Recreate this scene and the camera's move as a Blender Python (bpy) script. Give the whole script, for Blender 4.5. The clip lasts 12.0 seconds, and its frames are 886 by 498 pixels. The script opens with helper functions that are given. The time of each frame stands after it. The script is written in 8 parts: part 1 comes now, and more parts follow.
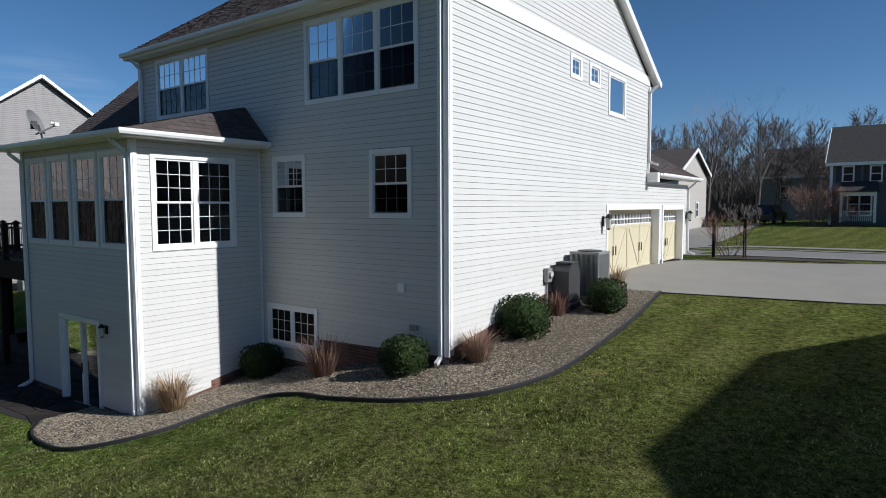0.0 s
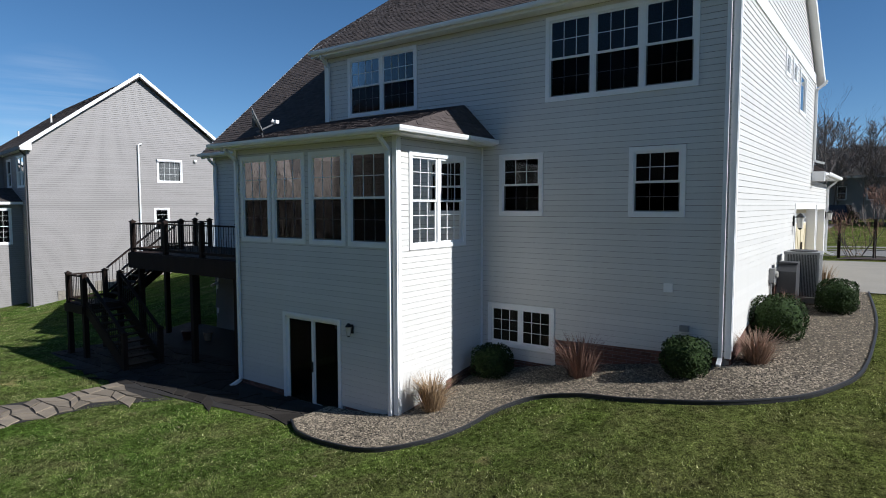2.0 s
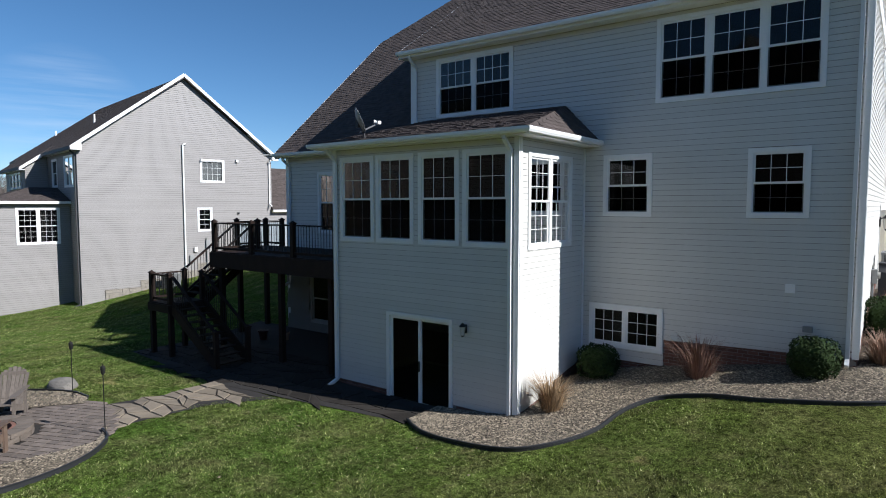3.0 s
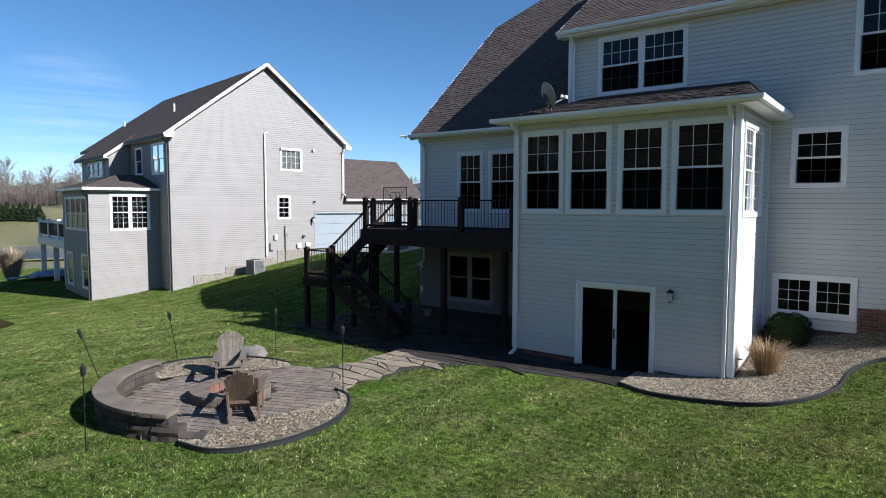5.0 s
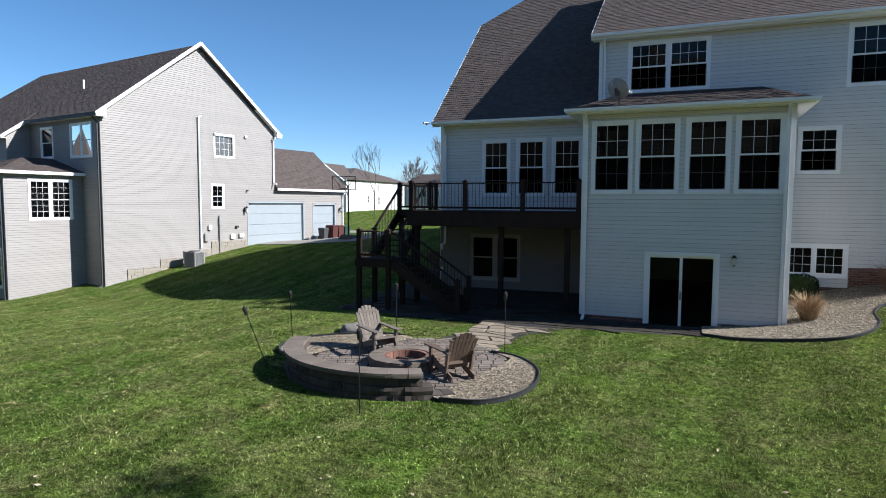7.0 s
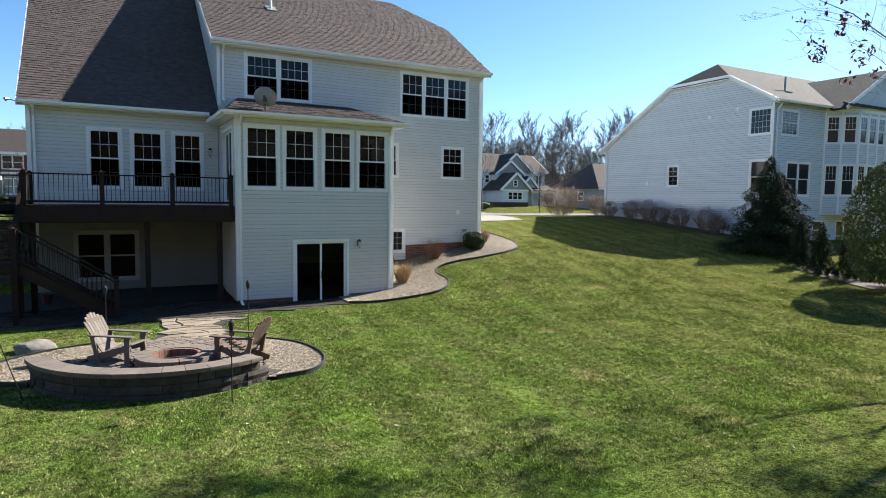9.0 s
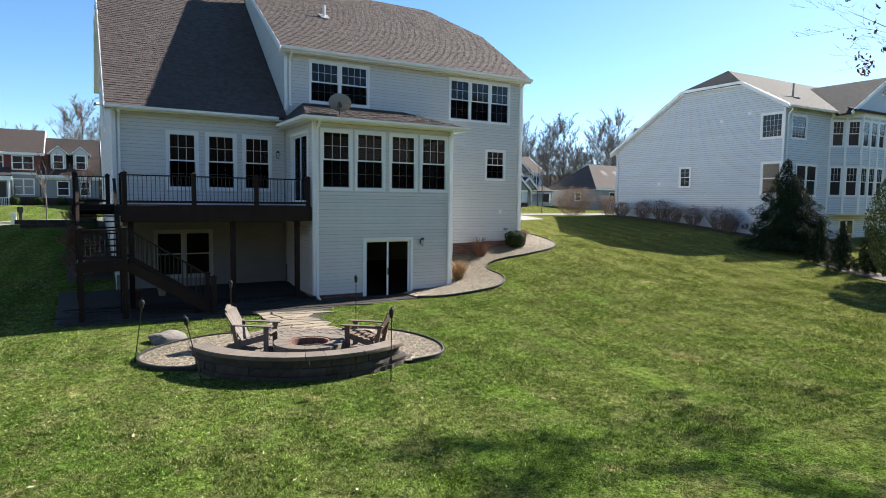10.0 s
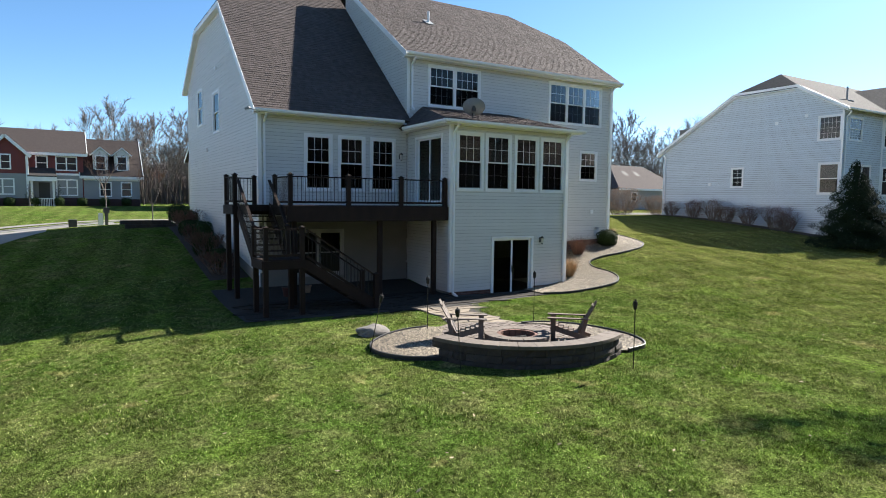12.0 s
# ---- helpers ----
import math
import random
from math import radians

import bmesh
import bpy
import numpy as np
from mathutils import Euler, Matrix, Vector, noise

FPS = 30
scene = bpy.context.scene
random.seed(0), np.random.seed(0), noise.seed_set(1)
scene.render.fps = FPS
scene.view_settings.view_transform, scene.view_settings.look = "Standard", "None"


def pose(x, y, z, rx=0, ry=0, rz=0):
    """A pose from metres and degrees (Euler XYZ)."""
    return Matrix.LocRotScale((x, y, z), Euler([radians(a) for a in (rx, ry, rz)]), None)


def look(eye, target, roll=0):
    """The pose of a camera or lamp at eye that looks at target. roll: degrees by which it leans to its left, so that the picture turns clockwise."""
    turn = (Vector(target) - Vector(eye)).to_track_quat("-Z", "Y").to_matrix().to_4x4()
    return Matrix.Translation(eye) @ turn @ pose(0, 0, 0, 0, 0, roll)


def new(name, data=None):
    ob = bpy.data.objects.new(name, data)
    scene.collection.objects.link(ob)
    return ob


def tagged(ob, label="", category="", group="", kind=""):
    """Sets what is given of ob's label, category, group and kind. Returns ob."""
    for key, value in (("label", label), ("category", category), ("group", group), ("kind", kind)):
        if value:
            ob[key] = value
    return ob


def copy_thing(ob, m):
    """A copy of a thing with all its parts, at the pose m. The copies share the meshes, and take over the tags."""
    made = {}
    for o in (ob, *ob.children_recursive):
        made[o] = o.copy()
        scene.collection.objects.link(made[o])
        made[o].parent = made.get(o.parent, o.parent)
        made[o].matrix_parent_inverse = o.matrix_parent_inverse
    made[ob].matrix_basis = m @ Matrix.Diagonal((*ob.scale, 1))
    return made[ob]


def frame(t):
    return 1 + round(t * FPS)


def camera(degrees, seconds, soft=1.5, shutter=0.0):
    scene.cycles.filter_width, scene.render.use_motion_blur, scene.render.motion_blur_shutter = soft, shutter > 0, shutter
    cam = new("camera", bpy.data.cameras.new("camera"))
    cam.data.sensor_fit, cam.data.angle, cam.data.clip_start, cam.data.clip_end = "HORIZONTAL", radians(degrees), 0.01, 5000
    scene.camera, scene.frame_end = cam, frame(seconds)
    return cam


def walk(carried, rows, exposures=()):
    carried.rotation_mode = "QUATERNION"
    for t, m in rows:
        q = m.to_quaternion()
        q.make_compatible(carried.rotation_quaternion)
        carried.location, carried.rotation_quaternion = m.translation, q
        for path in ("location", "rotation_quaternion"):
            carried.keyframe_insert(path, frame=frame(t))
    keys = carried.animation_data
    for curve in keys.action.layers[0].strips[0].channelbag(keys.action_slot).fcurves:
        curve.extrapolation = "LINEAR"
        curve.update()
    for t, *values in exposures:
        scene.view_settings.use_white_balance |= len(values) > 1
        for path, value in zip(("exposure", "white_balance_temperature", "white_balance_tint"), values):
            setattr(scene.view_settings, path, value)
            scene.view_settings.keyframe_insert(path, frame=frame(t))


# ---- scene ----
cam = camera(71.5, 12.0, soft=1.0)
PATH = [
    (0, (-0.106, 0.196, 4.881), (-1.275, 1.812, 4.743), -0.2),
    (0.5, (-1.222, -0.526, 4.857), (-2.396, 1.088, 4.721), -0.2),
    (1, (-2.343, -1.271, 4.873), (-3.525, 0.336, 4.735), -0.1),
    (1.5, (-3.466, -2.05, 4.868), (-4.653, -0.447, 4.729), -0.1),
    (2, (-4.548, -2.837, 4.87), (-5.74, -1.237, 4.731), -0.1),
    (2.5, (-5.533, -3.601, 4.875), (-6.732, -2.006, 4.736), -0.1),
    (3, (-6.492, -4.36, 4.882), (-7.693, -2.767, 4.743), -0.0),
    (4.8, (-9.629, -7.203, 4.329), (-10.844, -5.62, 4.189), 0.1),
    (5, (-9.945, -7.516, 4.191), (-11.159, -5.933, 4.049), 0.1),
    (5.5, (-10.945, -8.402, 3.858), (-12.164, -6.822, 3.714), 0.0),
    (6, (-12.323, -9.555, 3.739), (-13.548, -7.981, 3.592), -0.1),
    (6.5, (-13.879, -10.789, 3.709), (-15.029, -9.159, 3.563), 0.0),
    (7, (-15.444, -12.037, 3.678), (-16.193, -10.188, 3.529), 0.3),
    (7.5, (-16.947, -13.108, 3.68), (-17.105, -11.12, 3.529), 0.5),
    (7.7, (-17.523, -13.443, 3.675), (-17.417, -11.452, 3.525), 0.6),
    (9.3, (-23.222, -14.076, 3.69), (-22.236, -12.343, 3.536), 0.7),
    (9.5, (-23.838, -14.0, 3.664), (-22.845, -12.271, 3.512), 0.7),
    (10, (-25.443, -13.756, 3.656), (-24.436, -12.035, 3.501), 0.7),
    (10.5, (-26.898, -13.373, 3.624), (-25.88, -11.658, 3.47), 0.7),
    (11, (-28.212, -12.971, 3.619), (-27.187, -11.261, 3.465), 0.6),
    (11.5, (-29.331, -12.455, 3.61), (-28.299, -10.749, 3.455), 0.6),
    (12, (-30.291, -11.903, 3.597), (-29.254, -10.2, 3.443), 0.6),
]
walk(cam, [(t, look(eye, target, roll)) for t, eye, target, roll in PATH],
     exposures=[(0.0, 0.10, 5750, 10), (2.5, 0.43, 5750, 10), (5.0, 0.89, 5800, 10), (7.5, 1.16, 5950, 10), (9.5, 1.69, 6450, 10), (12.0, 1.62, 6400, 10)])

# ---- world, sun ----
SUN_TO = Vector((0.978, 0.208, 0.0)).normalized()
SUN_EL = radians(35)
SUN_DIR = Vector((SUN_TO.x * math.cos(SUN_EL), SUN_TO.y * math.cos(SUN_EL), math.sin(SUN_EL)))
world = bpy.data.worlds.new("sky")
scene.world = world
world.use_nodes = True
wn = world.node_tree.nodes
sky = wn.new("ShaderNodeTexSky")
sky.sky_type, sky.sun_disc = "NISHITA", False
sky.sun_elevation = SUN_EL
sky.sun_rotation = math.atan2(SUN_TO.x, SUN_TO.y)
sky.air_density, sky.dust_density, sky.ozone_density = 1.0, 2.1, 2.4
sky.altitude = 3000.0
hsv = wn.new("ShaderNodeHueSaturation")
hsv.inputs["Hue"].default_value, hsv.inputs["Saturation"].default_value = 0.494, 1.13
world.node_tree.links.new(sky.outputs[0], hsv.inputs["Color"])
wl = world.node_tree.links
way, streak, thin, haze, near, cover, cirrus = (wn.new("ShaderNodeTexCoord"), wn.new("ShaderNodeMapping"), wn.new("ShaderNodeTexNoise"), wn.new("ShaderNodeMapRange"),
                                                wn.new("ShaderNodeMapRange"), wn.new("ShaderNodeMath"), wn.new("ShaderNodeMix"))
aim = wn.new("ShaderNodeVectorMath")
aim.operation, cover.operation, cirrus.data_type = "DOT_PRODUCT", "MULTIPLY", "RGBA"
aim.inputs[1].default_value = Vector((-0.925, 0.37, 0.115)).normalized()
streak.inputs["Scale"].default_value = (2.5, 2.5, 38.0)
thin.inputs["Scale"].default_value, thin.inputs["Detail"].default_value, thin.inputs["Roughness"].default_value = 1.4, 6, 0.6
haze.inputs["From Min"].default_value, haze.inputs["From Max"].default_value, haze.inputs["To Max"].default_value = 0.36, 0.70, 0.34
near.inputs["From Min"].default_value, near.inputs["From Max"].default_value = 0.9945, 0.9995
wl.new(way.outputs["Generated"], streak.inputs["Vector"])
wl.new(streak.outputs[0], thin.inputs["Vector"])
wl.new(thin.outputs["Fac"], haze.inputs["Value"])
wl.new(way.outputs["Generated"], aim.inputs[0])
wl.new(aim.outputs["Value"], near.inputs["Value"])
wl.new(haze.outputs[0], cover.inputs[0])
wl.new(near.outputs[0], cover.inputs[1])
wl.new(cover.outputs[0], cirrus.inputs["Factor"])
wl.new(hsv.outputs[0], cirrus.inputs["A"])
cirrus.inputs["B"].default_value = (7.5, 8.2, 9.0, 1)
wl.new(cirrus.outputs["Result"], wn["Background"].inputs[0])
wn["Background"].inputs[1].default_value = 0.072
sun = new("sun", bpy.data.lights.new("sun", "SUN"))
sun.data.energy, sun.data.angle, sun.data.color = 5.0, radians(0.55), (1.0, 0.94, 0.85)
sun.matrix_basis = look(SUN_DIR * 60, (0, 0, 0))


# ---- materials ----
def material(name, colour, rough=0.8, metal=0.0, second=None, scale=3.0, fine=40.0, amount=0.5, bump=0.2, bump_scale=60.0,
             island=0.0, piece=0.0, spec=0.5, stretch=None):
    """A procedural surface: two colours mixed by broad and fine noise, with a fine bump."""
    m = bpy.data.materials.new(name)
    m.use_nodes = True
    n, l = m.node_tree.nodes, m.node_tree.links
    p = n["Principled BSDF"]
    p.inputs["Roughness"].default_value = rough
    p.inputs["Metallic"].default_value = metal
    p.inputs["Specular IOR Level"].default_value = spec
    tex = n.new("ShaderNodeTexCoord")
    mp = n.new("ShaderNodeMapping")
    l.new(tex.outputs["Object"], mp.inputs["Vector"])
    if stretch:
        mp.inputs["Scale"].default_value = stretch
    a, b = n.new("ShaderNodeTexNoise"), n.new("ShaderNodeTexNoise")
    a.inputs["Scale"].default_value, a.inputs["Detail"].default_value = scale, 4
    b.inputs["Scale"].default_value, b.inputs["Detail"].default_value = fine, 3
    l.new(mp.outputs[0], a.inputs["Vector"])
    l.new(mp.outputs[0], b.inputs["Vector"])
    add = n.new("ShaderNodeMath")
    add.operation = "MULTIPLY_ADD"
    l.new(a.outputs["Fac"], add.inputs[0])
    add.inputs[1].default_value = 0.6
    half = n.new("ShaderNodeMath")
    half.operation = "MULTIPLY"
    half.inputs[1].default_value = 0.4
    l.new(b.outputs["Fac"], half.inputs[0])
    l.new(half.outputs[0], add.inputs[2])
    ramp = n.new("ShaderNodeMapRange")
    ramp.inputs["From Min"].default_value, ramp.inputs["From Max"].default_value = 0.5 - 0.22, 0.5 + 0.22
    l.new(add.outputs[0], ramp.inputs["Value"])
    fac = ramp.outputs[0]
    second = second or tuple(c * (1 - amount) for c in colour)
    mix = n.new("ShaderNodeMix")
    mix.data_type = "RGBA"
    mix.inputs["A"].default_value, mix.inputs["B"].default_value = (*second, 1), (*colour, 1)
    l.new(fac, mix.inputs["Factor"])
    out = mix.outputs["Result"]
    for kind, weight in (("island", island), ("piece", piece)):
        if weight:
            g = n.new("ShaderNodeNewGeometry") if kind == "island" else n.new("ShaderNodeObjectInfo")
            r = n.new("ShaderNodeMapRange")
            r.inputs["To Min"].default_value, r.inputs["To Max"].default_value = 1 - weight, 1 + weight
            l.new(g.outputs["Random Per Island" if kind == "island" else "Random"], r.inputs["Value"])
            mul = n.new("ShaderNodeVectorMath")
            mul.operation = "SCALE"
            l.new(out, mul.inputs[0])
            l.new(r.outputs[0], mul.inputs["Scale"])
            out = mul.outputs[0]
    l.new(out, p.inputs["Base Color"])
    if bump:
        c = n.new("ShaderNodeTexNoise")
        c.inputs["Scale"].default_value, c.inputs["Detail"].default_value = bump_scale, 3
        l.new(mp.outputs[0], c.inputs["Vector"])
        bp = n.new("ShaderNodeBump")
        bp.inputs["Strength"].default_value, bp.inputs["Distance"].default_value = bump, 0.01
        l.new(c.outputs["Fac"], bp.inputs["Height"])
        l.new(bp.outputs[0], p.inputs["Normal"])
    return m


def glass_material(name, tint):
    m = bpy.data.materials.new(name)
    m.use_nodes = True
    n, l = m.node_tree.nodes, m.node_tree.links
    n.remove(n["Principled BSDF"])
    clear, gloss, mix, fr = (n.new("ShaderNodeBsdfTransparent"), n.new("ShaderNodeBsdfGlossy"), n.new("ShaderNodeMixShader"), n.new("ShaderNodeFresnel"))
    clear.inputs[0].default_value = (*tint, 1)
    gloss.inputs["Roughness"].default_value = 0.0
    fr.inputs[0].default_value = 1.37
    l.new(fr.outputs[0], mix.inputs[0])
    l.new(clear.outputs[0], mix.inputs[1])
    l.new(gloss.outputs[0], mix.inputs[2])
    l.new(mix.outputs[0], n["Material Output"].inputs[0])
    return m


CREAM = material("cream_vinyl", (0.655, 0.64, 0.60), 0.5, second=(0.60, 0.585, 0.545), scale=0.7, fine=9, piece=0.03, bump=0.06, bump_scale=25)
# basement window frame: white trim with the under-deck shade put into its colour
SHADETRIM = material("shaded_window_vinyl", (0.36, 0.345, 0.32), 0.55, second=(0.32, 0.305, 0.285), scale=2, fine=15, bump=0.05)
GREIGE = material("grey_vinyl", (0.271, 0.253, 0.241), 0.55, second=(0.241, 0.225, 0.212), scale=0.7, fine=9, bump=0.06, island=0.04)
BLUEGREY = material("blue_grey_vinyl", (0.61, 0.655, 0.69), 0.55, second=(0.555, 0.597, 0.63), scale=0.7, fine=9, bump=0.06, island=0.04)
WHITE = material("white_trim", (0.87, 0.865, 0.85), 0.4, second=(0.79, 0.785, 0.765), scale=2, fine=20, bump=0.04)
SHINGLE = material("brown_shingle", (0.108, 0.088, 0.081), 0.95, second=(0.058, 0.047, 0.043), scale=5, fine=160, island=0.13, bump=0.6, bump_scale=220, spec=0.2)
SHINGLE_DARK = material("dark_brown_shingle", (0.0595, 0.0476, 0.0434), 0.95, second=(0.035, 0.028, 0.0259), scale=5, fine=160, island=0.13, bump=0.6, bump_scale=220, spec=0.2)
SHINGLE_GREY = material("grey_shingle", (0.06, 0.057, 0.054), 0.95, second=(0.036, 0.0342, 0.033), scale=5, fine=160, island=0.25, bump=0.6, bump_scale=220, spec=0.2)
BRICK = material("brick_red", (0.216, 0.104, 0.072), 0.9, second=(0.136, 0.068, 0.052), scale=6, fine=60, piece=0.25, bump=0.4)
MORTAR = material("mortar", (0.288, 0.264, 0.24), 0.95, scale=6, fine=80, amount=0.3)
GLASS = glass_material("window_glass", (0.42, 0.44, 0.45))
DOORGLASS = glass_material("door_glass", (0.62, 0.65, 0.64))
DOORGLASS.node_tree.nodes["Fresnel"].inputs[0].default_value = 1.09
SCREEN = glass_material("insect_mesh", (0.58, 0.58, 0.58))
SCREEN.node_tree.nodes["Fresnel"].inputs[0].default_value = 1.02
CLEARSHEET = glass_material("clear_sheet", (0.96, 0.96, 0.96))
CLEARSHEET.node_tree.nodes["Fresnel"].inputs[0].default_value = 1.1
NIGHTGLASS = material("dark_glass", (0.02, 0.024, 0.03), 0.08, scale=2, amount=0.2, bump=0)
BRICKDARK = material("dark_brick", (0.08, 0.04, 0.0336), 0.9, second=(0.044, 0.024, 0.0216), scale=6, fine=30, bump=0.4)
BLIND = material("blind_and_pale_reflection", (0.74, 0.73, 0.72), 0.8, scale=2, amount=0.1, bump=0)
DARKROOM = material("room_paint", (0.19, 0.175, 0.155), 0.9, scale=1, amount=0.2, bump=0)
DECKWOOD = material("dark_stained_wood", (0.0303, 0.0187, 0.0143), 0.7, second=(0.0176, 0.011, 0.0088), scale=4, fine=50, piece=0.15, bump=0.25, stretch=(1, 1, 0.4), spec=0.15)
BLACKMETAL = material("black_metal", (0.02, 0.02, 0.02), 0.45, metal=0.4, scale=5, amount=0.3, bump=0.05)


def lawn_material(name, island, clear, level):
    """Patchy mown grass: green and olive thatch that shift over metres, vivid and straw-coloured spots, faint mowing lanes, fine grain."""
    m = bpy.data.materials.new(name)
    m.use_nodes = True
    n, l = m.node_tree.nodes, m.node_tree.links
    p = n["Principled BSDF"]
    p.inputs["Roughness"].default_value, p.inputs["Specular IOR Level"].default_value = 1.0, 0.0
    tex = n.new("ShaderNodeTexCoord")

    def cloud(scale, shift, lo, hi, to_lo=0.0, to_hi=1.0, rough=0.6):
        mp, t, r = n.new("ShaderNodeMapping"), n.new("ShaderNodeTexNoise"), n.new("ShaderNodeMapRange")
        mp.inputs["Location"].default_value = (shift, shift * 0.6, 0)
        l.new(tex.outputs["Object"], mp.inputs["Vector"])
        t.inputs["Scale"].default_value, t.inputs["Detail"].default_value, t.inputs["Roughness"].default_value = scale, 6, rough
        l.new(mp.outputs[0], t.inputs["Vector"])
        for key, v in (("From Min", lo), ("From Max", hi), ("To Min", to_lo), ("To Max", to_hi)):
            r.inputs[key].default_value = v
        l.new(t.outputs["Fac"], r.inputs["Value"])
        return r.outputs[0]

    def blend(fac, below, colour):
        x = n.new("ShaderNodeMix")
        x.data_type = "RGBA"
        l.new(fac, x.inputs["Factor"])
        if isinstance(below, tuple):
            x.inputs["A"].default_value = (*below, 1)
        else:
            l.new(below, x.inputs["A"])
        x.inputs["B"].default_value = (*colour, 1)
        return x.outputs["Result"]

    def times(colour, fac):
        x = n.new("ShaderNodeVectorMath")
        x.operation = "SCALE"
        l.new(colour, x.inputs[0])
        l.new(fac, x.inputs["Scale"])
        return x.outputs[0]

    base = blend(cloud(0.33, 3, 0.40, 0.62), (0.056, 0.092, 0.017), (0.086, 0.110, 0.028))
    base = blend(cloud(1.7, 11, 0.47, 0.67, 0.0, 0.62), base, (0.118, 0.114, 0.048))
    base = blend(cloud(0.55, 29, 0.56, 0.66, 0.0, 0.8), base, (0.084, 0.130, 0.022))
    base = blend(cloud(0.62, 47, 0.64, 0.71, 0.0, 0.75), base, (0.25, 0.205, 0.095))
    split, dry = n.new("ShaderNodeSeparateXYZ"), n.new("ShaderNodeMapRange")
    l.new(tex.outputs["Object"], split.inputs[0])
    dry.inputs["From Min"].default_value, dry.inputs["From Max"].default_value, dry.inputs["To Max"].default_value = -17.0, -4.0, 0.5
    l.new(split.outputs[0], dry.inputs["Value"])
    base = blend(dry.outputs[0], base, (0.098, 0.086, 0.030))
    if island:
        geo, white, pick = n.new("ShaderNodeNewGeometry"), n.new("ShaderNodeTexWhiteNoise"), n.new("ShaderNodeMapRange")
        white.noise_dimensions = "1D"
        l.new(geo.outputs["Random Per Island"], white.inputs["W"])
        pick.inputs["From Min"].default_value, pick.inputs["From Max"].default_value, pick.inputs["To Max"].default_value = 0.72, 1.0, 0.9
        l.new(white.outputs["Value"], pick.inputs["Value"])
        base = blend(pick.outputs[0], base, (0.32, 0.31, 0.16))
        spread = n.new("ShaderNodeMapRange")
        spread.inputs["To Min"].default_value, spread.inputs["To Max"].default_value = 1 - island, 1 + island
        l.new(geo.outputs["Random Per Island"], spread.inputs["Value"])
        base = times(base, spread.outputs[0])
    base = times(base, cloud(8.0, 5, 0.34, 0.66, 0.28, 1.6, 0.75))
    base = times(base, cloud(34.0, 9, 0.38, 0.62, 0.25, 1.75, 0.75))
    lane = n.new("ShaderNodeVectorMath")
    lane.operation = "DOT_PRODUCT"
    lane.inputs[1].default_value = (4.45, -0.79, 0)
    l.new(tex.outputs["Object"], lane.inputs[0])
    sway = n.new("ShaderNodeMath")
    sway.operation = "ADD"
    l.new(lane.outputs["Value"], sway.inputs[0])
    l.new(cloud(0.12, 60, 0.3, 0.7, -3.0, 3.0), sway.inputs[1])
    wave, gain = n.new("ShaderNodeMath"), n.new("ShaderNodeMapRange")
    wave.operation = "SINE"
    l.new(sway.outputs[0], wave.inputs[0])
    gain.inputs["From Min"].default_value, gain.inputs["To Min"].default_value, gain.inputs["To Max"].default_value = -1.0, 0.88 * level, 1.12 * level
    l.new(wave.outputs[0], gain.inputs["Value"])
    base = times(base, gain.outputs[0])
    l.new(base, p.inputs["Base Color"])
    bp = n.new("ShaderNodeBump")
    bp.inputs["Strength"].default_value, bp.inputs["Distance"].default_value = 1.0, 0.04
    l.new(cloud(13.0, 2, 0.3, 0.7, 0.0, 1.0, 0.75), bp.inputs["Height"])
    l.new(bp.outputs[0], p.inputs["Normal"])
    if clear:
        thin, mix, tint = n.new("ShaderNodeBsdfTranslucent"), n.new("ShaderNodeMixShader"), n.new("ShaderNodeVectorMath")
        tint.operation = "MULTIPLY"
        tint.inputs[1].default_value = (1.0, 1.25, 0.65)
        l.new(base, tint.inputs[0])
        l.new(tint.outputs[0], thin.inputs["Color"])
        mix.inputs[0].default_value = clear
        l.new(p.outputs[0], mix.inputs[1])
        l.new(thin.outputs[0], mix.inputs[2])
        l.new(mix.outputs[0], n["Material Output"].inputs[0])
    return m


GRASS = lawn_material("lawn_grass", 0.0, 0.0, 1.3)
BLADE = lawn_material("grass_blade", 0.75, 0.14, 2.0)
GRAVEL = material("river_gravel", (0.17, 0.135, 0.088), 0.85, second=(0.05, 0.039, 0.027), scale=14, fine=45, bump=1.0, bump_scale=45)
CONCRETE = material("concrete_slab", (0.271, 0.25, 0.213), 0.9, second=(0.209, 0.194, 0.168), scale=0.8, fine=30, bump=0.2)
ASPHALT = material("asphalt", (0.20, 0.19, 0.175), 0.95, second=(0.15, 0.143, 0.132), scale=1, fine=60, bump=0.3)
EDGING = material("black_edging", (0.0252, 0.0263, 0.0291), 0.5, second=(0.0168, 0.0168, 0.019), scale=3, fine=30, bump=0.1)
STONE = material("seat_wall_stone", (0.0744, 0.0596, 0.0484), 0.95, second=(0.0323, 0.0264, 0.022), scale=5, fine=45, piece=0.2, bump=0.9, bump_scale=30)
FLAG = material("flagstone", (0.267, 0.216, 0.152), 0.9, second=(0.14, 0.114, 0.0861), scale=3, fine=30, piece=0.25, bump=0.4)
PAVER = material("patio_paver", (0.2, 0.16, 0.132), 0.9, second=(0.104, 0.084, 0.0704), scale=5, fine=40, piece=0.22, bump=0.4)
TEAK = material("weathered_wood", (0.17, 0.115, 0.08), 0.75, second=(0.08, 0.053, 0.038), scale=5, fine=40, piece=0.2, bump=0.3, stretch=(6, 6, 1))
GREYTEAK = material("silvered_wood", (0.17, 0.142, 0.118), 0.8, second=(0.088, 0.070, 0.057), scale=5, fine=40, piece=0.18, bump=0.3, stretch=(6, 6, 1))
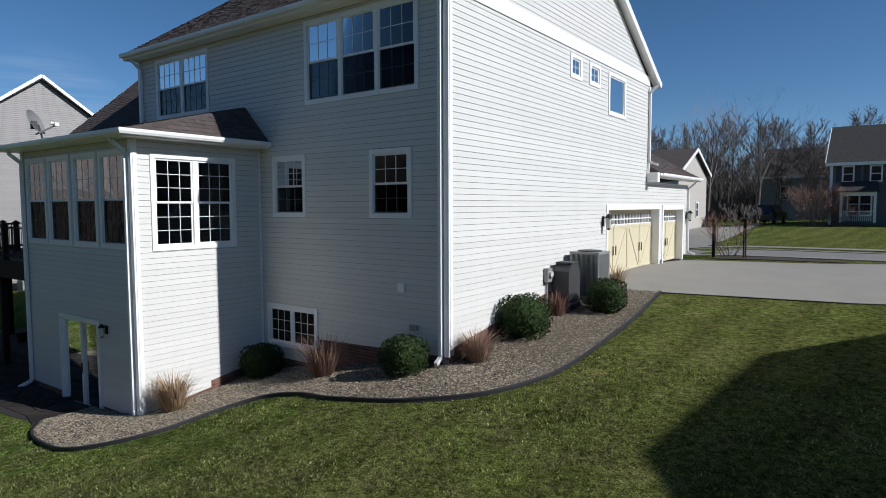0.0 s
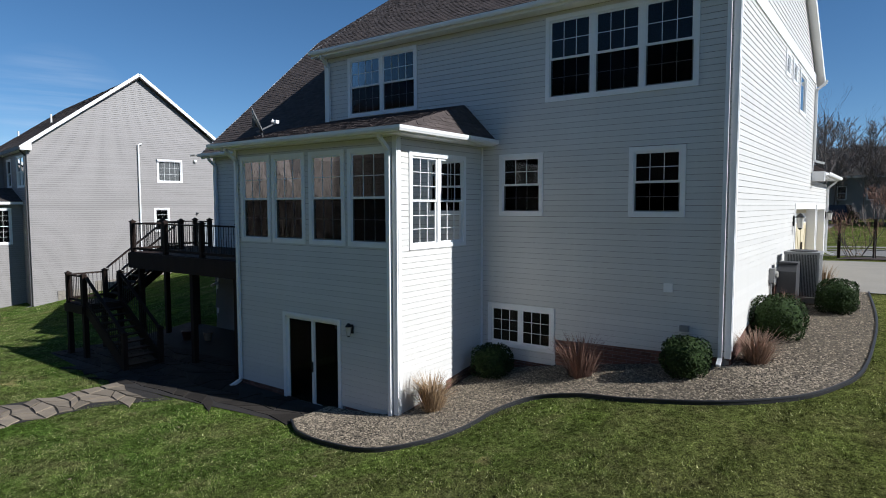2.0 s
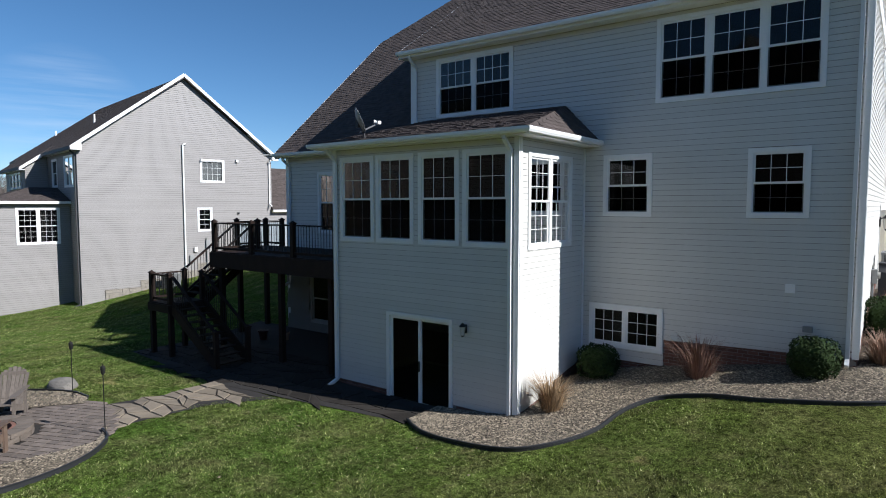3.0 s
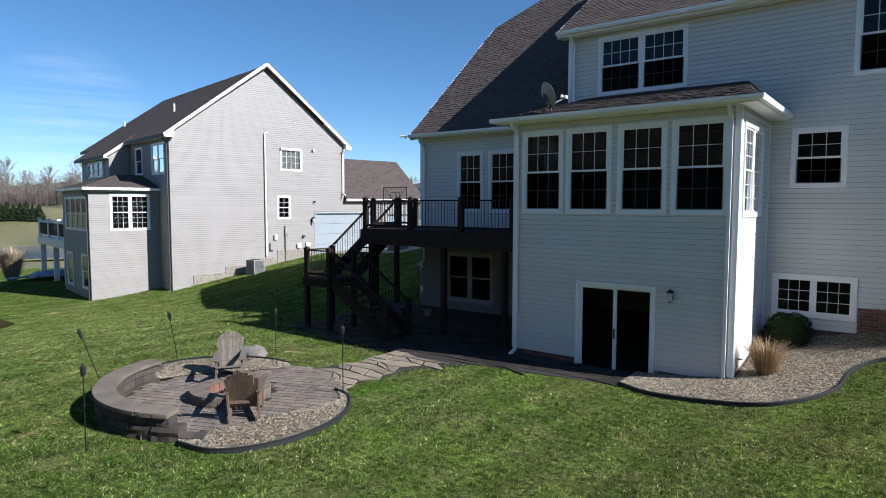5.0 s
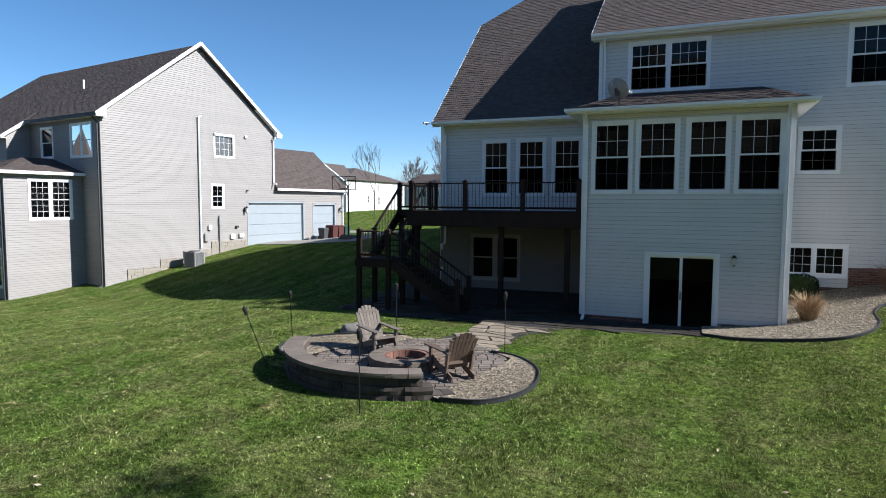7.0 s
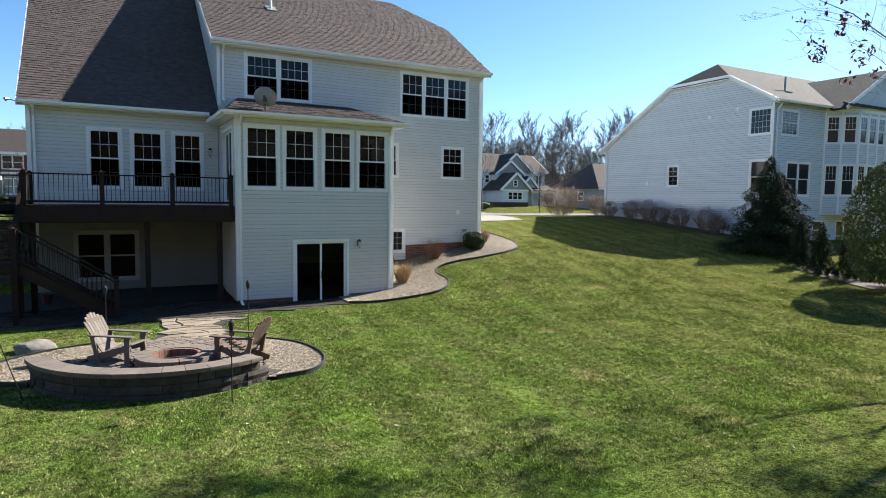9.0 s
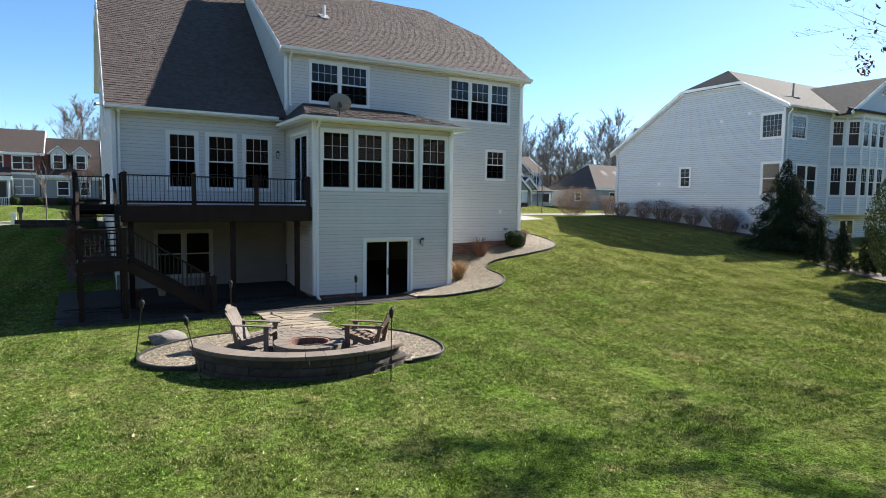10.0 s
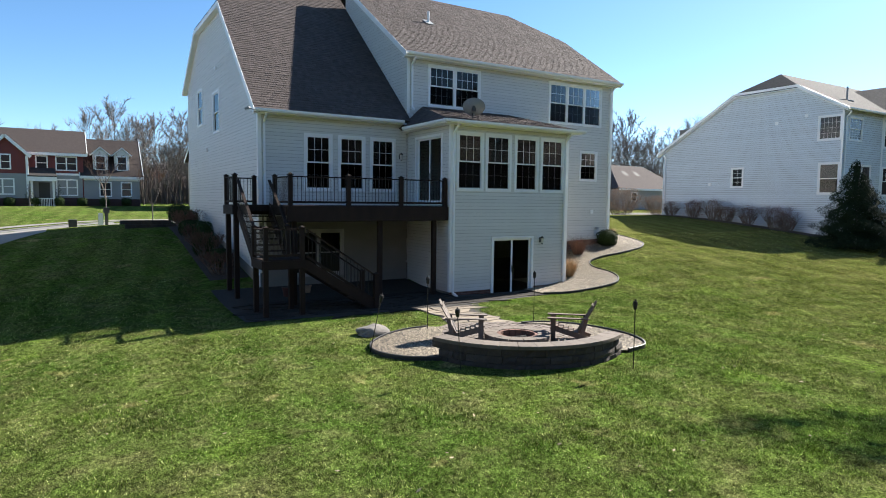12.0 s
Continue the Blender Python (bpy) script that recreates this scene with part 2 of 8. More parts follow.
# patio slate, near black: the shade by the deck is put into its colour
SHADESLATE = material("shaded_slate", (0.041, 0.0351, 0.0296), 0.9, second=(0.0215, 0.0187, 0.0164), scale=3, fine=30, piece=0.3, bump=0.4, spec=0.15)
# stone dust darkened for that same shade, used under path and terrace too
FLAG_BED = material("darkened_stone_dust", (0.0264, 0.022, 0.0185), 0.95, second=(0.015, 0.0128, 0.011), scale=4, fine=60, bump=0.5)
CAP = material("wall_cap_stone", (0.173, 0.138, 0.11), 0.9, second=(0.102, 0.0833, 0.0669), scale=5, fine=45, piece=0.15, bump=0.5, bump_scale=50)
ASH = material("ash", (0.06, 0.055, 0.05), 0.95, scale=8, fine=60, bump=0.6)
CHAR = material("charred_wood", (0.025, 0.022, 0.02), 0.9, scale=8, bump=0.4)
STEEL = material("dull_steel", (0.45, 0.45, 0.46), 0.4, metal=0.8, scale=6, amount=0.3, bump=0.05)
BOULDER = material("boulder", (0.208, 0.188, 0.164), 0.9, second=(0.12, 0.11, 0.0976), scale=4, fine=40, bump=0.6)
GARDENROCK = material("garden_rock", (0.128, 0.112, 0.092), 0.95, second=(0.048, 0.0424, 0.036), scale=5, fine=40, bump=0.8)
BARK = material("grey_bark", (0.18, 0.154, 0.135), 0.95, second=(0.105, 0.09, 0.0788), scale=4, fine=30, bump=0.5)
TWIG = material("bare_twig", (0.225, 0.19, 0.168), 0.95, second=(0.155, 0.132, 0.118), scale=2, fine=10, bump=0)
WOODBARK = material("pale_grey_bark", (0.093, 0.081, 0.0732), 0.95, second=(0.057, 0.0492, 0.045), scale=2, fine=20, bump=0.3)
LEAF = material("box_leaf", (0.032, 0.055, 0.013), 0.8, second=(0.015, 0.027, 0.007), scale=6, fine=30, island=0.35, bump=0, spec=0.2)
DRYLEAF = material("dry_leaf", (0.408, 0.34, 0.246), 0.8, second=(0.255, 0.196, 0.128), scale=5, fine=20, island=0.4, bump=0, spec=0.1)
DRYTWIG = material("dry_stalk", (0.323, 0.212, 0.145), 0.8, second=(0.221, 0.136, 0.0935), scale=3, fine=20, island=0.35, bump=0)
DRYGRASS = material("dry_grass", (0.378, 0.27, 0.153), 0.8, second=(0.27, 0.171, 0.09), scale=3, fine=20, island=0.35, bump=0)
REDTWIG = material("russet_twig", (0.204, 0.111, 0.0765), 0.9, second=(0.128, 0.068, 0.0467), scale=3, fine=20, island=0.3, bump=0)
CONIFER = material("conifer_green", (0.021, 0.0322, 0.014), 0.9, second=(0.0098, 0.0168, 0.0077), scale=3, fine=20, island=0.4, bump=0, spec=0.1)
WILLOW = material("pale_leaf", (0.128, 0.15, 0.0562), 0.9, second=(0.0638, 0.0825, 0.03), scale=2, fine=20, island=0.35, bump=0, spec=0.1)
OAKLEAF = material("russet_leaf", (0.204, 0.068, 0.0425), 0.7, second=(0.111, 0.0382, 0.0255), scale=6, fine=20, island=0.4, bump=0, spec=0.1)
TANBLOOM = material("dry_bloom", (0.336, 0.232, 0.152), 0.85, second=(0.216, 0.136, 0.088), scale=4, fine=20, island=0.35, bump=0)
PEBBLE = material("pebble", (0.33, 0.272, 0.193), 0.8, second=(0.085, 0.069, 0.049), scale=9, fine=60, island=0.95, bump=0.1)
UNITGREY = material("unit_grey", (0.33, 0.33, 0.319), 0.5, metal=0.3, second=(0.264, 0.264, 0.259), scale=3, bump=0.05)
DISHGREY = material("dish_grey", (0.21, 0.21, 0.212), 0.55, second=(0.17, 0.17, 0.172), scale=6, fine=30, bump=0.03)
UNITDARK = material("unit_dark", (0.05, 0.05, 0.052), 0.6, scale=4, amount=0.3, bump=0.05)
WATER = material("pond_water", (0.06, 0.09, 0.15), 0.12, second=(0.05, 0.075, 0.125), scale=0.05, bump=0.25, bump_scale=3)
REDSIDE = material("red_siding", (0.16, 0.028, 0.024), 0.6, second=(0.128, 0.0224, 0.02), scale=1, fine=9, bump=0.05)
GREYSIDE = material("grey_siding", (0.281, 0.289, 0.289), 0.6, second=(0.238, 0.246, 0.246), scale=1, fine=9, bump=0.05)
SLATESIDE = material("slate_siding", (0.12, 0.131, 0.143), 0.6, second=(0.0975, 0.109, 0.12), scale=1, fine=9, bump=0.05)
WHITESIDE = material("white_siding", (0.651, 0.642, 0.607), 0.55, second=(0.598, 0.59, 0.554), scale=1, fine=9, bump=0.05)
BEIGESIDE = material("beige_siding", (0.368, 0.312, 0.248), 0.6, second=(0.32, 0.272, 0.216), scale=1, fine=9, bump=0.05)
STONEFACE = material("ledgestone", (0.34, 0.306, 0.255), 0.9, second=(0.204, 0.178, 0.153), scale=9, fine=30, bump=0.6)
PALESTONE = material("pale_stone", (0.51, 0.476, 0.425), 0.9, second=(0.357, 0.327, 0.289), scale=7, fine=30, bump=0.5)
BINRED = material("bin_maroon", (0.075, 0.022, 0.018), 0.5, scale=3, amount=0.2, bump=0.05)
BINGREEN = material("bin_green", (0.015, 0.05, 0.035), 0.5, scale=3, amount=0.2, bump=0.05)
TARP = material("blue_tarp", (0.24, 0.304, 0.416), 0.5, second=(0.144, 0.192, 0.288), scale=1, fine=9, bump=0.3)
MULCH = material("bark_mulch", (0.06, 0.039, 0.027), 0.95, second=(0.03, 0.0198, 0.015), scale=6, fine=50, bump=0.8)
BEDSOIL = material("weedy_soil", (0.0525, 0.0546, 0.0196), 1.0, second=(0.0245, 0.0196, 0.0126), scale=1.6, fine=18, bump=0.9, spec=0.0)
FOREST = material("far_wood", (0.135, 0.111, 0.096), 0.95, second=(0.088, 0.0725, 0.064), scale=0.16, fine=1.2, bump=0.5, bump_scale=1.0, island=0.35)
FIELD = material("dry_field", (0.18, 0.153, 0.0765), 0.95, second=(0.0765, 0.0855, 0.027), scale=0.05, fine=0.8, bump=0.3, bump_scale=2)
CARPAINT = material("car_paint_dark", (0.015, 0.017, 0.022), 0.25, scale=2, amount=0.2, bump=0)
CARWHITE = material("car_paint_white", (0.72, 0.72, 0.71), 0.3, scale=2, amount=0.05, bump=0)
RUBBER = material("rubber", (0.02, 0.02, 0.02), 0.8, scale=5, bump=0.1)
LAMPGLASS = material("lamp_glass", (0.55, 0.53, 0.48), 0.2, scale=5, amount=0.1, bump=0)
DOORGREY = material("pale_grey_door", (0.282, 0.315, 0.339), 0.5, second=(0.25, 0.282, 0.307), scale=2, fine=20, bump=0.03)
# basement wall, grey, about a third of the cream siding's value
BASEGREY = material("grey_basement_wall", (0.22, 0.21, 0.19), 0.85, second=(0.185, 0.178, 0.16), scale=1.5, fine=25, piece=0.02, bump=0.15)
CREAMDOOR = material("cream_door", (0.634, 0.563, 0.387), 0.5, second=(0.598, 0.528, 0.361), scale=2, fine=20, bump=0.03)


# ---- mesh helpers ----
class Geo:
    """Vertices and faces of one mesh, in world metres."""

    def __init__(self):
        self.v, self.f = [], []

    def hexa(self, c):
        i = len(self.v)
        self.v += c
        self.f += [(i, i + 3, i + 2, i + 1), (i + 4, i + 5, i + 6, i + 7), (i, i + 1, i + 5, i + 4),
                   (i + 1, i + 2, i + 6, i + 5), (i + 2, i + 3, i + 7, i + 6), (i + 3, i, i + 4, i + 7)]
        return self

    def box(self, x0, x1, y0, y1, z0, z1):
        return self.hexa([(x0, y0, z0), (x1, y0, z0), (x1, y1, z0), (x0, y1, z0), (x0, y0, z1), (x1, y0, z1), (x1, y1, z1), (x0, y1, z1)])

    def tube(self, a, b, r0, r1=None, n=8, cap=True):
        r1 = r0 if r1 is None else r1
        a, b = Vector(a), Vector(b)
        d = (b - a).normalized()
        s = d.orthogonal().normalized()
        t = d.cross(s)
        i = len(self.v)
        for c, r in ((a, r0), (b, r1)):
            for k in range(n):
                w = 2 * math.pi * k / n
                self.v.append(tuple(c + (s * math.cos(w) + t * math.sin(w)) * r))
        for k in range(n):
            k2 = (k + 1) % n
            self.f.append((i + k, i + k2, i + n + k2, i + n + k))
        if cap:
            self.f += [tuple(range(i + n - 1, i - 1, -1)), tuple(range(i + n, i + 2 * n))]
        return self

    def bar(self, a, b, w, h, up=(0, 0, 1)):
        """A square bar from a to b, w wide and h high."""
        a, b = Vector(a), Vector(b)
        d = (b - a).normalized()
        s = d.cross(Vector(up))
        s = s.normalized() if s.length > 1e-5 else Vector((1, 0, 0))
        u = s.cross(d)
        c = []
        for p in (a, b):
            c += [tuple(p + s * sx * w / 2 + u * ux * h / 2) for sx, ux in ((-1, -1), (1, -1), (1, 1), (-1, 1))]
        return self.hexa(c)

    def poly(self, pts):
        i = len(self.v)
        self.v += [tuple(p) for p in pts]
        self.f.append(tuple(range(i, i + len(pts))))
        return self

    def slab(self, pts, offset):
        """A polygon given thickness by an offset vector."""
        i, n = len(self.v), len(pts)
        o = Vector(offset)
        self.v += [tuple(p) for p in pts] + [tuple(Vector(p) + o) for p in pts]
        self.f += [tuple(range(i, i + n)), tuple(range(i + 2 * n - 1, i + n - 1, -1))]
        for k in range(n):
            k2 = (k + 1) % n
            self.f.append((i + k2, i + k, i + n + k, i + n + k2))
        return self

    def sweep(self, path, profile, closed=False):
        """A profile of (out, up) swept along a level path; out lies to the right of the way."""
        pts = [Vector(p) for p in path]
        i0, m = len(self.v), len(profile)
        for k, p in enumerate(pts):
            a = pts[k - 1] if k or closed else None
            b = pts[(k + 1) % len(pts)] if k < len(pts) - 1 or closed else None
            d1 = (p - a) if a is not None else (b - p)
            d2 = (b - p) if b is not None else d1
            d1, d2 = Vector((d1.x, d1.y, 0)).normalized(), Vector((d2.x, d2.y, 0)).normalized()
            t = (d1 + d2).normalized()
            r = Vector((t.y, -t.x, 0)) / max(0.4, t.dot(d1))
            for o, u in profile:
                self.v.append(tuple(p + r * o + Vector((0, 0, u))))
        rng = range(len(pts)) if closed else range(len(pts) - 1)
        for k in rng:
            k2 = (k + 1) % len(pts)
            for q in range(m):
                q2 = (q + 1) % m
                self.f.append((i0 + k * m + q, i0 + k2 * m + q, i0 + k2 * m + q2, i0 + k * m + q2))
        if not closed:
            self.f += [tuple(range(i0, i0 + m)), tuple(range(i0 + (len(pts) - 1) * m + m - 1, i0 + (len(pts) - 1) * m - 1, -1))]
        return self


def mesh_of(name, geo, mat, smooth=False):
    me = bpy.data.meshes.new(name)
    me.from_pydata(geo.v, [], geo.f)
    me.materials.append(mat)
    if smooth:
        me.polygons.foreach_set("use_smooth", [True] * len(me.polygons))
    me.update()
    return me


def welded(name, geo, mat):
    """One mesh whose touching corners are joined."""
    me = mesh_of(name, geo, mat)
    bm = bmesh.new()
    bm.from_mesh(me)
    bmesh.ops.remove_doubles(bm, verts=bm.verts, dist=0.0005)
    bm.to_mesh(me)
    bm.free()
    return me


def world_of(ob):
    m = ob.matrix_basis.copy()
    while ob.parent:
        m = ob.parent.matrix_basis @ ob.matrix_parent_inverse @ m
        ob = ob.parent
    return m


def part(name, geo, mat, parent=None, label="", smooth=False):
    """One mesh object, written in world metres, under a thing or a part."""
    me = geo if isinstance(geo, bpy.types.Mesh) else mesh_of(name, geo, mat, smooth)
    ob = new(name, me)
    if parent:
        ob.parent = parent
        ob.matrix_parent_inverse = world_of(parent).inverted()
    if label:
        ob["label"] = label
    return ob


def thing(name, at, label, category, group="", kind=""):
    ob = new(name)
    ob.empty_display_size = 0.2
    ob.matrix_basis = pose(*at)
    return tagged(ob, label, category, group, kind)


def structure(name, geo, mat, label="", category="", smooth=False, parent=None):
    return tagged(part(name, geo, mat, parent, smooth=smooth), label, category, kind="structure")


# ---- the ground ----
def step(v, a, b):
    t = min(1.0, max(0.0, (v - a) / (b - a)))
    return t * t * (3 - 2 * t)


def ground_z(x, y):
    west = 0.2 + 2.1 * step(y, 6.5, 23) * (1 - step(-x, 50, 82)) - 0.4 * step(y, 23, 34) + 0.9 * step(y, 40, 58)
    east = 0.4 + 2.3 * step(y, -6, 24) - 0.3 * step(y, 21, 32) + 0.9 * step(y, 42, 62)
    m = step(x, -16, -6)
    z = west * (1 - m) + east * m
    z -= 1.4 * step(-x, 26, 44) * (1 - step(y, 36, 54))
    z -= 3.3 * step(-x, 52, 98) * (1 - step(y, 60, 130))
    z += 6.0 * step(-x, 160, 240)
    z -= 0.08 * (1 - step(math.hypot((x + 14.4) / 1.3, y - 6.4), 1.2, 4.6))
    return z


def drape(a, b, nu, nv, dz):
    """A sheet over the ground between two lines of (x, y)."""
    def at(line, s):
        k = min(int(s * (len(line) - 1)), len(line) - 2)
        f = s * (len(line) - 1) - k
        return Vector(line[k]) * (1 - f) + Vector(line[k + 1]) * f
    g = Geo()
    for i in range(nu + 1):
        p, q = at(a, i / nu), at(b, i / nu)
        for j in range(nv + 1):
            x, y = p.lerp(q, j / nv)
            g.v.append((x, y, ground_z(x, y) + dz))
    for i in range(nu):
        for j in range(nv):
            k = i * (nv + 1) + j
            g.f.append((k, k + 1, k + nv + 2, k + nv + 1))
    return g


def curve(pts, n):
    """A smooth line through points (Catmull-Rom)."""
    out = []
    p = [Vector(q) for q in pts]
    p = [p[0] * 2 - p[1]] + p + [p[-1] * 2 - p[-2]]
    for k in range(1, len(p) - 2):
        for i in range(n):
            t = i / n
            out.append(0.5 * (2 * p[k] + (p[k + 1] - p[k - 1]) * t + (2 * p[k - 1] - 5 * p[k] + 4 * p[k + 1] - p[k + 2]) * t * t
                              + (3 * p[k] - p[k - 1] - 3 * p[k + 1] + p[k + 2]) * t * t * t))
    out.append(p[-2])
    return out


def axis_steps(lo, hi, step_in, far, grow=1.25):
    s = list(np.arange(lo, hi + 1e-6, step_in))
    d, a = step_in, hi
    up = []
    while a < far:
        d *= grow
        a += d
        up.append(a)
    d, a = step_in, lo
    down = []
    while a > -far:
        d *= grow
        a -= d
        down.append(a)
    return down[::-1] + s + up


gx, gy = axis_steps(-62, 26, 0.5, 900), axis_steps(-22, 46, 0.5, 900)
g = Geo()
for x in gx:
    for y in gy:
        bump = 0.02 * noise.noise(Vector((x * 0.6, y * 0.6, 0)))
        under_field = 1.3 if -226 < x < -114 and -125 < y < 185 else 0.0
        g.v.append((x, y, ground_z(x, y) + bump - under_field))
ny = len(gy)
CELLARS = ((-24.51, -7.4, 9.99, 22.3), (-18.51, -12.99, 6.99, 10.6), (-57.0, -44.2, 14.2, 22.5), (-51.6, -47.2, 9.0, 11.8), (11.99, 27.5, 8.99, 21.9))


def over_cellar(i, j):
    return any(a <= gx[i] and gx[i + 1] <= b and c <= gy[j] and gy[j + 1] <= d for a, b, c, d in CELLARS)


g.f = [(i * ny + j, (i + 1) * ny + j, (i + 1) * ny + j + 1, i * ny + j + 1) for i in range(len(gx) - 1) for j in range(ny - 1) if not over_cellar(i, j)]
structure("ground", g, GRASS, "mown green lawn sloping down behind the houses", "lawn", smooth=True)


# ---- walls ----
class Plane:
    """An upright wall plane: u runs along it, d out of it."""

    def __init__(self, ox, oy, ux, uy, nx, ny):
        self.o, self.u, self.n = Vector((ox, oy)), Vector((ux, uy)), Vector((nx, ny))

    def at(self, u, d, z):
        p = self.o + self.u * u + self.n * d
        return (p.x, p.y, z)

    def box(self, g, u0, u1, d0, d1, z0, z1):
        return g.hexa([self.at(u0, d0, z0), self.at(u1, d0, z0), self.at(u1, d1, z0), self.at(u0, d1, z0),
                       self.at(u0, d0, z1), self.at(u1, d0, z1), self.at(u1, d1, z1), self.at(u0, d1, z1)])

    def trap(self, g, a0, a1, b0, b1, d0, d1, e0, e1, z0, z1):
        """Between a0..a1 at z0 and b0..b1 at z1; depths d0..d1 below and e0..e1 above."""
        return g.hexa([self.at(a0, d0, z0), self.at(a1, d0, z0), self.at(a1, d1, z0), self.at(a0, d1, z0),
                       self.at(b0, e0, z1), self.at(b1, e0, z1), self.at(b1, e1, z1), self.at(b0, e1, z1)])


def facing(side, at):
    return {"-y": Plane(0, at, 1, 0, 0, -1), "+y": Plane(0, at, 1, 0, 0, 1), "+x": Plane(at, 0, 0, 1, 1, 0), "-x": Plane(at, 0, 0, 1, -1, 0)}[side]


def span(outline, z):
    """Where an outline of (u, z) points is cut at a height: its two ends."""
    us = []
    for (u0, z0), (u1, z1) in zip(outline, outline[1:] + outline[:1]):
        if z0 != z1 and min(z0, z1) - 1e-9 <= z <= max(z0, z1) + 1e-9:
            us.append(u0 + (u1 - u0) * (z - z0) / (z1 - z0))
    return (min(us), max(us)) if us else None


def bands(outline, holes, zs):
    """Trapezia (a0, a1, b0, b1, z0, z1) that fill the outline between the heights zs, less the holes (u0, u1, z0, z1)."""
    for z0, z1 in zip(zs, zs[1:]):
        if z1 - z0 < 0.004:
            continue
        lo, hi = span(outline, z0 + 1e-5), span(outline, z1 - 1e-5)
        if not lo or not hi:
            continue
        cuts = sorted((h[0], h[1]) for h in holes if h[2] < (z0 + z1) / 2 < h[3])
        left = (lo[0], hi[0])
        for c0, c1 in cuts + [(None, None)]:
            right = (lo[1], hi[1]) if c0 is None else (min(c0, lo[1]), min(c0, hi[1]))
            if right[0] - left[0] > 0.02 or right[1] - left[1] > 0.02:
                yield (left[0], max(right[0], left[0]), left[1], max(right[1], left[1]), z0, z1)
            if c0 is not None:
                left = (max(c1, lo[0]), max(c1, hi[0]))


COURSE = 0.125


def sided_wall(house, plane, outline, holes, core_mat, mat, thick=0.18, boards=True, base=None, name="wall", course=COURSE, lap=0.13):
    """A wall core with holes right through it, and lapped boards on its face."""
    zmin, zmax = min(z for _, z in outline), max(z for _, z in outline)
    zs = sorted({zmin, zmax} | {z for _, z in outline} | {z for h in holes for z in h[2:] if zmin < z < zmax})
    core = Geo()
    for a0, a1, b0, b1, z0, z1 in bands(outline, [(h[0] + 0.06, h[1] - 0.06, h[2], h[3]) for h in holes], zs):
        plane.trap(core, a0, a1, b0, b1, 0, -thick, 0, -thick, z0, z1)
    wall = part(name, welded(name, core, core_mat), core_mat, house)
    start = base if base is not None else zmin
    rows = [start + course * k for k in range(int((zmax - start) / course) + 2)]
    joined = Geo()
    cache = {}
    for r0 in rows:
        r1 = min(r0 + course, zmax)
        if r1 - r0 < 0.01:
            continue
        cuts = sorted({r0, r1} | {z for h in holes for z in h[2:] if r0 + 0.01 < z < r1 - 0.01} | {z for _, z in outline if r0 < z < r1})
        for a0, a1, b0, b1, z0, z1 in bands(outline, holes, cuts):
            if z0 == r0 and r0 > start:
                z0 += 0.007 if boards else 0.014
            d0, d1 = (course * (0.12 if boards else lap) - course * (0.10 if boards else lap - 0.02) * (z - r0) / course for z in (z0, z1))
            if boards:
                key = tuple(round(q, 3) for q in (a1 - a0, b0 - a0, b1 - a0, z1 - z0, d0))
                if key not in cache:
                    b = Geo()
                    i = Plane(0, 0, plane.u.x, plane.u.y, plane.n.x, plane.n.y)
                    i.trap(b, 0, a1 - a0, b0 - a0, b1 - a0, 0, d0, 0, d1, 0, z1 - z0)
                    cache[key] = mesh_of("siding_board", b, mat)
                ob = new("siding_board", cache[key])
                ob.parent = wall
                ob.matrix_parent_inverse = world_of(wall).inverted()
                ob.location = plane.at(a0, 0, z0)
            else:
                plane.trap(joined, a0, a1, b0, b1, 0, d0, 0, d1, z0, z1)
    if not boards:
        part("siding", joined, mat, wall)
    return wall


def ring(plane, g, u0, u1, z0, z1, w, d0, d1, sill=None):
    """A closed frame round an opening, w wide, from depth d0 to d1."""
    sill = w if sill is None else sill
    i = len(g.v)
    for d in (d0, d1):
        for a, b in ((u0, z0), (u1, z0), (u1, z1), (u0, z1), (u0 + w, z0 + sill), (u1 - w, z0 + sill), (u1 - w, z1 - w), (u0 + w, z1 - w)):
            g.v.append(plane.at(a, d, b))
    for k in range(4):
        n = (k + 1) % 4
        g.f += [(i + k, i + n, i + 4 + n, i + 4 + k), (i + 8 + n, i + 8 + k, i + 12 + k, i + 12 + n), (i + n, i + k, i + 8 + k, i + 8 + n), (i + 4 + k, i + 4 + n, i + 12 + n, i + 12 + k)]
    return g


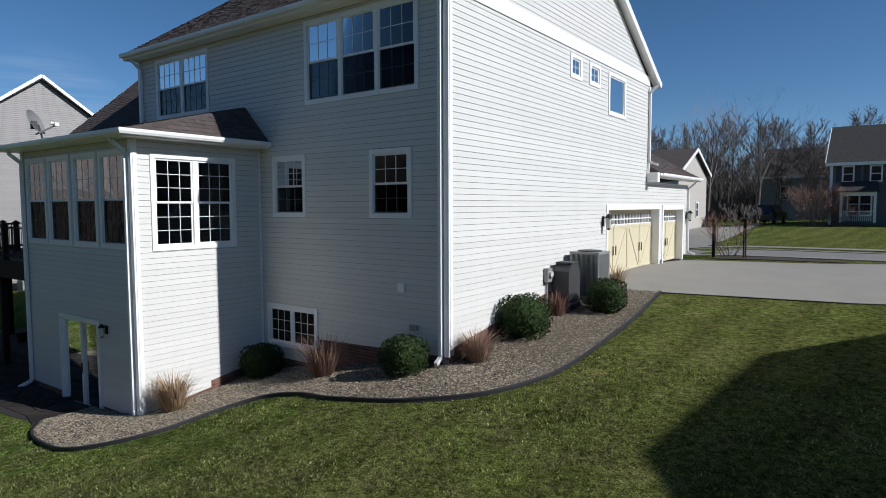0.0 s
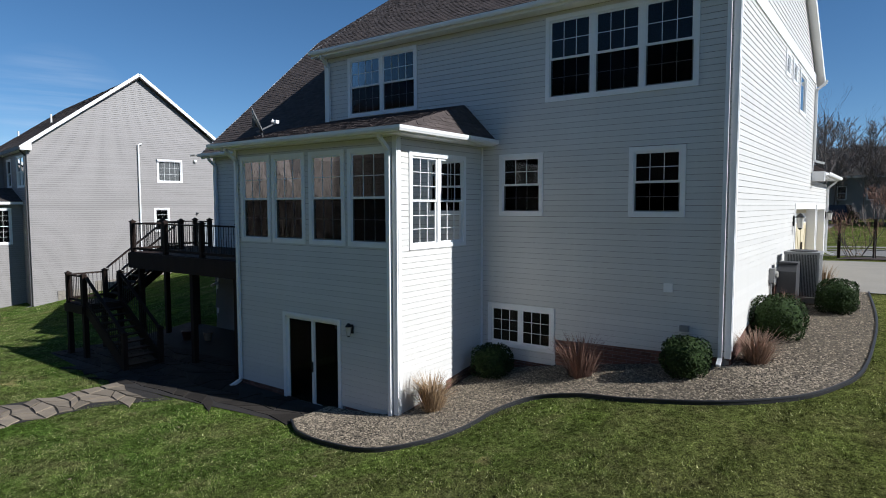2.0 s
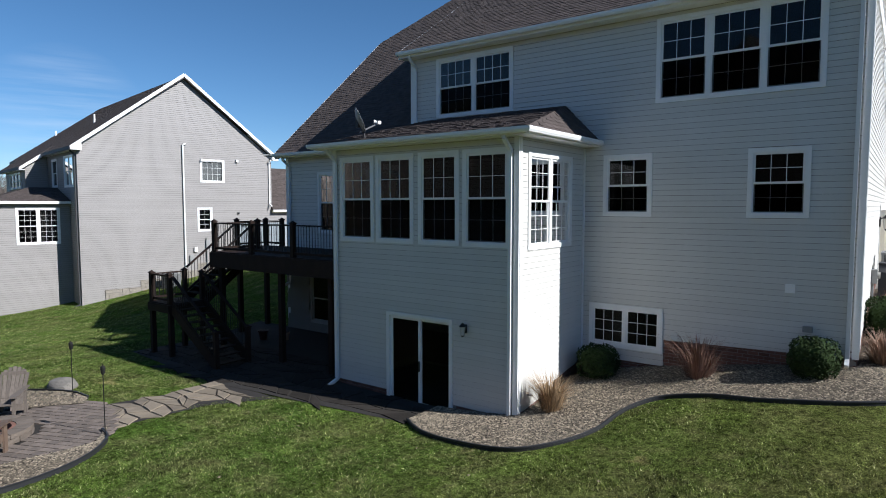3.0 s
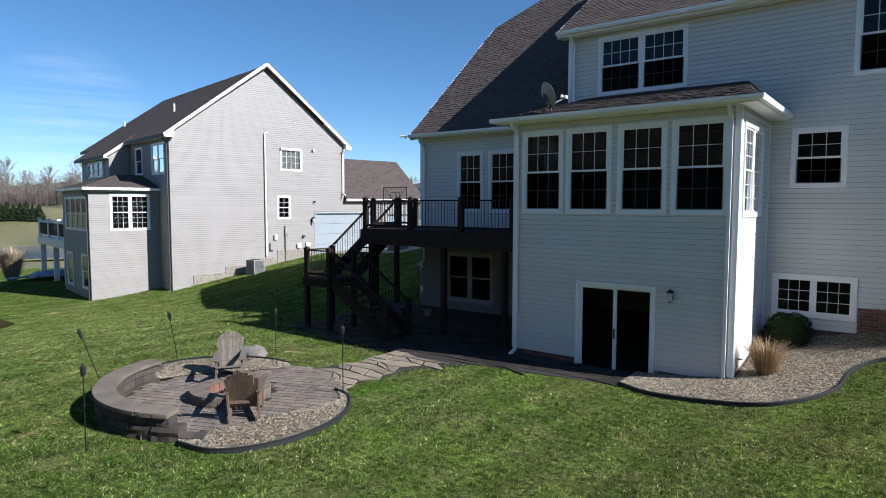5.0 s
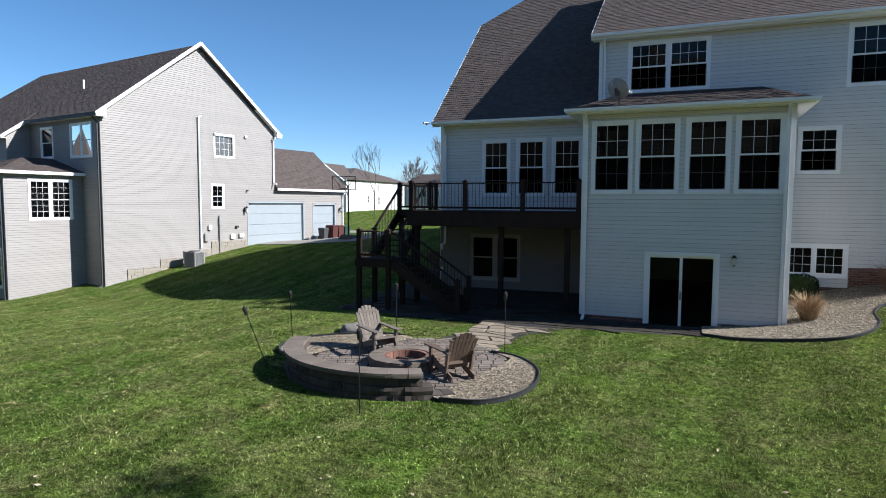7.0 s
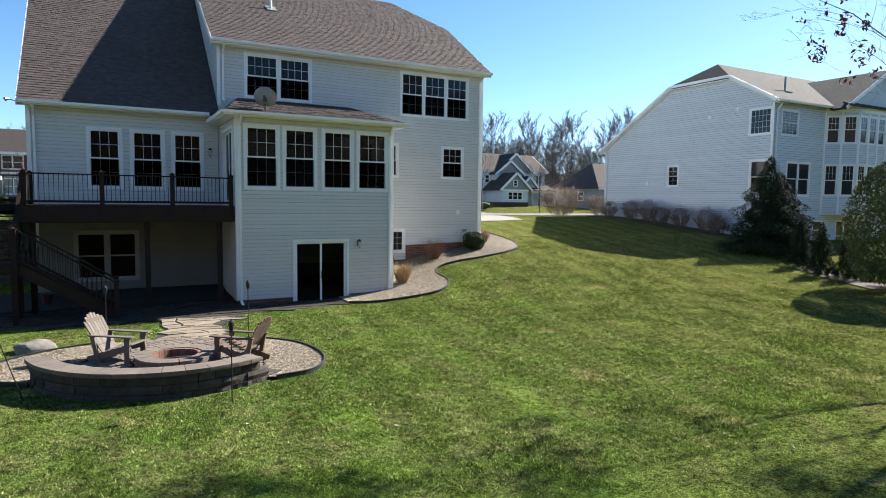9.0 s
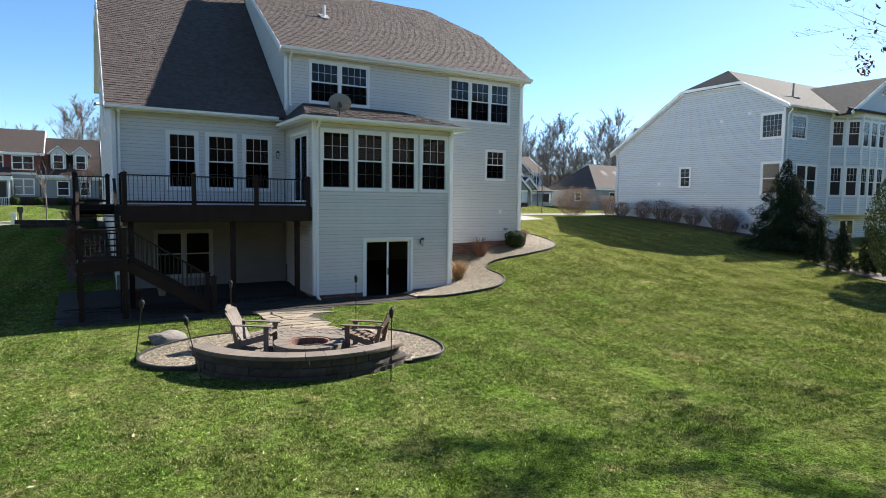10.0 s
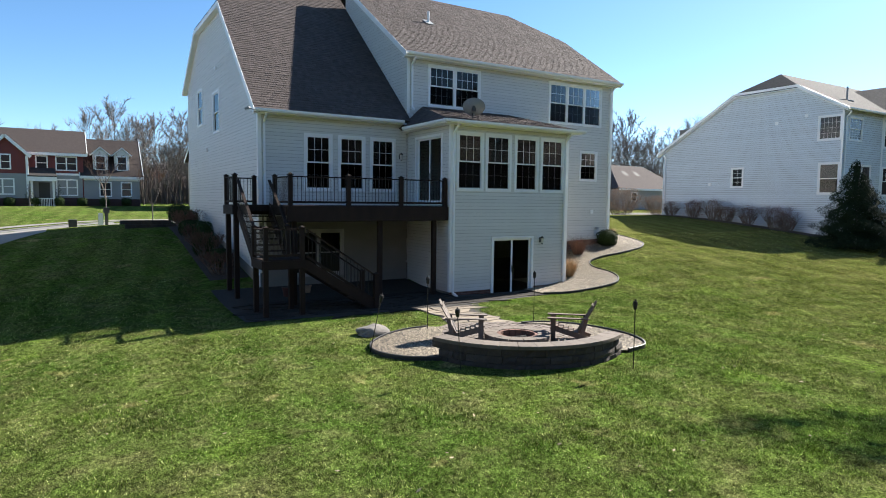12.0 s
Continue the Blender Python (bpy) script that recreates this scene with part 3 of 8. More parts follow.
def window(house, plane, u0, u1, z0, z1, units=1, top=(3, 2), bottom=None, style="hung", trim=0.10, split=0.5, name="window", label="", screen=False, blind=0.0, pane_mat=None, frame_mat=None):
    """A window with its casing, sashes, panes and glazing bars; returns the hole that it needs."""
    win = part(name, ring(plane, Geo(), u0, u1, z0, z1, trim, -0.02, 0.034), frame_mat or WHITE, house, label)
    w = (u1 - u0 - 2 * trim)
    mull = 0.11 if style == "hung" else 0.06
    uw = (w - mull * (units - 1)) / units
    y0, y1 = z0 + trim, z1 - trim
    for k in range(1, units):
        m = u0 + trim + k * uw + (k - 1) * mull
        part("mullion", plane.box(Geo(), m, m + mull, -0.06, 0.018, y0, y1), frame_mat or WHITE, win)
    for k in range(units):
        a = u0 + trim + k * (uw + mull)
        b = a + uw
        mid = y0 + (y1 - y0) * split
        cells = [(a, b, mid - 0.02, y1, top), (a, b, y0, mid + 0.02, bottom)] if style == "hung" else [(a, b, y0, y1, top)]
        for j, (p, q, s, t, grid) in enumerate(cells):
            d = 0.004 - 0.024 * j
            f = 0.045
            part("sash", ring(plane, Geo(), p, q, s, t, f, d - 0.03, d), frame_mat or WHITE, win)
            glass = part("pane", plane.box(Geo(), p + f, q - f, d - 0.020, d - 0.014, s + f, t - f), pane_mat or GLASS, win)
            glass.visible_shadow = False
            if grid:
                for i in range(1, grid[0]):
                    x = p + f + (q - p - 2 * f) * i / grid[0]
                    part("glazing_bar", plane.box(Geo(), x - 0.006, x + 0.006, d - 0.013, d - 0.004, s + f, t - f), frame_mat or WHITE, win)
                for i in range(1, grid[1]):
                    z = s + f + (t - s - 2 * f) * i / grid[1]
                    part("glazing_bar", plane.box(Geo(), p + f, q - f, d - 0.0135, d - 0.0045, z - 0.006, z + 0.006), frame_mat or WHITE, win)
        if screen and style == "hung":
            part("insect_screen", plane.box(Geo(), a + 0.02, b - 0.02, -0.017, -0.015, y0 + 0.02, mid - 0.025), SCREEN, win)
        if blind:
            part("blind", plane.box(Geo(), a + 0.02, b - 0.02, -0.105, -0.10, y1 - blind * (y1 - y0), y1), BLIND, win)
    return (u0, u1, z0, z1)


def slider_door(house, plane, u0, u1, z0, z1, label="white sliding glass patio door"):
    trim = 0.09
    door = part("sliding_door", ring(plane, Geo(), u0, u1, z0, z1, trim, -0.10, 0.04, sill=0.07), WHITE, house, label)
    mid = (u0 + u1) / 2
    for k, (a, b) in enumerate(((u0 + trim, mid + 0.03), (mid - 0.03, u1 - trim))):
        d = -0.03 - 0.04 * k
        f = 0.07
        part("door_leaf", ring(plane, Geo(), a, b, z0 + 0.07, z1 - trim, f, d - 0.035, d, sill=0.10), WHITE, door)
        pane = Geo()
        plane.box(pane, a + f, b - f, d - 0.022, d - 0.014, z0 + 0.17, z1 - trim - f)
        part("pane", pane, DOORGLASS, door).visible_shadow = False
        if k == 0:
            h = Geo()
            plane.box(h, b - 0.045, b - 0.015, d, d + 0.03, z0 + 0.95, z0 + 1.2)
            part("door_handle", h, BLACKMETAL, door)
    return (u0, u1, z0, z1)


def shingle_roof(house, pts, mat, thick=0.12, shingles=True, name="roof", seed=1):
    """A roof slope; its first two points are the eave, the rest go round it."""
    p = [Vector(q) for q in pts]
    e = (p[1] - p[0]).normalized()
    nrm = e.cross(p[2] - p[1]).normalized()
    if nrm.z < 0:
        nrm = -nrm
    up = nrm.cross(e)
    if up.z < 0:
        up = -up
    roof = part(name, Geo().slab(p, -nrm * thick), mat, house)
    if not shingles:
        return roof
    flat = [((q - p[0]).dot(e), (q - p[0]).dot(up)) for q in p]
    top = max(t for _, t in flat)
    zs = [0.145 * k for k in range(int(top / 0.145) + 1)] + [top]
    rng = random.Random(seed)
    g = Geo()
    for a0, a1, b0, b1, t0, t1 in bands(flat, [], zs):
        x = min(a0, b0) - rng.random() * 0.2
        end = max(a1, b1)
        while x < end:
            w = rng.choice((0.12, 0.17, 0.23, 0.30))
            l0, r0 = max(x, a0), min(x + w, a1)
            l1, r1 = max(x, b0), min(x + w, b1)
            x += w + 0.004
            if r0 - l0 < 0.02 or r1 < l1:
                continue
            h = rng.choice((0.009, 0.012, 0.017))
            at = lambda s, t, d: tuple(p[0] + e * s + up * t + nrm * d)
            lap = 0.02
            g.hexa([at(l0, t0 - lap, 0.001), at(r0, t0 - lap, 0.001), at(r1, t1, 0.001), at(l1, t1, 0.001),
                    at(l0, t0 - lap, h + 0.004), at(r0, t0 - lap, h + 0.004), at(r1, t1, 0.005), at(l1, t1, 0.005)])
    tagged(part("shingles", g, mat, roof), kind="stuff")
    return roof


GUTTER = [(0, 0), (0.10, 0), (0.125, 0.05), (0.125, 0.11), (0.11, 0.11), (0.11, 0.06), (0.09, 0.015), (0.01, 0.015), (0.01, 0.11), (0, 0.11)]


def gutter(house, path):
    return part("gutter", Geo().sweep(path, GUTTER), WHITE, house)


def downspout(house, plane, u, ztop, zbot, reach=0.35, kick=0.35, d=0.03, mat=None):
    """A square spout with two elbows at the top and a shoe at the foot."""
    g = Geo()
    w = 0.075
    pts = [plane.at(u, reach, ztop), plane.at(u, reach, ztop - 0.08), plane.at(u, d + w / 2, ztop - 0.32), plane.at(u, d + w / 2, zbot + 0.14), plane.at(u, d + kick, zbot + 0.03)]
    for a, b in zip(pts, pts[1:]):
        g.bar(a, b, w, w, up=(plane.u.x, plane.u.y, 0))
    return part("downspout", g, mat or WHITE, house)


def bricks(house, plane, outline, name="brick_base"):
    """Brick courses on a backing of mortar."""
    zmin, zmax = min(z for _, z in outline), max(z for _, z in outline)
    back = Geo()
    zs = sorted({z for _, z in outline})
    for a0, a1, b0, b1, z0, z1 in bands(outline, [], zs):
        plane.trap(back, a0, a1, b0, b1, -0.16, -0.012, -0.16, -0.012, z0, z1)
    base = part(name, back, MORTAR, house)
    g = Geo()
    rng = random.Random(5)
    rows = [zmin + 0.075 * k for k in range(int((zmax - zmin) / 0.075) + 2)]
    for k, (r0, r1) in enumerate(zip(rows, rows[1:])):
        for a0, a1, b0, b1, z0, z1 in bands(outline, [], [r0, min(r0 + 0.065, zmax)]):
            x = math.floor(a0 / 0.21) * 0.21 + 0.105 * (k % 2)
            while x < a1:
                l, r = max(x, a0), min(x + 0.20, a1)
                if r - l > 0.03:
                    plane.box(g, l, r, -0.06, -0.002 + 0.004 * rng.random(), z0, z1)
                x += 0.21
    tagged(part("bricks", g, BRICK_JOINED, base), kind="stuff")


BRICK_JOINED = material("brick_courses", (0.17, 0.082, 0.06), 0.9, second=(0.11, 0.055, 0.042), scale=6, fine=60, island=0.3, bump=0.4)

# ---- the main house ----
Y0, XR, XL, YS, XS, XD = 10.155, -7.17, -24.5, 6.9, -13.0, -18.55
house = thing("house", (-15.5, 14, 0.2), "large cream vinyl-sided house with brown shingle roof and walk-out basement", "house")
back, side = facing("-y", Y0), facing("+x", XR)
sun_back, sun_side, sun_west, west_wall = facing("-y", YS), facing("+x", XS), facing("-x", XD), facing("-x", XL)

holes = [window(house, back, -11.26, -7.89, 7.25, 9.16, units=3, bottom=(3, 2), screen=True),
         window(house, back, -17.66, -15.07, 7.44, 9.15, units=2, top=(4, 2), bottom=(4, 2), screen=True),
         window(house, back, -9.26, -8.09, 4.63, 6.11, bottom=(3, 2), screen=True),
         window(house, back, -12.49, -11.30, 4.63, 6.12, bottom=(3, 2), screen=True),
         window(house, back, -12.80, -10.97, 1.41, 2.47, units=2, top=(3, 3), style="slide", pane_mat=DOORGLASS)]
sided_wall(house, back, [(-18.6, 1.12), (-10.95, 1.12), (-10.95, 1.75), (XR, 1.85), (XR, 9.36), (-18.6, 9.36)], holes, DARKROOM, CREAM)
holes = [window(house, back, -22.86, -21.76, 3.94, 6.05, bottom=(3, 2), screen=True), window(house, back, -21.54, -20.42, 3.94, 6.05, bottom=(3, 2), screen=True),
         window(house, back, -20.22, -19.12, 3.94, 6.05, bottom=(3, 2), screen=True), window(house, back, -23.32, -21.32, 0.76, 2.52, units=2, top=None, pane_mat=DOORGLASS, frame_mat=SHADETRIM)]
sided_wall(house, back, [(XL, 3.0), (-18.62, 3.0), (-18.62, 6.66), (XL, 6.66)], holes[:3], DARKROOM, CREAM)
sided_wall(house, back, [(XL, 0.3), (-18.62, 0.3), (-18.62, 2.995), (XL, 2.995)], holes[3:], DARKROOM, BASEGREY, course=0.9, name="basement_wall")
holes = [window(house, sun_back, a, b, 3.98, 6.13, bottom=(3, 2), screen=True) for a, b in ((-18.32, -17.13), (-17.05, -15.85), (-15.70, -14.52), (-14.42, -13.19))]
holes.append(slider_door(house, sun_back, -16.72, -14.70, -0.04, 2.29))
sided_wall(house, sun_back, [(XD, 0.31), (XS, 0.31), (XS, 6.40), (XD, 6.40)], holes, DARKROOM, CREAM)
holes = [window(house, sun_side, 7.28, 9.40, 3.93, 6.05, units=2, top=(3, 3), bottom=(3, 3))]
sided_wall(house, sun_side, [(YS, 0.40), (8.6, 0.62), (8.6, 0.78), (Y0 - 0.01, 1.0), (Y0 - 0.01, 6.40), (YS, 6.40)], holes, DARKROOM, CREAM)
holes = [slider_door(house, sun_west, 7.45, 9.50, 3.46, 6.08)]
sided_wall(house, sun_west, [(YS, 0.31), (Y0 - 0.01, 0.31), (Y0 - 0.01, 6.40), (YS, 6.40)], holes, DARKROOM, CREAM)
holes = [window(house, side, 15.79, 16.55, 8.33, 8.98, top=(2, 2), style="fixed"), window(house, side, 17.09, 17.90, 8.33, 8.98, top=(2, 2), style="fixed"),
         window(house, side, 18.57, 20.07, 7.66, 8.96, top=None, style="fixed"), (18.55, 24.05, 2.0, 4.93), (24.35, 27.35, 2.0, 4.90)]
sided_wall(house, side, [(Y0, 2.0), (15.5, 2.80), (28.0, 2.80), (28.0, 5.75), (22.6, 5.75), (22.6, 9.20), (17.45, 12.2), (14.1, 12.2), (Y0, 9.45)], holes, DARKROOM, CREAM)
holes = [window(house, west_wall, 20.35, 21.70, 7.20, 9.02, top=None), window(house, west_wall, 16.46, 17.90, 6.54, 8.40, top=None)]
sided_wall(house, west_wall, [(Y0, 0.9), (24.6, 3.0), (24.6, 9.4), (20.9, 11.8), (15.4, 11.75), (Y0, 6.95)], holes, DARKROOM, CREAM)
cheek = facing("-x", -18.6)
sided_wall(house, cheek, [(Y0, 7.05), (Y0, 9.55), (16.5, 13.86), (16.5, 12.7)], [], DARKROOM, CREAM)
for x0, x1, y0, y1, z0, z1 in ((XL, -14, 24.42, 24.6, 2.4, 9.4), (-14, XR - 0.8, 22.42, 22.6, 2.4, 5.2), (-14, XR - 0.18, 22.42, 22.6, 5.2, 9.3), (-14.18, -14, 22.6, 24.42, 5.75, 9.4), (-14, XR - 0.18, 27.82, 28.0, 2.4, 5.75), (-14.18, -14, 22.6, 28, 2.4, 5.75)):
    part("front_wall", Geo().box(x0, x1, y0, y1, z0, z1), CREAM, house)
for n, (x0, x1, y0, y1, z0, z1) in enumerate((
        (XL + 0.2, XR - 0.9, Y0 + 0.2, 22.4, 3.3, 3.6), (XL + 0.2, XR - 0.9, Y0 + 0.2, 22.4, -0.1, 0.1), (-18.4, XR - 0.9, Y0 + 0.2, 22.4, 6.45, 6.7),
        (XD + 0.2, XS - 0.2, YS + 0.2, Y0, 3.3, 3.6), (XD + 0.2, XS - 0.2, YS + 0.2, Y0 - 0.02, -0.1, 0.1), (XL + 0.2, -18.4, Y0 + 0.2, 22.4, 6.40, 6.5))):
    part("inner_floor", Geo().box(x0, x1, y0, y1, z0, z1), DARKROOM, house)
for x0, x1, y0, y1, z0, z1 in ((XL + 0.2, XR - 0.9, 14.5, 14.7, 0.1, 9.3), (-18.5, -18.3, Y0 + 0.2, 14.5, 3.6, 6.4), (-13.1, -12.9, Y0 + 0.2, 14.5, 0.1, 9.2)):
    part("inner_wall", Geo().box(x0, x1, y0, y1, z0, z1), DARKROOM, house)
part("inner_ceiling", Geo().box(-18.4, XR - 0.9, Y0 + 0.2, 22.4, 9.2, 9.3), DARKROOM, house)
part("inner_ceiling", Geo().box(XD + 0.2, XS - 0.2, YS + 0.2, Y0 - 0.02, 6.2, 6.36), DARKROOM, house)

# brick base
bricks(house, side, [(Y0 - 0.005, 1.5), (15.5, 2.2), (18.5, 2.45), (18.5, 2.79), (15.5, 2.79), (Y0 - 0.005, 1.99)])
bricks(house, back, [(-12.98, 0.7), (-7.18, 1.5), (-7.18, 1.84), (-10.95, 1.74), (-10.95, 1.11), (-12.98, 1.11)])
bricks(house, sun_back, [(XD, -0.15), (-16.72, -0.15), (-16.72, 0.30), (XD, 0.30)])
bricks(house, sun_back, [(-14.70, -0.15), (XS, -0.15), (XS, 0.30), (-14.70, 0.30)])
bricks(house, sun_side, [(YS + 0.002, 0.1), (Y0 - 0.02, 0.6), (Y0 - 0.02, 0.99), (8.6, 0.77), (YS + 0.002, 0.39)])
bricks(house, back, [(XL, 0.0), (-18.62, 0.0), (-18.62, 0.29), (XL, 0.29)])
base = Geo()
base.slab([west_wall.at(Y0, -0.01, 0.0), west_wall.at(24.6, -0.01, 0.0), west_wall.at(24.6, -0.01, 3.0), west_wall.at(Y0, -0.01, 0.9)], (0.15, 0, 0))
sun_west.box(base, YS + 0.01, Y0, -0.16, 0, 0, 0.3)
part("foundation", base, CONCRETE, house)

# corner boards
for pl, u0, u1, z0, z1 in ((back, XR - 0.09, XR + 0.03, 1.85, 9.3), (side, Y0 + 0.001, Y0 + 0.09, 2.0, 9.1), (sun_back, XS - 0.09, XS + 0.03, 0.31, 6.33), (sun_side, YS + 0.001, YS + 0.09, 0.4, 6.33),
                           (sun_back, XD - 0.03, XD + 0.09, 0.31, 6.33), (sun_west, YS + 0.001, YS + 0.09, 0.31, 6.33), (back, XL - 0.03, XL + 0.09, 0.3, 6.6), (west_wall, Y0 + 0.001, Y0 + 0.09, 0.9, 6.8),
                           (back, -18.62, -18.51, 7.1, 9.26), (side, 22.49, 22.6, 5.9, 9.1), (sun_side, Y0 - 0.07, Y0 - 0.02, 1.0, 6.3)):
    part("corner_board", pl.box(Geo(), u0, u1, 0, 0.04, z0, z1), WHITE, house)
part("frieze_board", side.box(Geo(), Y0 + 0.1, 22.5, 0.0, 0.035, 9.10, 9.42), WHITE, house)

# roofs
RIDGE_Y, RIDGE_Z = 16.5, 13.97
EB = (9.80, 9.44)
shingle_roof(house, [(-18.85, *EB), (-6.92, *EB), (-6.92, 14.05, 12.33), (-8.95, RIDGE_Y, RIDGE_Z), (-18.85, RIDGE_Y, RIDGE_Z)], SHINGLE, seed=1)
shingle_roof(house, [(-24.74, 9.78, 6.75), (-18.62, 9.78, 6.75), (-18.62, 17.6, 13.74), (-22.6, 17.6, 13.74), (-24.74, 15.45, 11.82)], SHINGLE, seed=2)
shingle_roof(house, [(-6.92, 14.05, 12.33), (-6.92, 17.5, 12.33), (-8.95, RIDGE_Y, RIDGE_Z)], SHINGLE, seed=3)
shingle_roof(house, [(-24.74, 20.95, 11.85), (-24.74, 15.45, 11.82), (-22.6, 17.6, 13.74)], SHINGLE, seed=4)
rf = Geo()
rf.slab([(-6.92, 23.1, 9.30), (-14, 23.1, 9.30), (-14, RIDGE_Y, RIDGE_Z), (-8.95, RIDGE_Y, RIDGE_Z), (-6.92, 17.5, 12.33)], (0, 0, -0.12))
rf.slab([(-14, 24.9, 9.42), (-24.74, 24.9, 9.42), (-24.74, 20.95, 11.85), (-22.6, 17.6, 13.74), (-14, 17.6, 13.74)], (0, 0, -0.12))
part("front_roof", rf, SHINGLE, house)
# sunroom roof: three slopes against the wall
SE, SZ = 6.52, 6.47
shingle_roof(house, [(-18.95, SE, SZ), (-12.60, SE, SZ), (-13.55, Y0, 7.42), (-17.9, Y0, 7.42)], SHINGLE, seed=5)
shingle_roof(house, [(-12.60, SE, SZ), (-12.60, Y0, SZ), (-13.55, Y0, 7.42)], SHINGLE, seed=6)
shingle_roof(house, [(-18.95, Y0, SZ), (-18.95, SE, SZ), (-17.9, Y0, 7.42)], SHINGLE, seed=7)
# garage roof
shingle_roof(house, [(-6.75, 28.4, 6.05), (-6.75, 22.6, 6.05), (-10.6, 22.6, 8.4), (-10.6, 25.6, 8.4)], SHINGLE, seed=8)
part("garage_roof", Geo().slab([(-14.4, 28.4, 6.05), (-6.75, 28.4, 6.05), (-10.6, 25.6, 8.4)], (0, 0, -0.1)).slab([(-14.4, 22.6, 6.05), (-14.4, 28.4, 6.05), (-10.6, 25.6, 8.4), (-10.6, 22.6, 8.4)], (0, 0, -0.1)), SHINGLE, house)

# soffits, fascias, rakes
for nm, x0, x1, y0, y1, z0, z1 in (
        ("soffit", -18.83, -6.95, 9.83, Y0, 9.26, 9.30), ("fascia", -18.83, -6.95, 9.80, 9.825, 9.26, 9.41), ("soffit", -24.64, -18.62, 9.81, Y0, 6.60, 6.64), ("fascia", -24.64, -18.95, 9.78, 9.805, 6.60, 6.73),
        ("soffit", -18.90, -12.65, 6.55, YS, 6.33, 6.37), ("fascia", -18.93, -12.62, 6.52, 6.545, 6.33, 6.45), ("soffit", XS, -12.65, YS, Y0 - 0.02, 6.33, 6.37), ("fascia", -12.645, -12.60, 6.548, Y0 - 0.02, 6.33, 6.45),
        ("soffit", -18.90, XD, YS, Y0 - 0.02, 6.33, 6.37), ("fascia", -18.95, -18.905, 6.548, 9.78, 6.33, 6.45), ("soffit", XR, -6.81, 22.62, 28.38, 5.90, 5.94), ("fascia", -6.80, -6.75, 22.6, 28.4, 5.90, 6.03)):
    part(nm, Geo().box(x0, x1, y0, y1, z0, z1), WHITE, house)
for x, pts in ((-6.92, [(9.80, 9.38), (14.05, 12.27), (17.5, 12.27), (23.1, 9.24)]), (-24.74, [(9.78, 6.69), (15.45, 11.76), (20.95, 11.79), (24.9, 9.36)]), (-18.85, [(9.80, 9.39), (16.5, 13.94)])):
    inx = -0.25 if x > -10 else 0.25
    for (ya, za), (yb, zb) in zip(pts, pts[1:]):
        part("rake_board", Geo().bar((x, ya, za - 0.06), (x, yb, zb - 0.06), 0.03, 0.20), WHITE, house)
        part("rake_soffit", Geo().slab([(x, ya, za - 0.14), (x, yb, zb - 0.14), (x + inx, yb, zb - 0.14), (x + inx, ya, za - 0.14)], (0, 0, 0.02)), WHITE, house)
gutter(house, [(-18.85, 9.80, 9.32), (-6.92, 9.80, 9.32)])
gutter(house, [(-24.74, 9.78, 6.63), (-18.97, 9.78, 6.63)])
gutter(house, [(-18.95, 9.70, 6.36), (-18.95, 6.52, 6.36), (-12.60, 6.52, 6.36), (-12.60, 10.10, 6.36)])
gutter(house, [(-6.75, 22.6, 5.93), (-6.75, 28.4, 5.93)])
downspout(house, back, XR - 0.16, 9.32, 1.7, kick=0.2)
downspout(house, back, -18.42, 9.32, 7.2, kick=0.2)
downspout(house, back, XL + 0.18, 6.62, 2.0)
downspout(house, sun_back, XS - 0.16, 6.36, 0.15, kick=0.12)
downspout(house, sun_back, XD + 0.10, 6.36, 0.15)
downspout(house, side, 22.45, 9.2, 6.3)
downspout(house, side, 27.9, 5.93, 2.75)

part("eave_return", Geo().box(XR + 0.02, -6.76, 22.34, 22.598, 5.72, 6.06), WHITE, house)

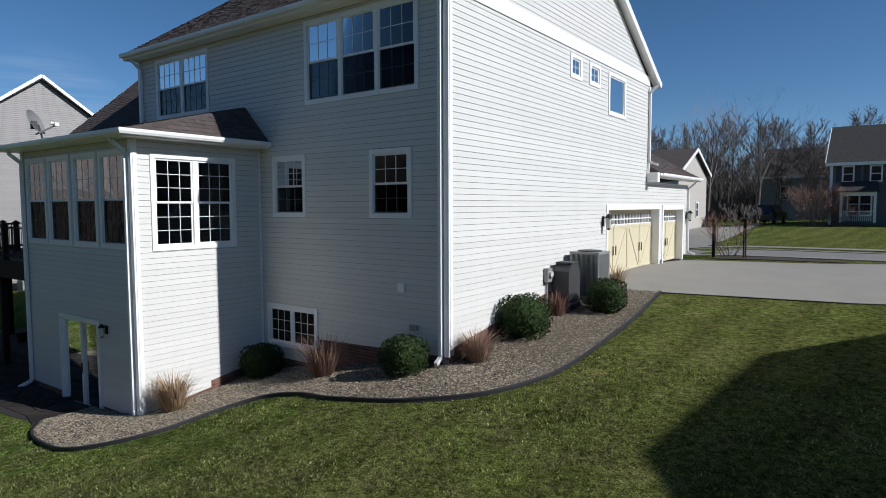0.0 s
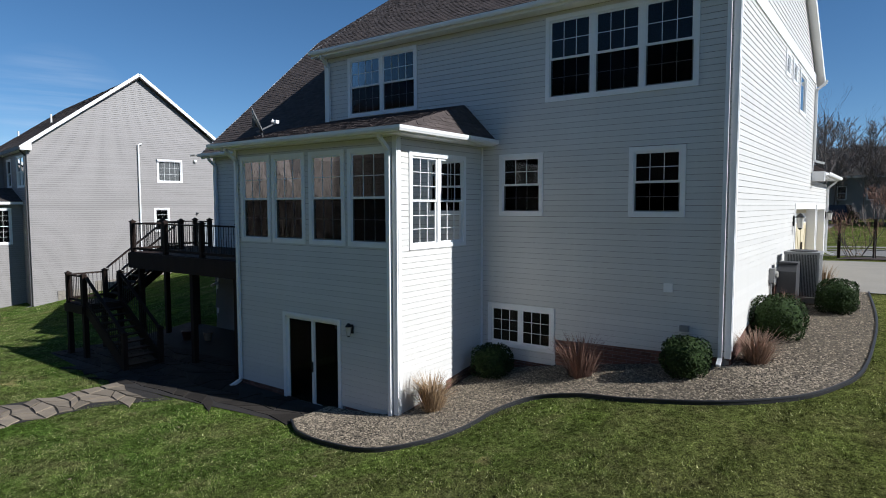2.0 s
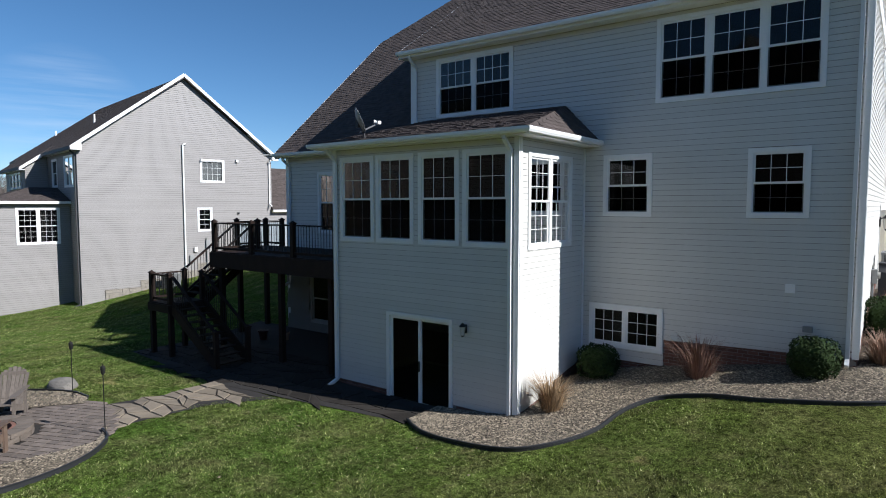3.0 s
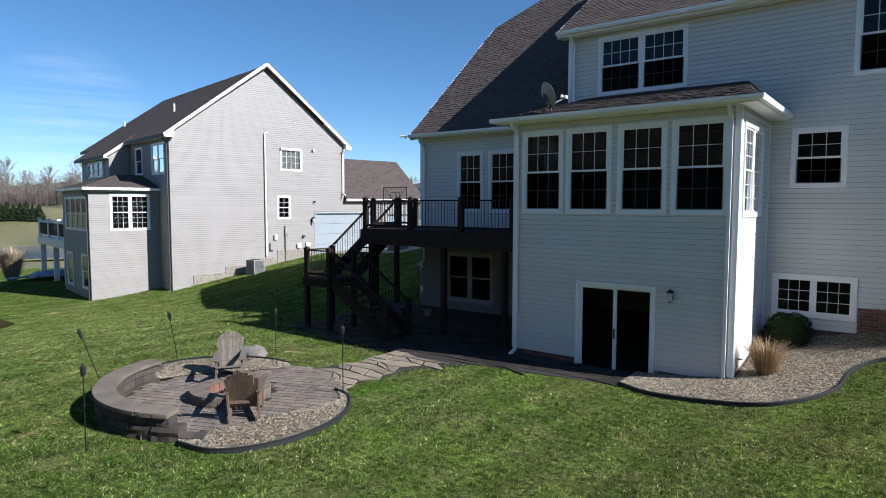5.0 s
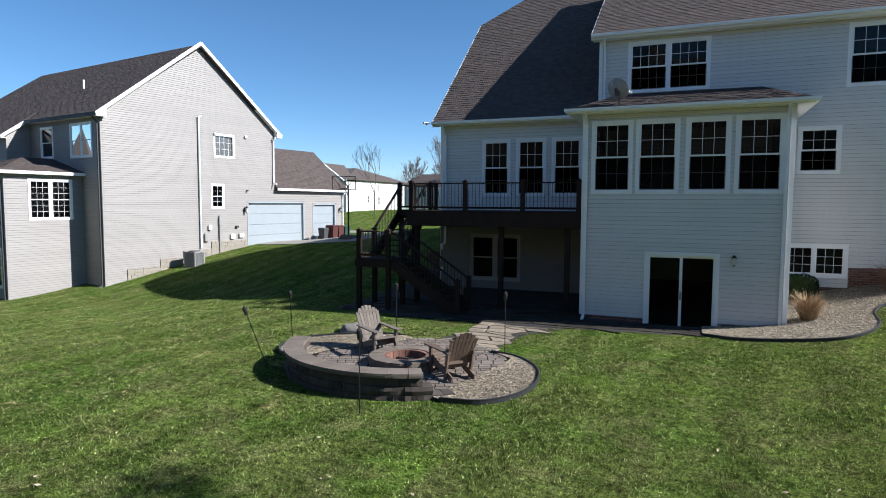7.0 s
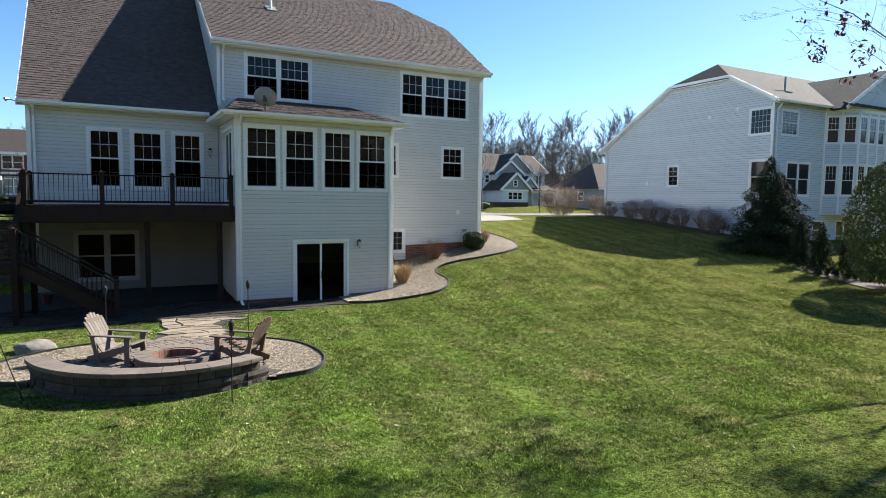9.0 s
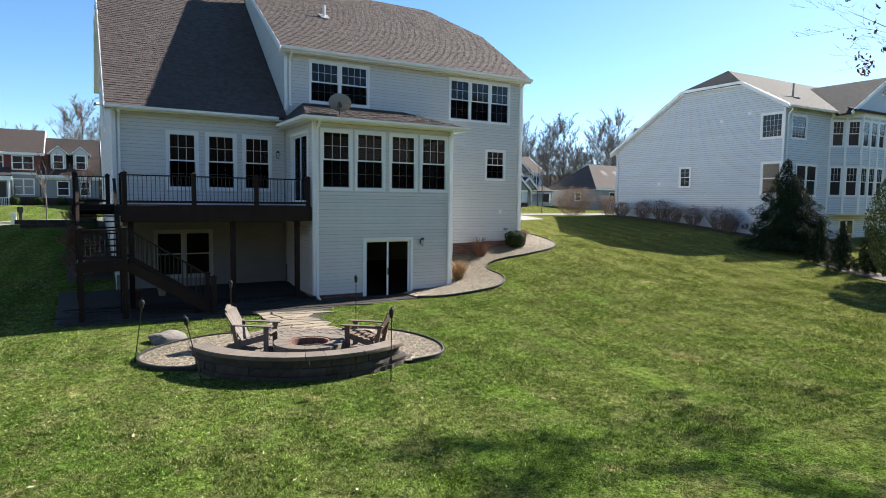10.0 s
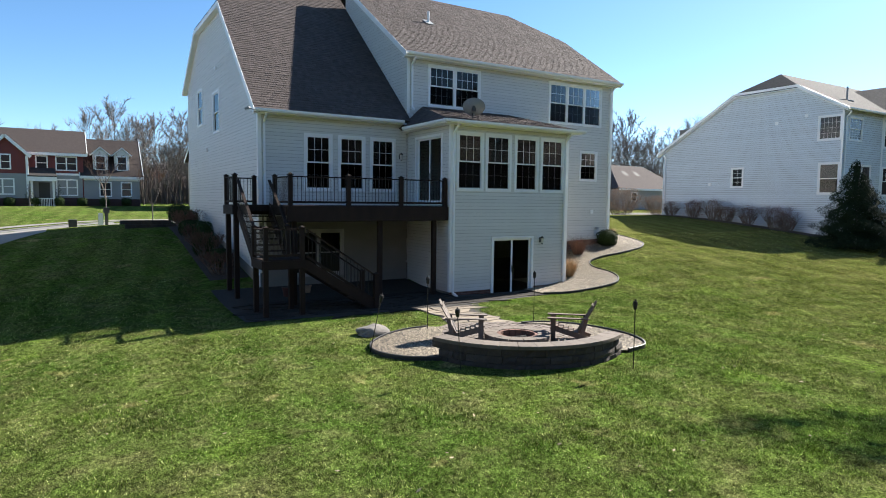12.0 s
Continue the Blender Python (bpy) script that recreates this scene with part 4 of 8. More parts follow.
# garage doors
for n, (a, b, top) in enumerate(((18.55, 24.05, 4.93), (24.35, 27.35, 4.90))):
    c = Geo()
    side.box(c, a, a + 0.14, -0.30, 0.03, 2.62, top)
    side.box(c, b - 0.14, b, -0.30, 0.03, 2.62, top)
    side.box(c, a + 0.14, b - 0.14, -0.30, 0.03, top - 0.18, top)
    door = part("garage_door", c, WHITE, house, "cream carriage-style garage door with a row of small windows")
    leafs = 4 if n == 0 else 2
    w = (b - a - 0.28) / leafs
    for k in range(leafs):
        p = a + 0.14 + k * w
        lf, wb = Geo(), Geo()
        side.box(lf, p + 0.005, p + w - 0.005, -0.32, -0.28, 2.64, 4.25)
        side.box(lf, p + 0.005, p + w - 0.005, -0.32, -0.28, 4.60, top - 0.18)
        for q in (p + 0.005, p + w - 0.085):
            side.box(lf, q, q + 0.08, -0.28, -0.26, 2.64, 4.25)
        for zz in (2.64, 4.15):
            side.box(lf, p + 0.09, p + w - 0.09, -0.28, -0.262, zz, zz + 0.09)
        for i in range(5):
            q = p + w * i / 4
            side.box(wb, max(p + 0.005, q - 0.025), min(p + w - 0.005, q + 0.025), -0.32, -0.272, 4.25, 4.60)
        side.box(wb, p + 0.01, p + w - 0.01, -0.315, -0.278, 4.41, 4.445)
        side.box(wb, p + 0.01, p + w - 0.01, -0.28, -0.265, 4.22, 4.27)
        s = 1 if k % 2 else -1
        lf.bar(side.at(p + w / 2 - s * (w / 2 - 0.08), -0.27, 2.7), side.at(p + w / 2 + s * (w / 2 - 0.08), -0.27, 4.2), 0.02, 0.07)
        leaf = part("door_leaf", lf, CREAMDOOR, door)
        part("glazing_bar", wb, WHITE, leaf)
        part("door_handle", side.box(Geo(), p + (w - 0.14 if k % 2 == 0 else 0.10), p + (w - 0.10 if k % 2 == 0 else 0.14), -0.262, -0.235, 3.25, 3.55), BLACKMETAL, leaf)
        pn = Geo()
        side.box(pn, p + 0.02, p + w - 0.02, -0.312, -0.306, 4.26, 4.59)
        part("pane", pn, GLASS, leaf)
    bk = Geo()
    side.box(bk, a, b, -0.5, -0.42, 2.5, top)
    part("door_backing", bk, DARKROOM, door)

# ---- gravel bed along the house, edging ----
BED = curve([(-15.1, 5.75), (-14.3, 5.28), (-13.2, 5.05), (-12.1, 5.02), (-11.4, 5.5), (-10.98, 6.3), (-10.85, 7.4), (-10.4, 8.1), (-9.5, 8.25), (-8.4, 8.1), (-7.0, 8.3),
             (-5.9, 9.0), (-5.3, 9.9), (-5.0, 10.9), (-4.9, 13.0), (-4.95, 15.0), (-5.2, 17.6)], 6)
WALLLINE = [(-15.1, 6.9), (-14.6, 6.9), (-13.8, 6.9), (-13.0, 6.92), (-13.0, 7.5), (-13.0, 8.6), (-13.0, 9.6), (-12.6, 10.1), (-11, 10.15), (-9.5, 10.15), (-8.3, 10.15), (-7.3, 10.15), (-7.17, 10.3), (-7.17, 11.6), (-7.17, 13.6), (-7.17, 15.8), (-7.17, 17.6)]
structure("gravel_bed", drape([tuple(p) for p in BED], WALLLINE, 120, 14, 0.05), GRAVEL, "tan river gravel bed along the house wall", "gravel bed", smooth=True)


def edging(line, name, label, k=0.95):
    g = Geo().sweep([(p.x, p.y, ground_z(p.x, p.y)) for p in line], [(-0.015, -0.05), (0.015, -0.05), (0.015, 0.055 * k), (0.026, 0.065 * k), (0.022, 0.088 * k), (0, 0.095 * k), (-0.022, 0.088 * k), (-0.015, 0.06 * k)])
    return tagged(part(name, g, EDGING, smooth=False), label, "garden edging", kind="structure")


edging(BED, "garden_edging", "black plastic edging round the gravel bed")
structure("driveway", drape([(-7.5, 17.65), (-5.2, 17.65), (-2.6, 17.9), (-0.6, 18.1), (1.4, 18.6)], [(-7.5, 28.2), (-6.6, 28.4), (-3, 29.6), (0.5, 31.8), (4, 33.3)], 24, 20, 0.03), CONCRETE, "pale concrete driveway", "driveway")


# ---- neighbour houses ----
def plain_window(house, plane, u0, u1, z0, z1, units=1, grid=(3, 2)):
    return window(house, plane, u0, u1, z0, z1, units=units, top=grid, bottom=grid)


def dark_window(house, plane, u0, u1, z0, z1, units=1, grid=(3, 2)):
    return window(house, plane, u0, u1, z0, z1, units=units, top=grid, bottom=grid, pane_mat=NIGHTGLASS)


nb = thing("house", (-50, 18, -1), "grey vinyl-sided neighbour house with gable end and attached garage", "house")
pe, pr, pb, pbr = facing("+x", -43.9), facing("-y", 11.3), facing("+x", -45.72), facing("-y", 7.53)
VINYL = dict(boards=False, course=0.12, lap=0.15)
holes = [window(nb, pe, 18.27, 19.88, 6.62, 8.11, top=(4, 3), style="fixed", blind=0.97), plain_window(nb, pe, 18.02, 19.0, 3.47, 5.01, 1, (2, 2)), (20.79, 26.03, 1.0, 3.95), (26.89, 29.41, 1.0, 3.83)]
sided_wall(nb, pe, [(11.3, -1.2), (30.31, -1.2), (30.31, 4.65), (23.25, 4.65), (23.25, 8.46), (17.29, 13.06), (11.3, 8.5)], holes, DARKROOM, GREIGE, **VINYL)
holes = [window(nb, pr, -46.77, -44.62, 6.2, 8.06, units=2, top=None, blind=0.5), dark_window(nb, pr, -49.85, -48.5, 6.25, 8.02, 1, None)]
sided_wall(nb, pr, [(-61.4, -2.9), (-43.9, -2.9), (-43.9, 8.5), (-61.4, 8.5)], holes, DARKROOM, GREIGE, **VINYL)
holes = [plain_window(nb, pb, 8.6, 10.75, 2.92, 5.02, 2, (3, 3))]
sided_wall(nb, pb, [(7.53, -2.0), (11.3, -2.0), (11.3, 5.35), (7.53, 5.35)], holes, DARKROOM, GREIGE, **VINYL)
holes = [window(nb, pbr, -51.1, -46.12, 2.9, 4.88, units=4, top=None, pane_mat=NIGHTGLASS), window(nb, pbr, -51.1, -49.65, -0.5, 1.56, top=None, pane_mat=NIGHTGLASS), window(nb, pbr, -47.6, -46.15, -0.42, 1.6, top=None, pane_mat=NIGHTGLASS)]
sided_wall(nb, pbr, [(-51.78, -2.6), (-45.72, -2.6), (-45.72, 5.35), (-51.78, 5.35)], holes, DARKROOM, GREIGE, **VINYL)
for x0, x1, y0, y1, z0, z1 in ((-61.4, -44.1, 23.05, 23.25, -1, 8.4), (-61.4, -61.2, 11.5, 23.05, -3.5, 8.45), (-51.78, -51.58, 7.75, 11.3, -2.8, 5.35), (-51, -44.1, 30.11, 30.31, 0.5, 4.65)):
    part("side_wall", Geo().box(x0, x1, y0, y1, z0, z1), GREIGE, nb)
part("gable_wall", Geo().slab([(-61.4, 11.5, 8.45), (-61.4, 23.05, 8.45), (-61.4, 17.29, 12.9)], (0.2, 0, 0)), GREIGE, nb)
sided_wall(nb, facing("-y", 10.05), [(-57.65, 2.0), (-51.0, 2.0), (-51.0, 7.55), (-57.65, 7.55)], [], DARKROOM, GREIGE, name="wing_wall", **VINYL)
sided_wall(nb, facing("+x", -51.0), [(10.05, 5.3), (11.28, 5.3), (11.28, 8.4), (10.05, 7.5)], [], DARKROOM, GREIGE, name="wing_wall", **VINYL)
part("wing_wall", Geo().box(-57.65, -57.45, 10.25, 11.3, 2.0, 7.5), GREIGE, nb)
shingle_roof(nb, [(-61.8, 10.95, 8.46), (-43.6, 10.95, 8.46), (-43.6, 17.33, 13.18), (-61.8, 17.33, 13.18)], SHINGLE, shingles=True)
shingle_roof(nb, [(-43.6, 23.65, 8.46), (-61.8, 23.65, 8.46), (-61.8, 17.33, 13.18), (-43.6, 17.33, 13.18)], SHINGLE, shingles=False)
shingle_roof(nb, [(-58.2, 9.72, 7.56), (-50.85, 9.72, 7.56), (-50.85, 11.6, 8.98), (-58.2, 11.6, 8.98)], SHINGLE, shingles=True)
shingle_roof(nb, [(-52.1, 7.22, 5.38), (-45.42, 7.22, 5.38), (-48.7, 9.85, 6.24)], SHINGLE, shingles=True)
shingle_roof(nb, [(-45.42, 7.22, 5.38), (-45.42, 11.4, 5.38), (-48.7, 11.4, 6.24), (-48.7, 9.85, 6.24)], SHINGLE, shingles=True)
shingle_roof(nb, [(-52.1, 11.4, 5.38), (-52.1, 7.22, 5.38), (-48.7, 9.85, 6.24), (-48.7, 11.4, 6.24)], SHINGLE, shingles=False)
shingle_roof(nb, [(-43.6, 30.65, 4.85), (-43.6, 23.2, 4.85), (-47.3, 23.2, 7.95), (-47.3, 30.65, 7.95)], SHINGLE, shingles=True)
shingle_roof(nb, [(-51.0, 23.2, 4.85), (-51.0, 30.65, 4.85), (-47.3, 30.65, 7.95), (-47.3, 23.2, 7.95)], SHINGLE, shingles=False)
part("garage_gable", Geo().slab([(-43.9, 30.16, 4.75), (-50.7, 30.16, 4.75), (-47.3, 30.16, 7.65)], (0, 0.15, 0)), GREIGE, nb)
for a, b in (((10.95, 8.36), (17.33, 13.23)), ((17.33, 13.23), (23.65, 8.36))):
    part("rake_board", Geo().bar((-43.6, *a), (-43.6, *b), 0.04, 0.18), WHITE, nb)
    part("rake_soffit", Geo().slab([(-43.61, a[0], a[1] - 0.1), (-43.61, b[0], b[1] - 0.1), (-43.9, b[0], b[1] - 0.1), (-43.9, a[0], a[1] - 0.1)], (0, 0, 0.02)), WHITE, nb)
for x0, x1, y0, y1, z0, z1 in ((-50.85, -43.6, 10.91, 10.95, 8.26, 8.46), (-52.1, -45.42, 7.18, 7.22, 5.23, 5.38), (-45.42, -45.38, 7.22, 11.3, 5.23, 5.38), (-43.6, -43.56, 23.2, 30.65, 4.7, 4.85), (-58.2, -50.85, 9.68, 9.72, 7.38, 7.56), (-61.8, -58.2, 10.91, 10.95, 8.26, 8.46)):
    part("fascia", Geo().box(x0, x1, y0, y1, z0, z1), WHITE if y0 < 8 or y0 > 20 else UNITDARK, nb)
for x0, x1, y0, y1, z0, z1 in ((-50.85, -43.6, 10.96, 11.28, 8.26, 8.3), (-52.05, -45.72, 7.23, 7.51, 5.23, 5.27), (-45.70, -45.43, 7.23, 11.28, 5.23, 5.27), (-58.2, -50.85, 9.73, 10.03, 7.38, 7.42)):
    part("soffit", Geo().box(x0, x1, y0, y1, z0, z1), WHITE, nb)
part("eave_return", Geo().slab([(-43.95, 10.95, 8.25), (-43.95, 11.5, 8.25), (-43.95, 11.5, 8.7), (-43.95, 10.95, 8.36)], (0.37, 0, 0)), WHITE, nb)
part("eave_return", Geo().slab([(-43.95, 23.65, 8.25), (-43.95, 23.2, 8.25), (-43.95, 23.2, 8.6), (-43.95, 23.65, 8.36)], (0.37, 0, 0)), WHITE, nb)
part("rake_board", Geo().slab([(-50.85, 9.7, 7.36), (-50.85, 11.1, 8.32), (-50.85, 11.1, 8.58), (-50.85, 9.7, 7.54)], (0.05, 0, 0)), WHITE, nb)
part("rake_soffit", Geo().slab([(-51.0, 9.7, 7.34), (-50.8, 9.7, 7.34), (-50.8, 11.0, 8.3), (-51.0, 11.0, 8.3)], (0, 0, 0.03)), WHITE, nb)
for a, b, t in ((20.79, 26.03, 3.95), (26.89, 29.41, 3.83)):
    c = Geo()
    pe.box(c, a, a + 0.12, -0.2, 0.03, 1.0, t)
    pe.box(c, b - 0.12, b, -0.2, 0.03, 1.0, t)
    pe.box(c, a, b, -0.2, 0.03, t - 0.12, t)
    gd = part("garage_door", c, DOORGREY, nb, "white panelled garage door")
    for k in range(4):
        part("panel", pe.box(Geo(), a + 0.12, b - 0.12, -0.16, -0.12, 1.0 + k * (t - 1.12) / 4, 1.0 + (k + 1) * (t - 1.12) / 4 - 0.015), DOORGREY, gd)

for x0, x1, y0, y1, z0, z1 in ((-61, -44.6, 13.2, 13.3, -1, 8.3), (-45.6, -45.5, 13.3, 22.8, 1, 8.3), (-51.5, -46.0, 9.9, 10.0, -1.8, 5.2)):
    part("inner_wall", Geo().box(x0, x1, y0, y1, z0, z1), DARKROOM, nb)
for x0, x1, y0, y1, z0, z1 in ((-61.1, -44.4, 11.6, 22.8, 5.2, 5.4), (-51.5, -46.0, 7.8, 13.2, 2.2, 2.4)):
    part("inner_floor", Geo().box(x0, x1, y0, y1, z0, z1), DARKROOM, nb)
nb.location += Vector((-0.05, -0.22, -0.22))

rh = thing("house", (19, 15, 1.5), "pale blue-grey vinyl-sided house with clipped gable roof", "house")
pw, prr = facing("-x", 11.7), facing("-y", 8.6)
# the blinds in these west windows are added to imitate pale reflections in the panes
holes = [window(rh, pw, 8.65, 10.15, 7.97, 9.6, top=(5, 4), style="fixed", blind=0.97), window(rh, pw, 8.65, 10.0, 4.5, 6.57, top=None, blind=0.55), plain_window(rh, pw, 15.2, 16.2, 5.0, 6.5, 1, (2, 2))]
sided_wall(rh, pw, [(8.6, 0.2), (22.3, 1.8), (22.3, 7.8), (15.98, 11.65), (11.47, 11.65), (8.6, 10.0)], holes, DARKROOM, BLUEGREY, boards=False, course=0.14, lap=0.16)
holes = [dark_window(rh, prr, 12.4, 14.1, 7.94, 9.5, 1, (4, 4)), dark_window(rh, prr, 13.1, 15.5, 4.4, 6.5, 2, None), dark_window(rh, prr, 16.0, 17.1, 1.7, 3.0, 1, None), (18.2, 21.2, 3.45, 9.0), dark_window(rh, prr, 18.5, 20.4, 0.9, 3.0, 2, None)]
sided_wall(rh, prr, [(11.7, -0.5), (28, -0.5), (28, 10.0), (11.7, 10.0)], holes, DARKROOM, BLUEGREY, boards=False, course=0.14, lap=0.16)
BAY = [Vector(p) for p in ((16.8, 8.6), (18.2, 7.35), (21.2, 7.35), (22.5, 8.6))]
for k, (p, q) in enumerate(zip(BAY, BAY[1:])):
    d = (q - p).normalized()
    pl = Plane(p.x, p.y, d.x, d.y, d.y, -d.x)
    w = (q - p).length
    n = 3 if k == 1 else 2
    holes = []
    for z0, z1 in ((7.67, 9.41), (4.46, 6.43)):
        for j in range(n):
            c = w * (j + 0.5) / n
            holes.append(window(rh, pl, c - w / n / 2 + 0.07, c + w / n / 2 - 0.07, z0, z1, top=(3, 2), trim=0.07, pane_mat=NIGHTGLASS))
    sided_wall(rh, pl, [(0, 3.34), (w, 3.34), (w, 9.95), (0, 9.95)], holes, DARKROOM, BLUEGREY, boards=False, course=0.14, lap=0.16, name="bay_wall")
    strip = Geo()
    for j in range(n + 1):
        pl.box(strip, w * j / n - 0.06, w * j / n + 0.06, 0.0, 0.052, 3.36, 9.6)
    pl.box(strip, 0, w, 0.0, 0.056, 9.6, 9.94)
    part("bay_trim", strip, WHITE, rh)
part("bay_floor", Geo().slab([(p.x, p.y, 3.3) for p in BAY], (0, 0, 0.12)), WHITE, rh)
part("bay_storey", Geo().slab([(p.x, p.y + 0.2, 6.9) for p in BAY], (0, 0, 0.12)), DARKROOM, rh)
part("inner_wall", Geo().box(12.0, 27.6, 10.3, 10.4, 0, 9.9).box(12.0, 27.6, 8.8, 10.3, 3.2, 3.4).box(12.0, 27.6, 8.85, 10.3, 6.7, 6.9).box(12.0, 27.6, 8.85, 10.3, 0.4, 0.5).box(13.2, 13.3, 10.4, 22, 1, 9.9).box(12.0, 27.6, 8.85, 10.3, 9.7, 9.8), DARKROOM, rh)
gb = Geo().slab([(17.0, 7.75, 9.97), (25.8, 7.75, 9.97), (21.4, 7.75, 12.4)], (0, 0.12, 0))
part("gable_wall", gb, BLUEGREY, rh)
shingle_roof(rh, [(17.0 - 0.4, 8.2, 9.75), (17.0 - 0.4, 7.3, 9.75), (21.4, 7.3, 12.5), (21.4, 12.8, 12.5)], SHINGLE_GREY, shingles=False, name="gable_roof")
shingle_roof(rh, [(25.8 + 0.4, 7.3, 9.75), (25.8 + 0.4, 8.2, 9.75), (21.4, 12.8, 12.5), (21.4, 7.3, 12.5)], SHINGLE_GREY, shingles=False, name="gable_roof")
part("gable_skirt", Geo().slab([(16.8, 7.1, 9.95), (26.0, 7.1, 9.95), (25.8, 7.74, 10.2), (17.0, 7.74, 10.2)], (0, 0, -0.12)), SHINGLE_GREY, rh)
for a, b in (((16.6, 9.72), (21.4, 12.47)), ((21.4, 12.47), (26.2, 9.72))):
    part("rake_board", Geo().bar((a[0], 7.27, a[1]), (b[0], 7.27, b[1]), 0.04, 0.22), WHITE, rh)
for a, b in (((8.2, 9.9), (11.47, 11.74)), ((11.47, 11.74), (15.98, 11.74)), ((15.98, 11.74), (22.7, 7.8))):
    part("rake_board", Geo().bar((11.38, a[0], a[1] - 0.02), (11.38, b[0], b[1] - 0.02), 0.05, 0.17), WHITE, rh)
gutter(rh, [(11.4, 8.2, 9.8), (16.7, 8.2, 9.8)])
downspout(rh, prr, 11.95, 9.75, 1.4, reach=0.3)
for a, b in (((8.2, 9.72), (11.47, 11.56)), ((11.47, 11.56), (15.98, 11.56)), ((15.98, 11.56), (22.7, 7.62))):
    part("soffit", Geo().bar((11.55, *a), (11.55, *b), 0.3, 0.05), WHITE, rh)
downspout(rh, pw, 22.05, 7.75, 2.5, reach=0.3)
for u, z in ((17.9, 5.2), (12.9, 9.3), (10.9, 9.6)):
    part("wall_vent", pw.box(Geo(), u - 0.09, u + 0.09, 0.0, 0.09, z, z + 0.2), WHITE, rh)
part("roof_pipe", Geo().tube((14.6, 9.9, 10.7), (14.6, 9.9, 11.75), 0.06, n=8).box(14.3, 14.9, 9.6, 10.2, 10.75, 10.82), UNITGREY, rh)
part("corner_board", pw.box(Geo(), 8.55, 8.67, 0.0, 0.05, 0.8, 9.8), WHITE, rh)
part("side_wall", Geo().box(11.9, 28, 22.1, 22.3, 1.5, 7.8), BLUEGREY, rh)
part("side_wall", Geo().box(27.8, 28, 8.8, 22.1, 0, 9.5), BLUEGREY, rh)
shingle_roof(rh, [(11.4, 8.2, 9.95), (28.4, 8.2, 9.95), (28.4, 13.7, 13.05), (13.2, 13.7, 13.05), (11.4, 11.47, 11.78)], SHINGLE_GREY, shingles=False)
shingle_roof(rh, [(28.4, 22.7, 7.85), (11.4, 22.7, 7.85), (11.4, 15.98, 11.78), (13.2, 13.7, 13.05), (28.4, 13.7, 13.05)], SHINGLE_GREY, shingles=False)
shingle_roof(rh, [(11.4, 15.98, 11.78), (11.4, 11.47, 11.78), (13.2, 13.7, 13.05)], SHINGLE_GREY, shingles=False)
rh.location.z -= 0.2

# ---- deck ----
def post_cap(g, x, y, z, w):
    g.box(x - w, x + w, y - w, y + w, z, z + 0.03)
    i = len(g.v)
    h = w * 0.75
    g.v += [(x - h, y - h, z + 0.03), (x + h, y - h, z + 0.03), (x + h, y + h, z + 0.03), (x - h, y + h, z + 0.03), (x, y, z + 0.09)]
    g.f += [(i, i + 1, i + 4), (i + 1, i + 2, i + 4), (i + 2, i + 3, i + 4), (i + 3, i, i + 4)]
    return g


deck = thing("deck", (-21.4, 8.5, 0.2), "dark-stained raised wooden deck with black metal balusters and a two-flight stair", "deck")


def rail_post(x, y, z0, z1):
    p = part("rail_post", Geo().box(x - 0.065, x + 0.065, y - 0.065, y + 0.065, z0, z1), DECKWOOD, deck)
    part("post_cap", post_cap(Geo(), x, y, z1, 0.085), DECKWOOD, p)


BALUSTER = {}


def railing(a, b, top=0.98, low=0.11, ends=0.065):
    """Top and bottom rail with round black balusters between two points on the floor."""
    a, b = Vector(a), Vector(b)
    d = (b - a)
    n = d.normalized()
    p, q = a + n * ends, b - n * ends
    up = Vector((0, 0, 1))
    r = part("top_rail", Geo().bar(p + up * (top - 0.02), q + up * (top - 0.02), 0.09, 0.04), DECKWOOD, deck)
    part("bottom_rail", Geo().bar(p + up * low, q + up * low, 0.04, 0.07), DECKWOOD, deck)
    count = max(2, int(Vector((d.x, d.y)).length / 0.115))
    h = round(top - 0.04 - low, 3)
    if h not in BALUSTER:
        BALUSTER[h] = mesh_of("baluster", Geo().tube((0, 0, 0), (0, 0, h), 0.0095, n=6), BLACKMETAL)
    for k in range(1, count):
        ob = new("baluster", BALUSTER[h])
        ob.parent = deck
        ob.matrix_parent_inverse = world_of(deck).inverted()
        ob.location = a + d * (k / count) + up * low


FLOOR = 3.42
for k in range(22):
    y = 7.0 + k * 0.142
    part("deck_board", Geo().box(-24.46, -18.60, y, y + 0.136, FLOOR - 0.03, FLOOR), DECKWOOD, deck)
for k in range(9):
    y = 8.72 + k * 0.155
    part("deck_board", Geo().box(-25.7, -24.47, y, y + 0.149, FLOOR - 0.03, FLOOR), DECKWOOD, deck)
for x0, x1, y0, y1, z0, z1 in ((-24.48, -18.60, 6.94, 6.98, 2.92, 3.40), (-24.50, -24.46, 6.985, 8.70, 3.10, 3.39), (-25.74, -25.70, 8.72, 10.12, 3.10, 3.40), (-25.7, -24.5, 8.68, 8.715, 3.10, 3.39), (-25.7, -18.6, 10.115, 10.14, 3.12, 3.39)):
    part("rim_board", Geo().box(x0, x1, y0, y1, z0, z1), DECKWOOD, deck)
for k in range(14):
    x = -24.3 + k * 0.42
    part("joist", Geo().box(x, x + 0.04, 6.985, 10.11, 3.16, 3.388), DECKWOOD, deck)
part("beam", Geo().box(-24.4, -18.62, 7.16, 7.26, 2.90, 3.155), DECKWOOD, deck)
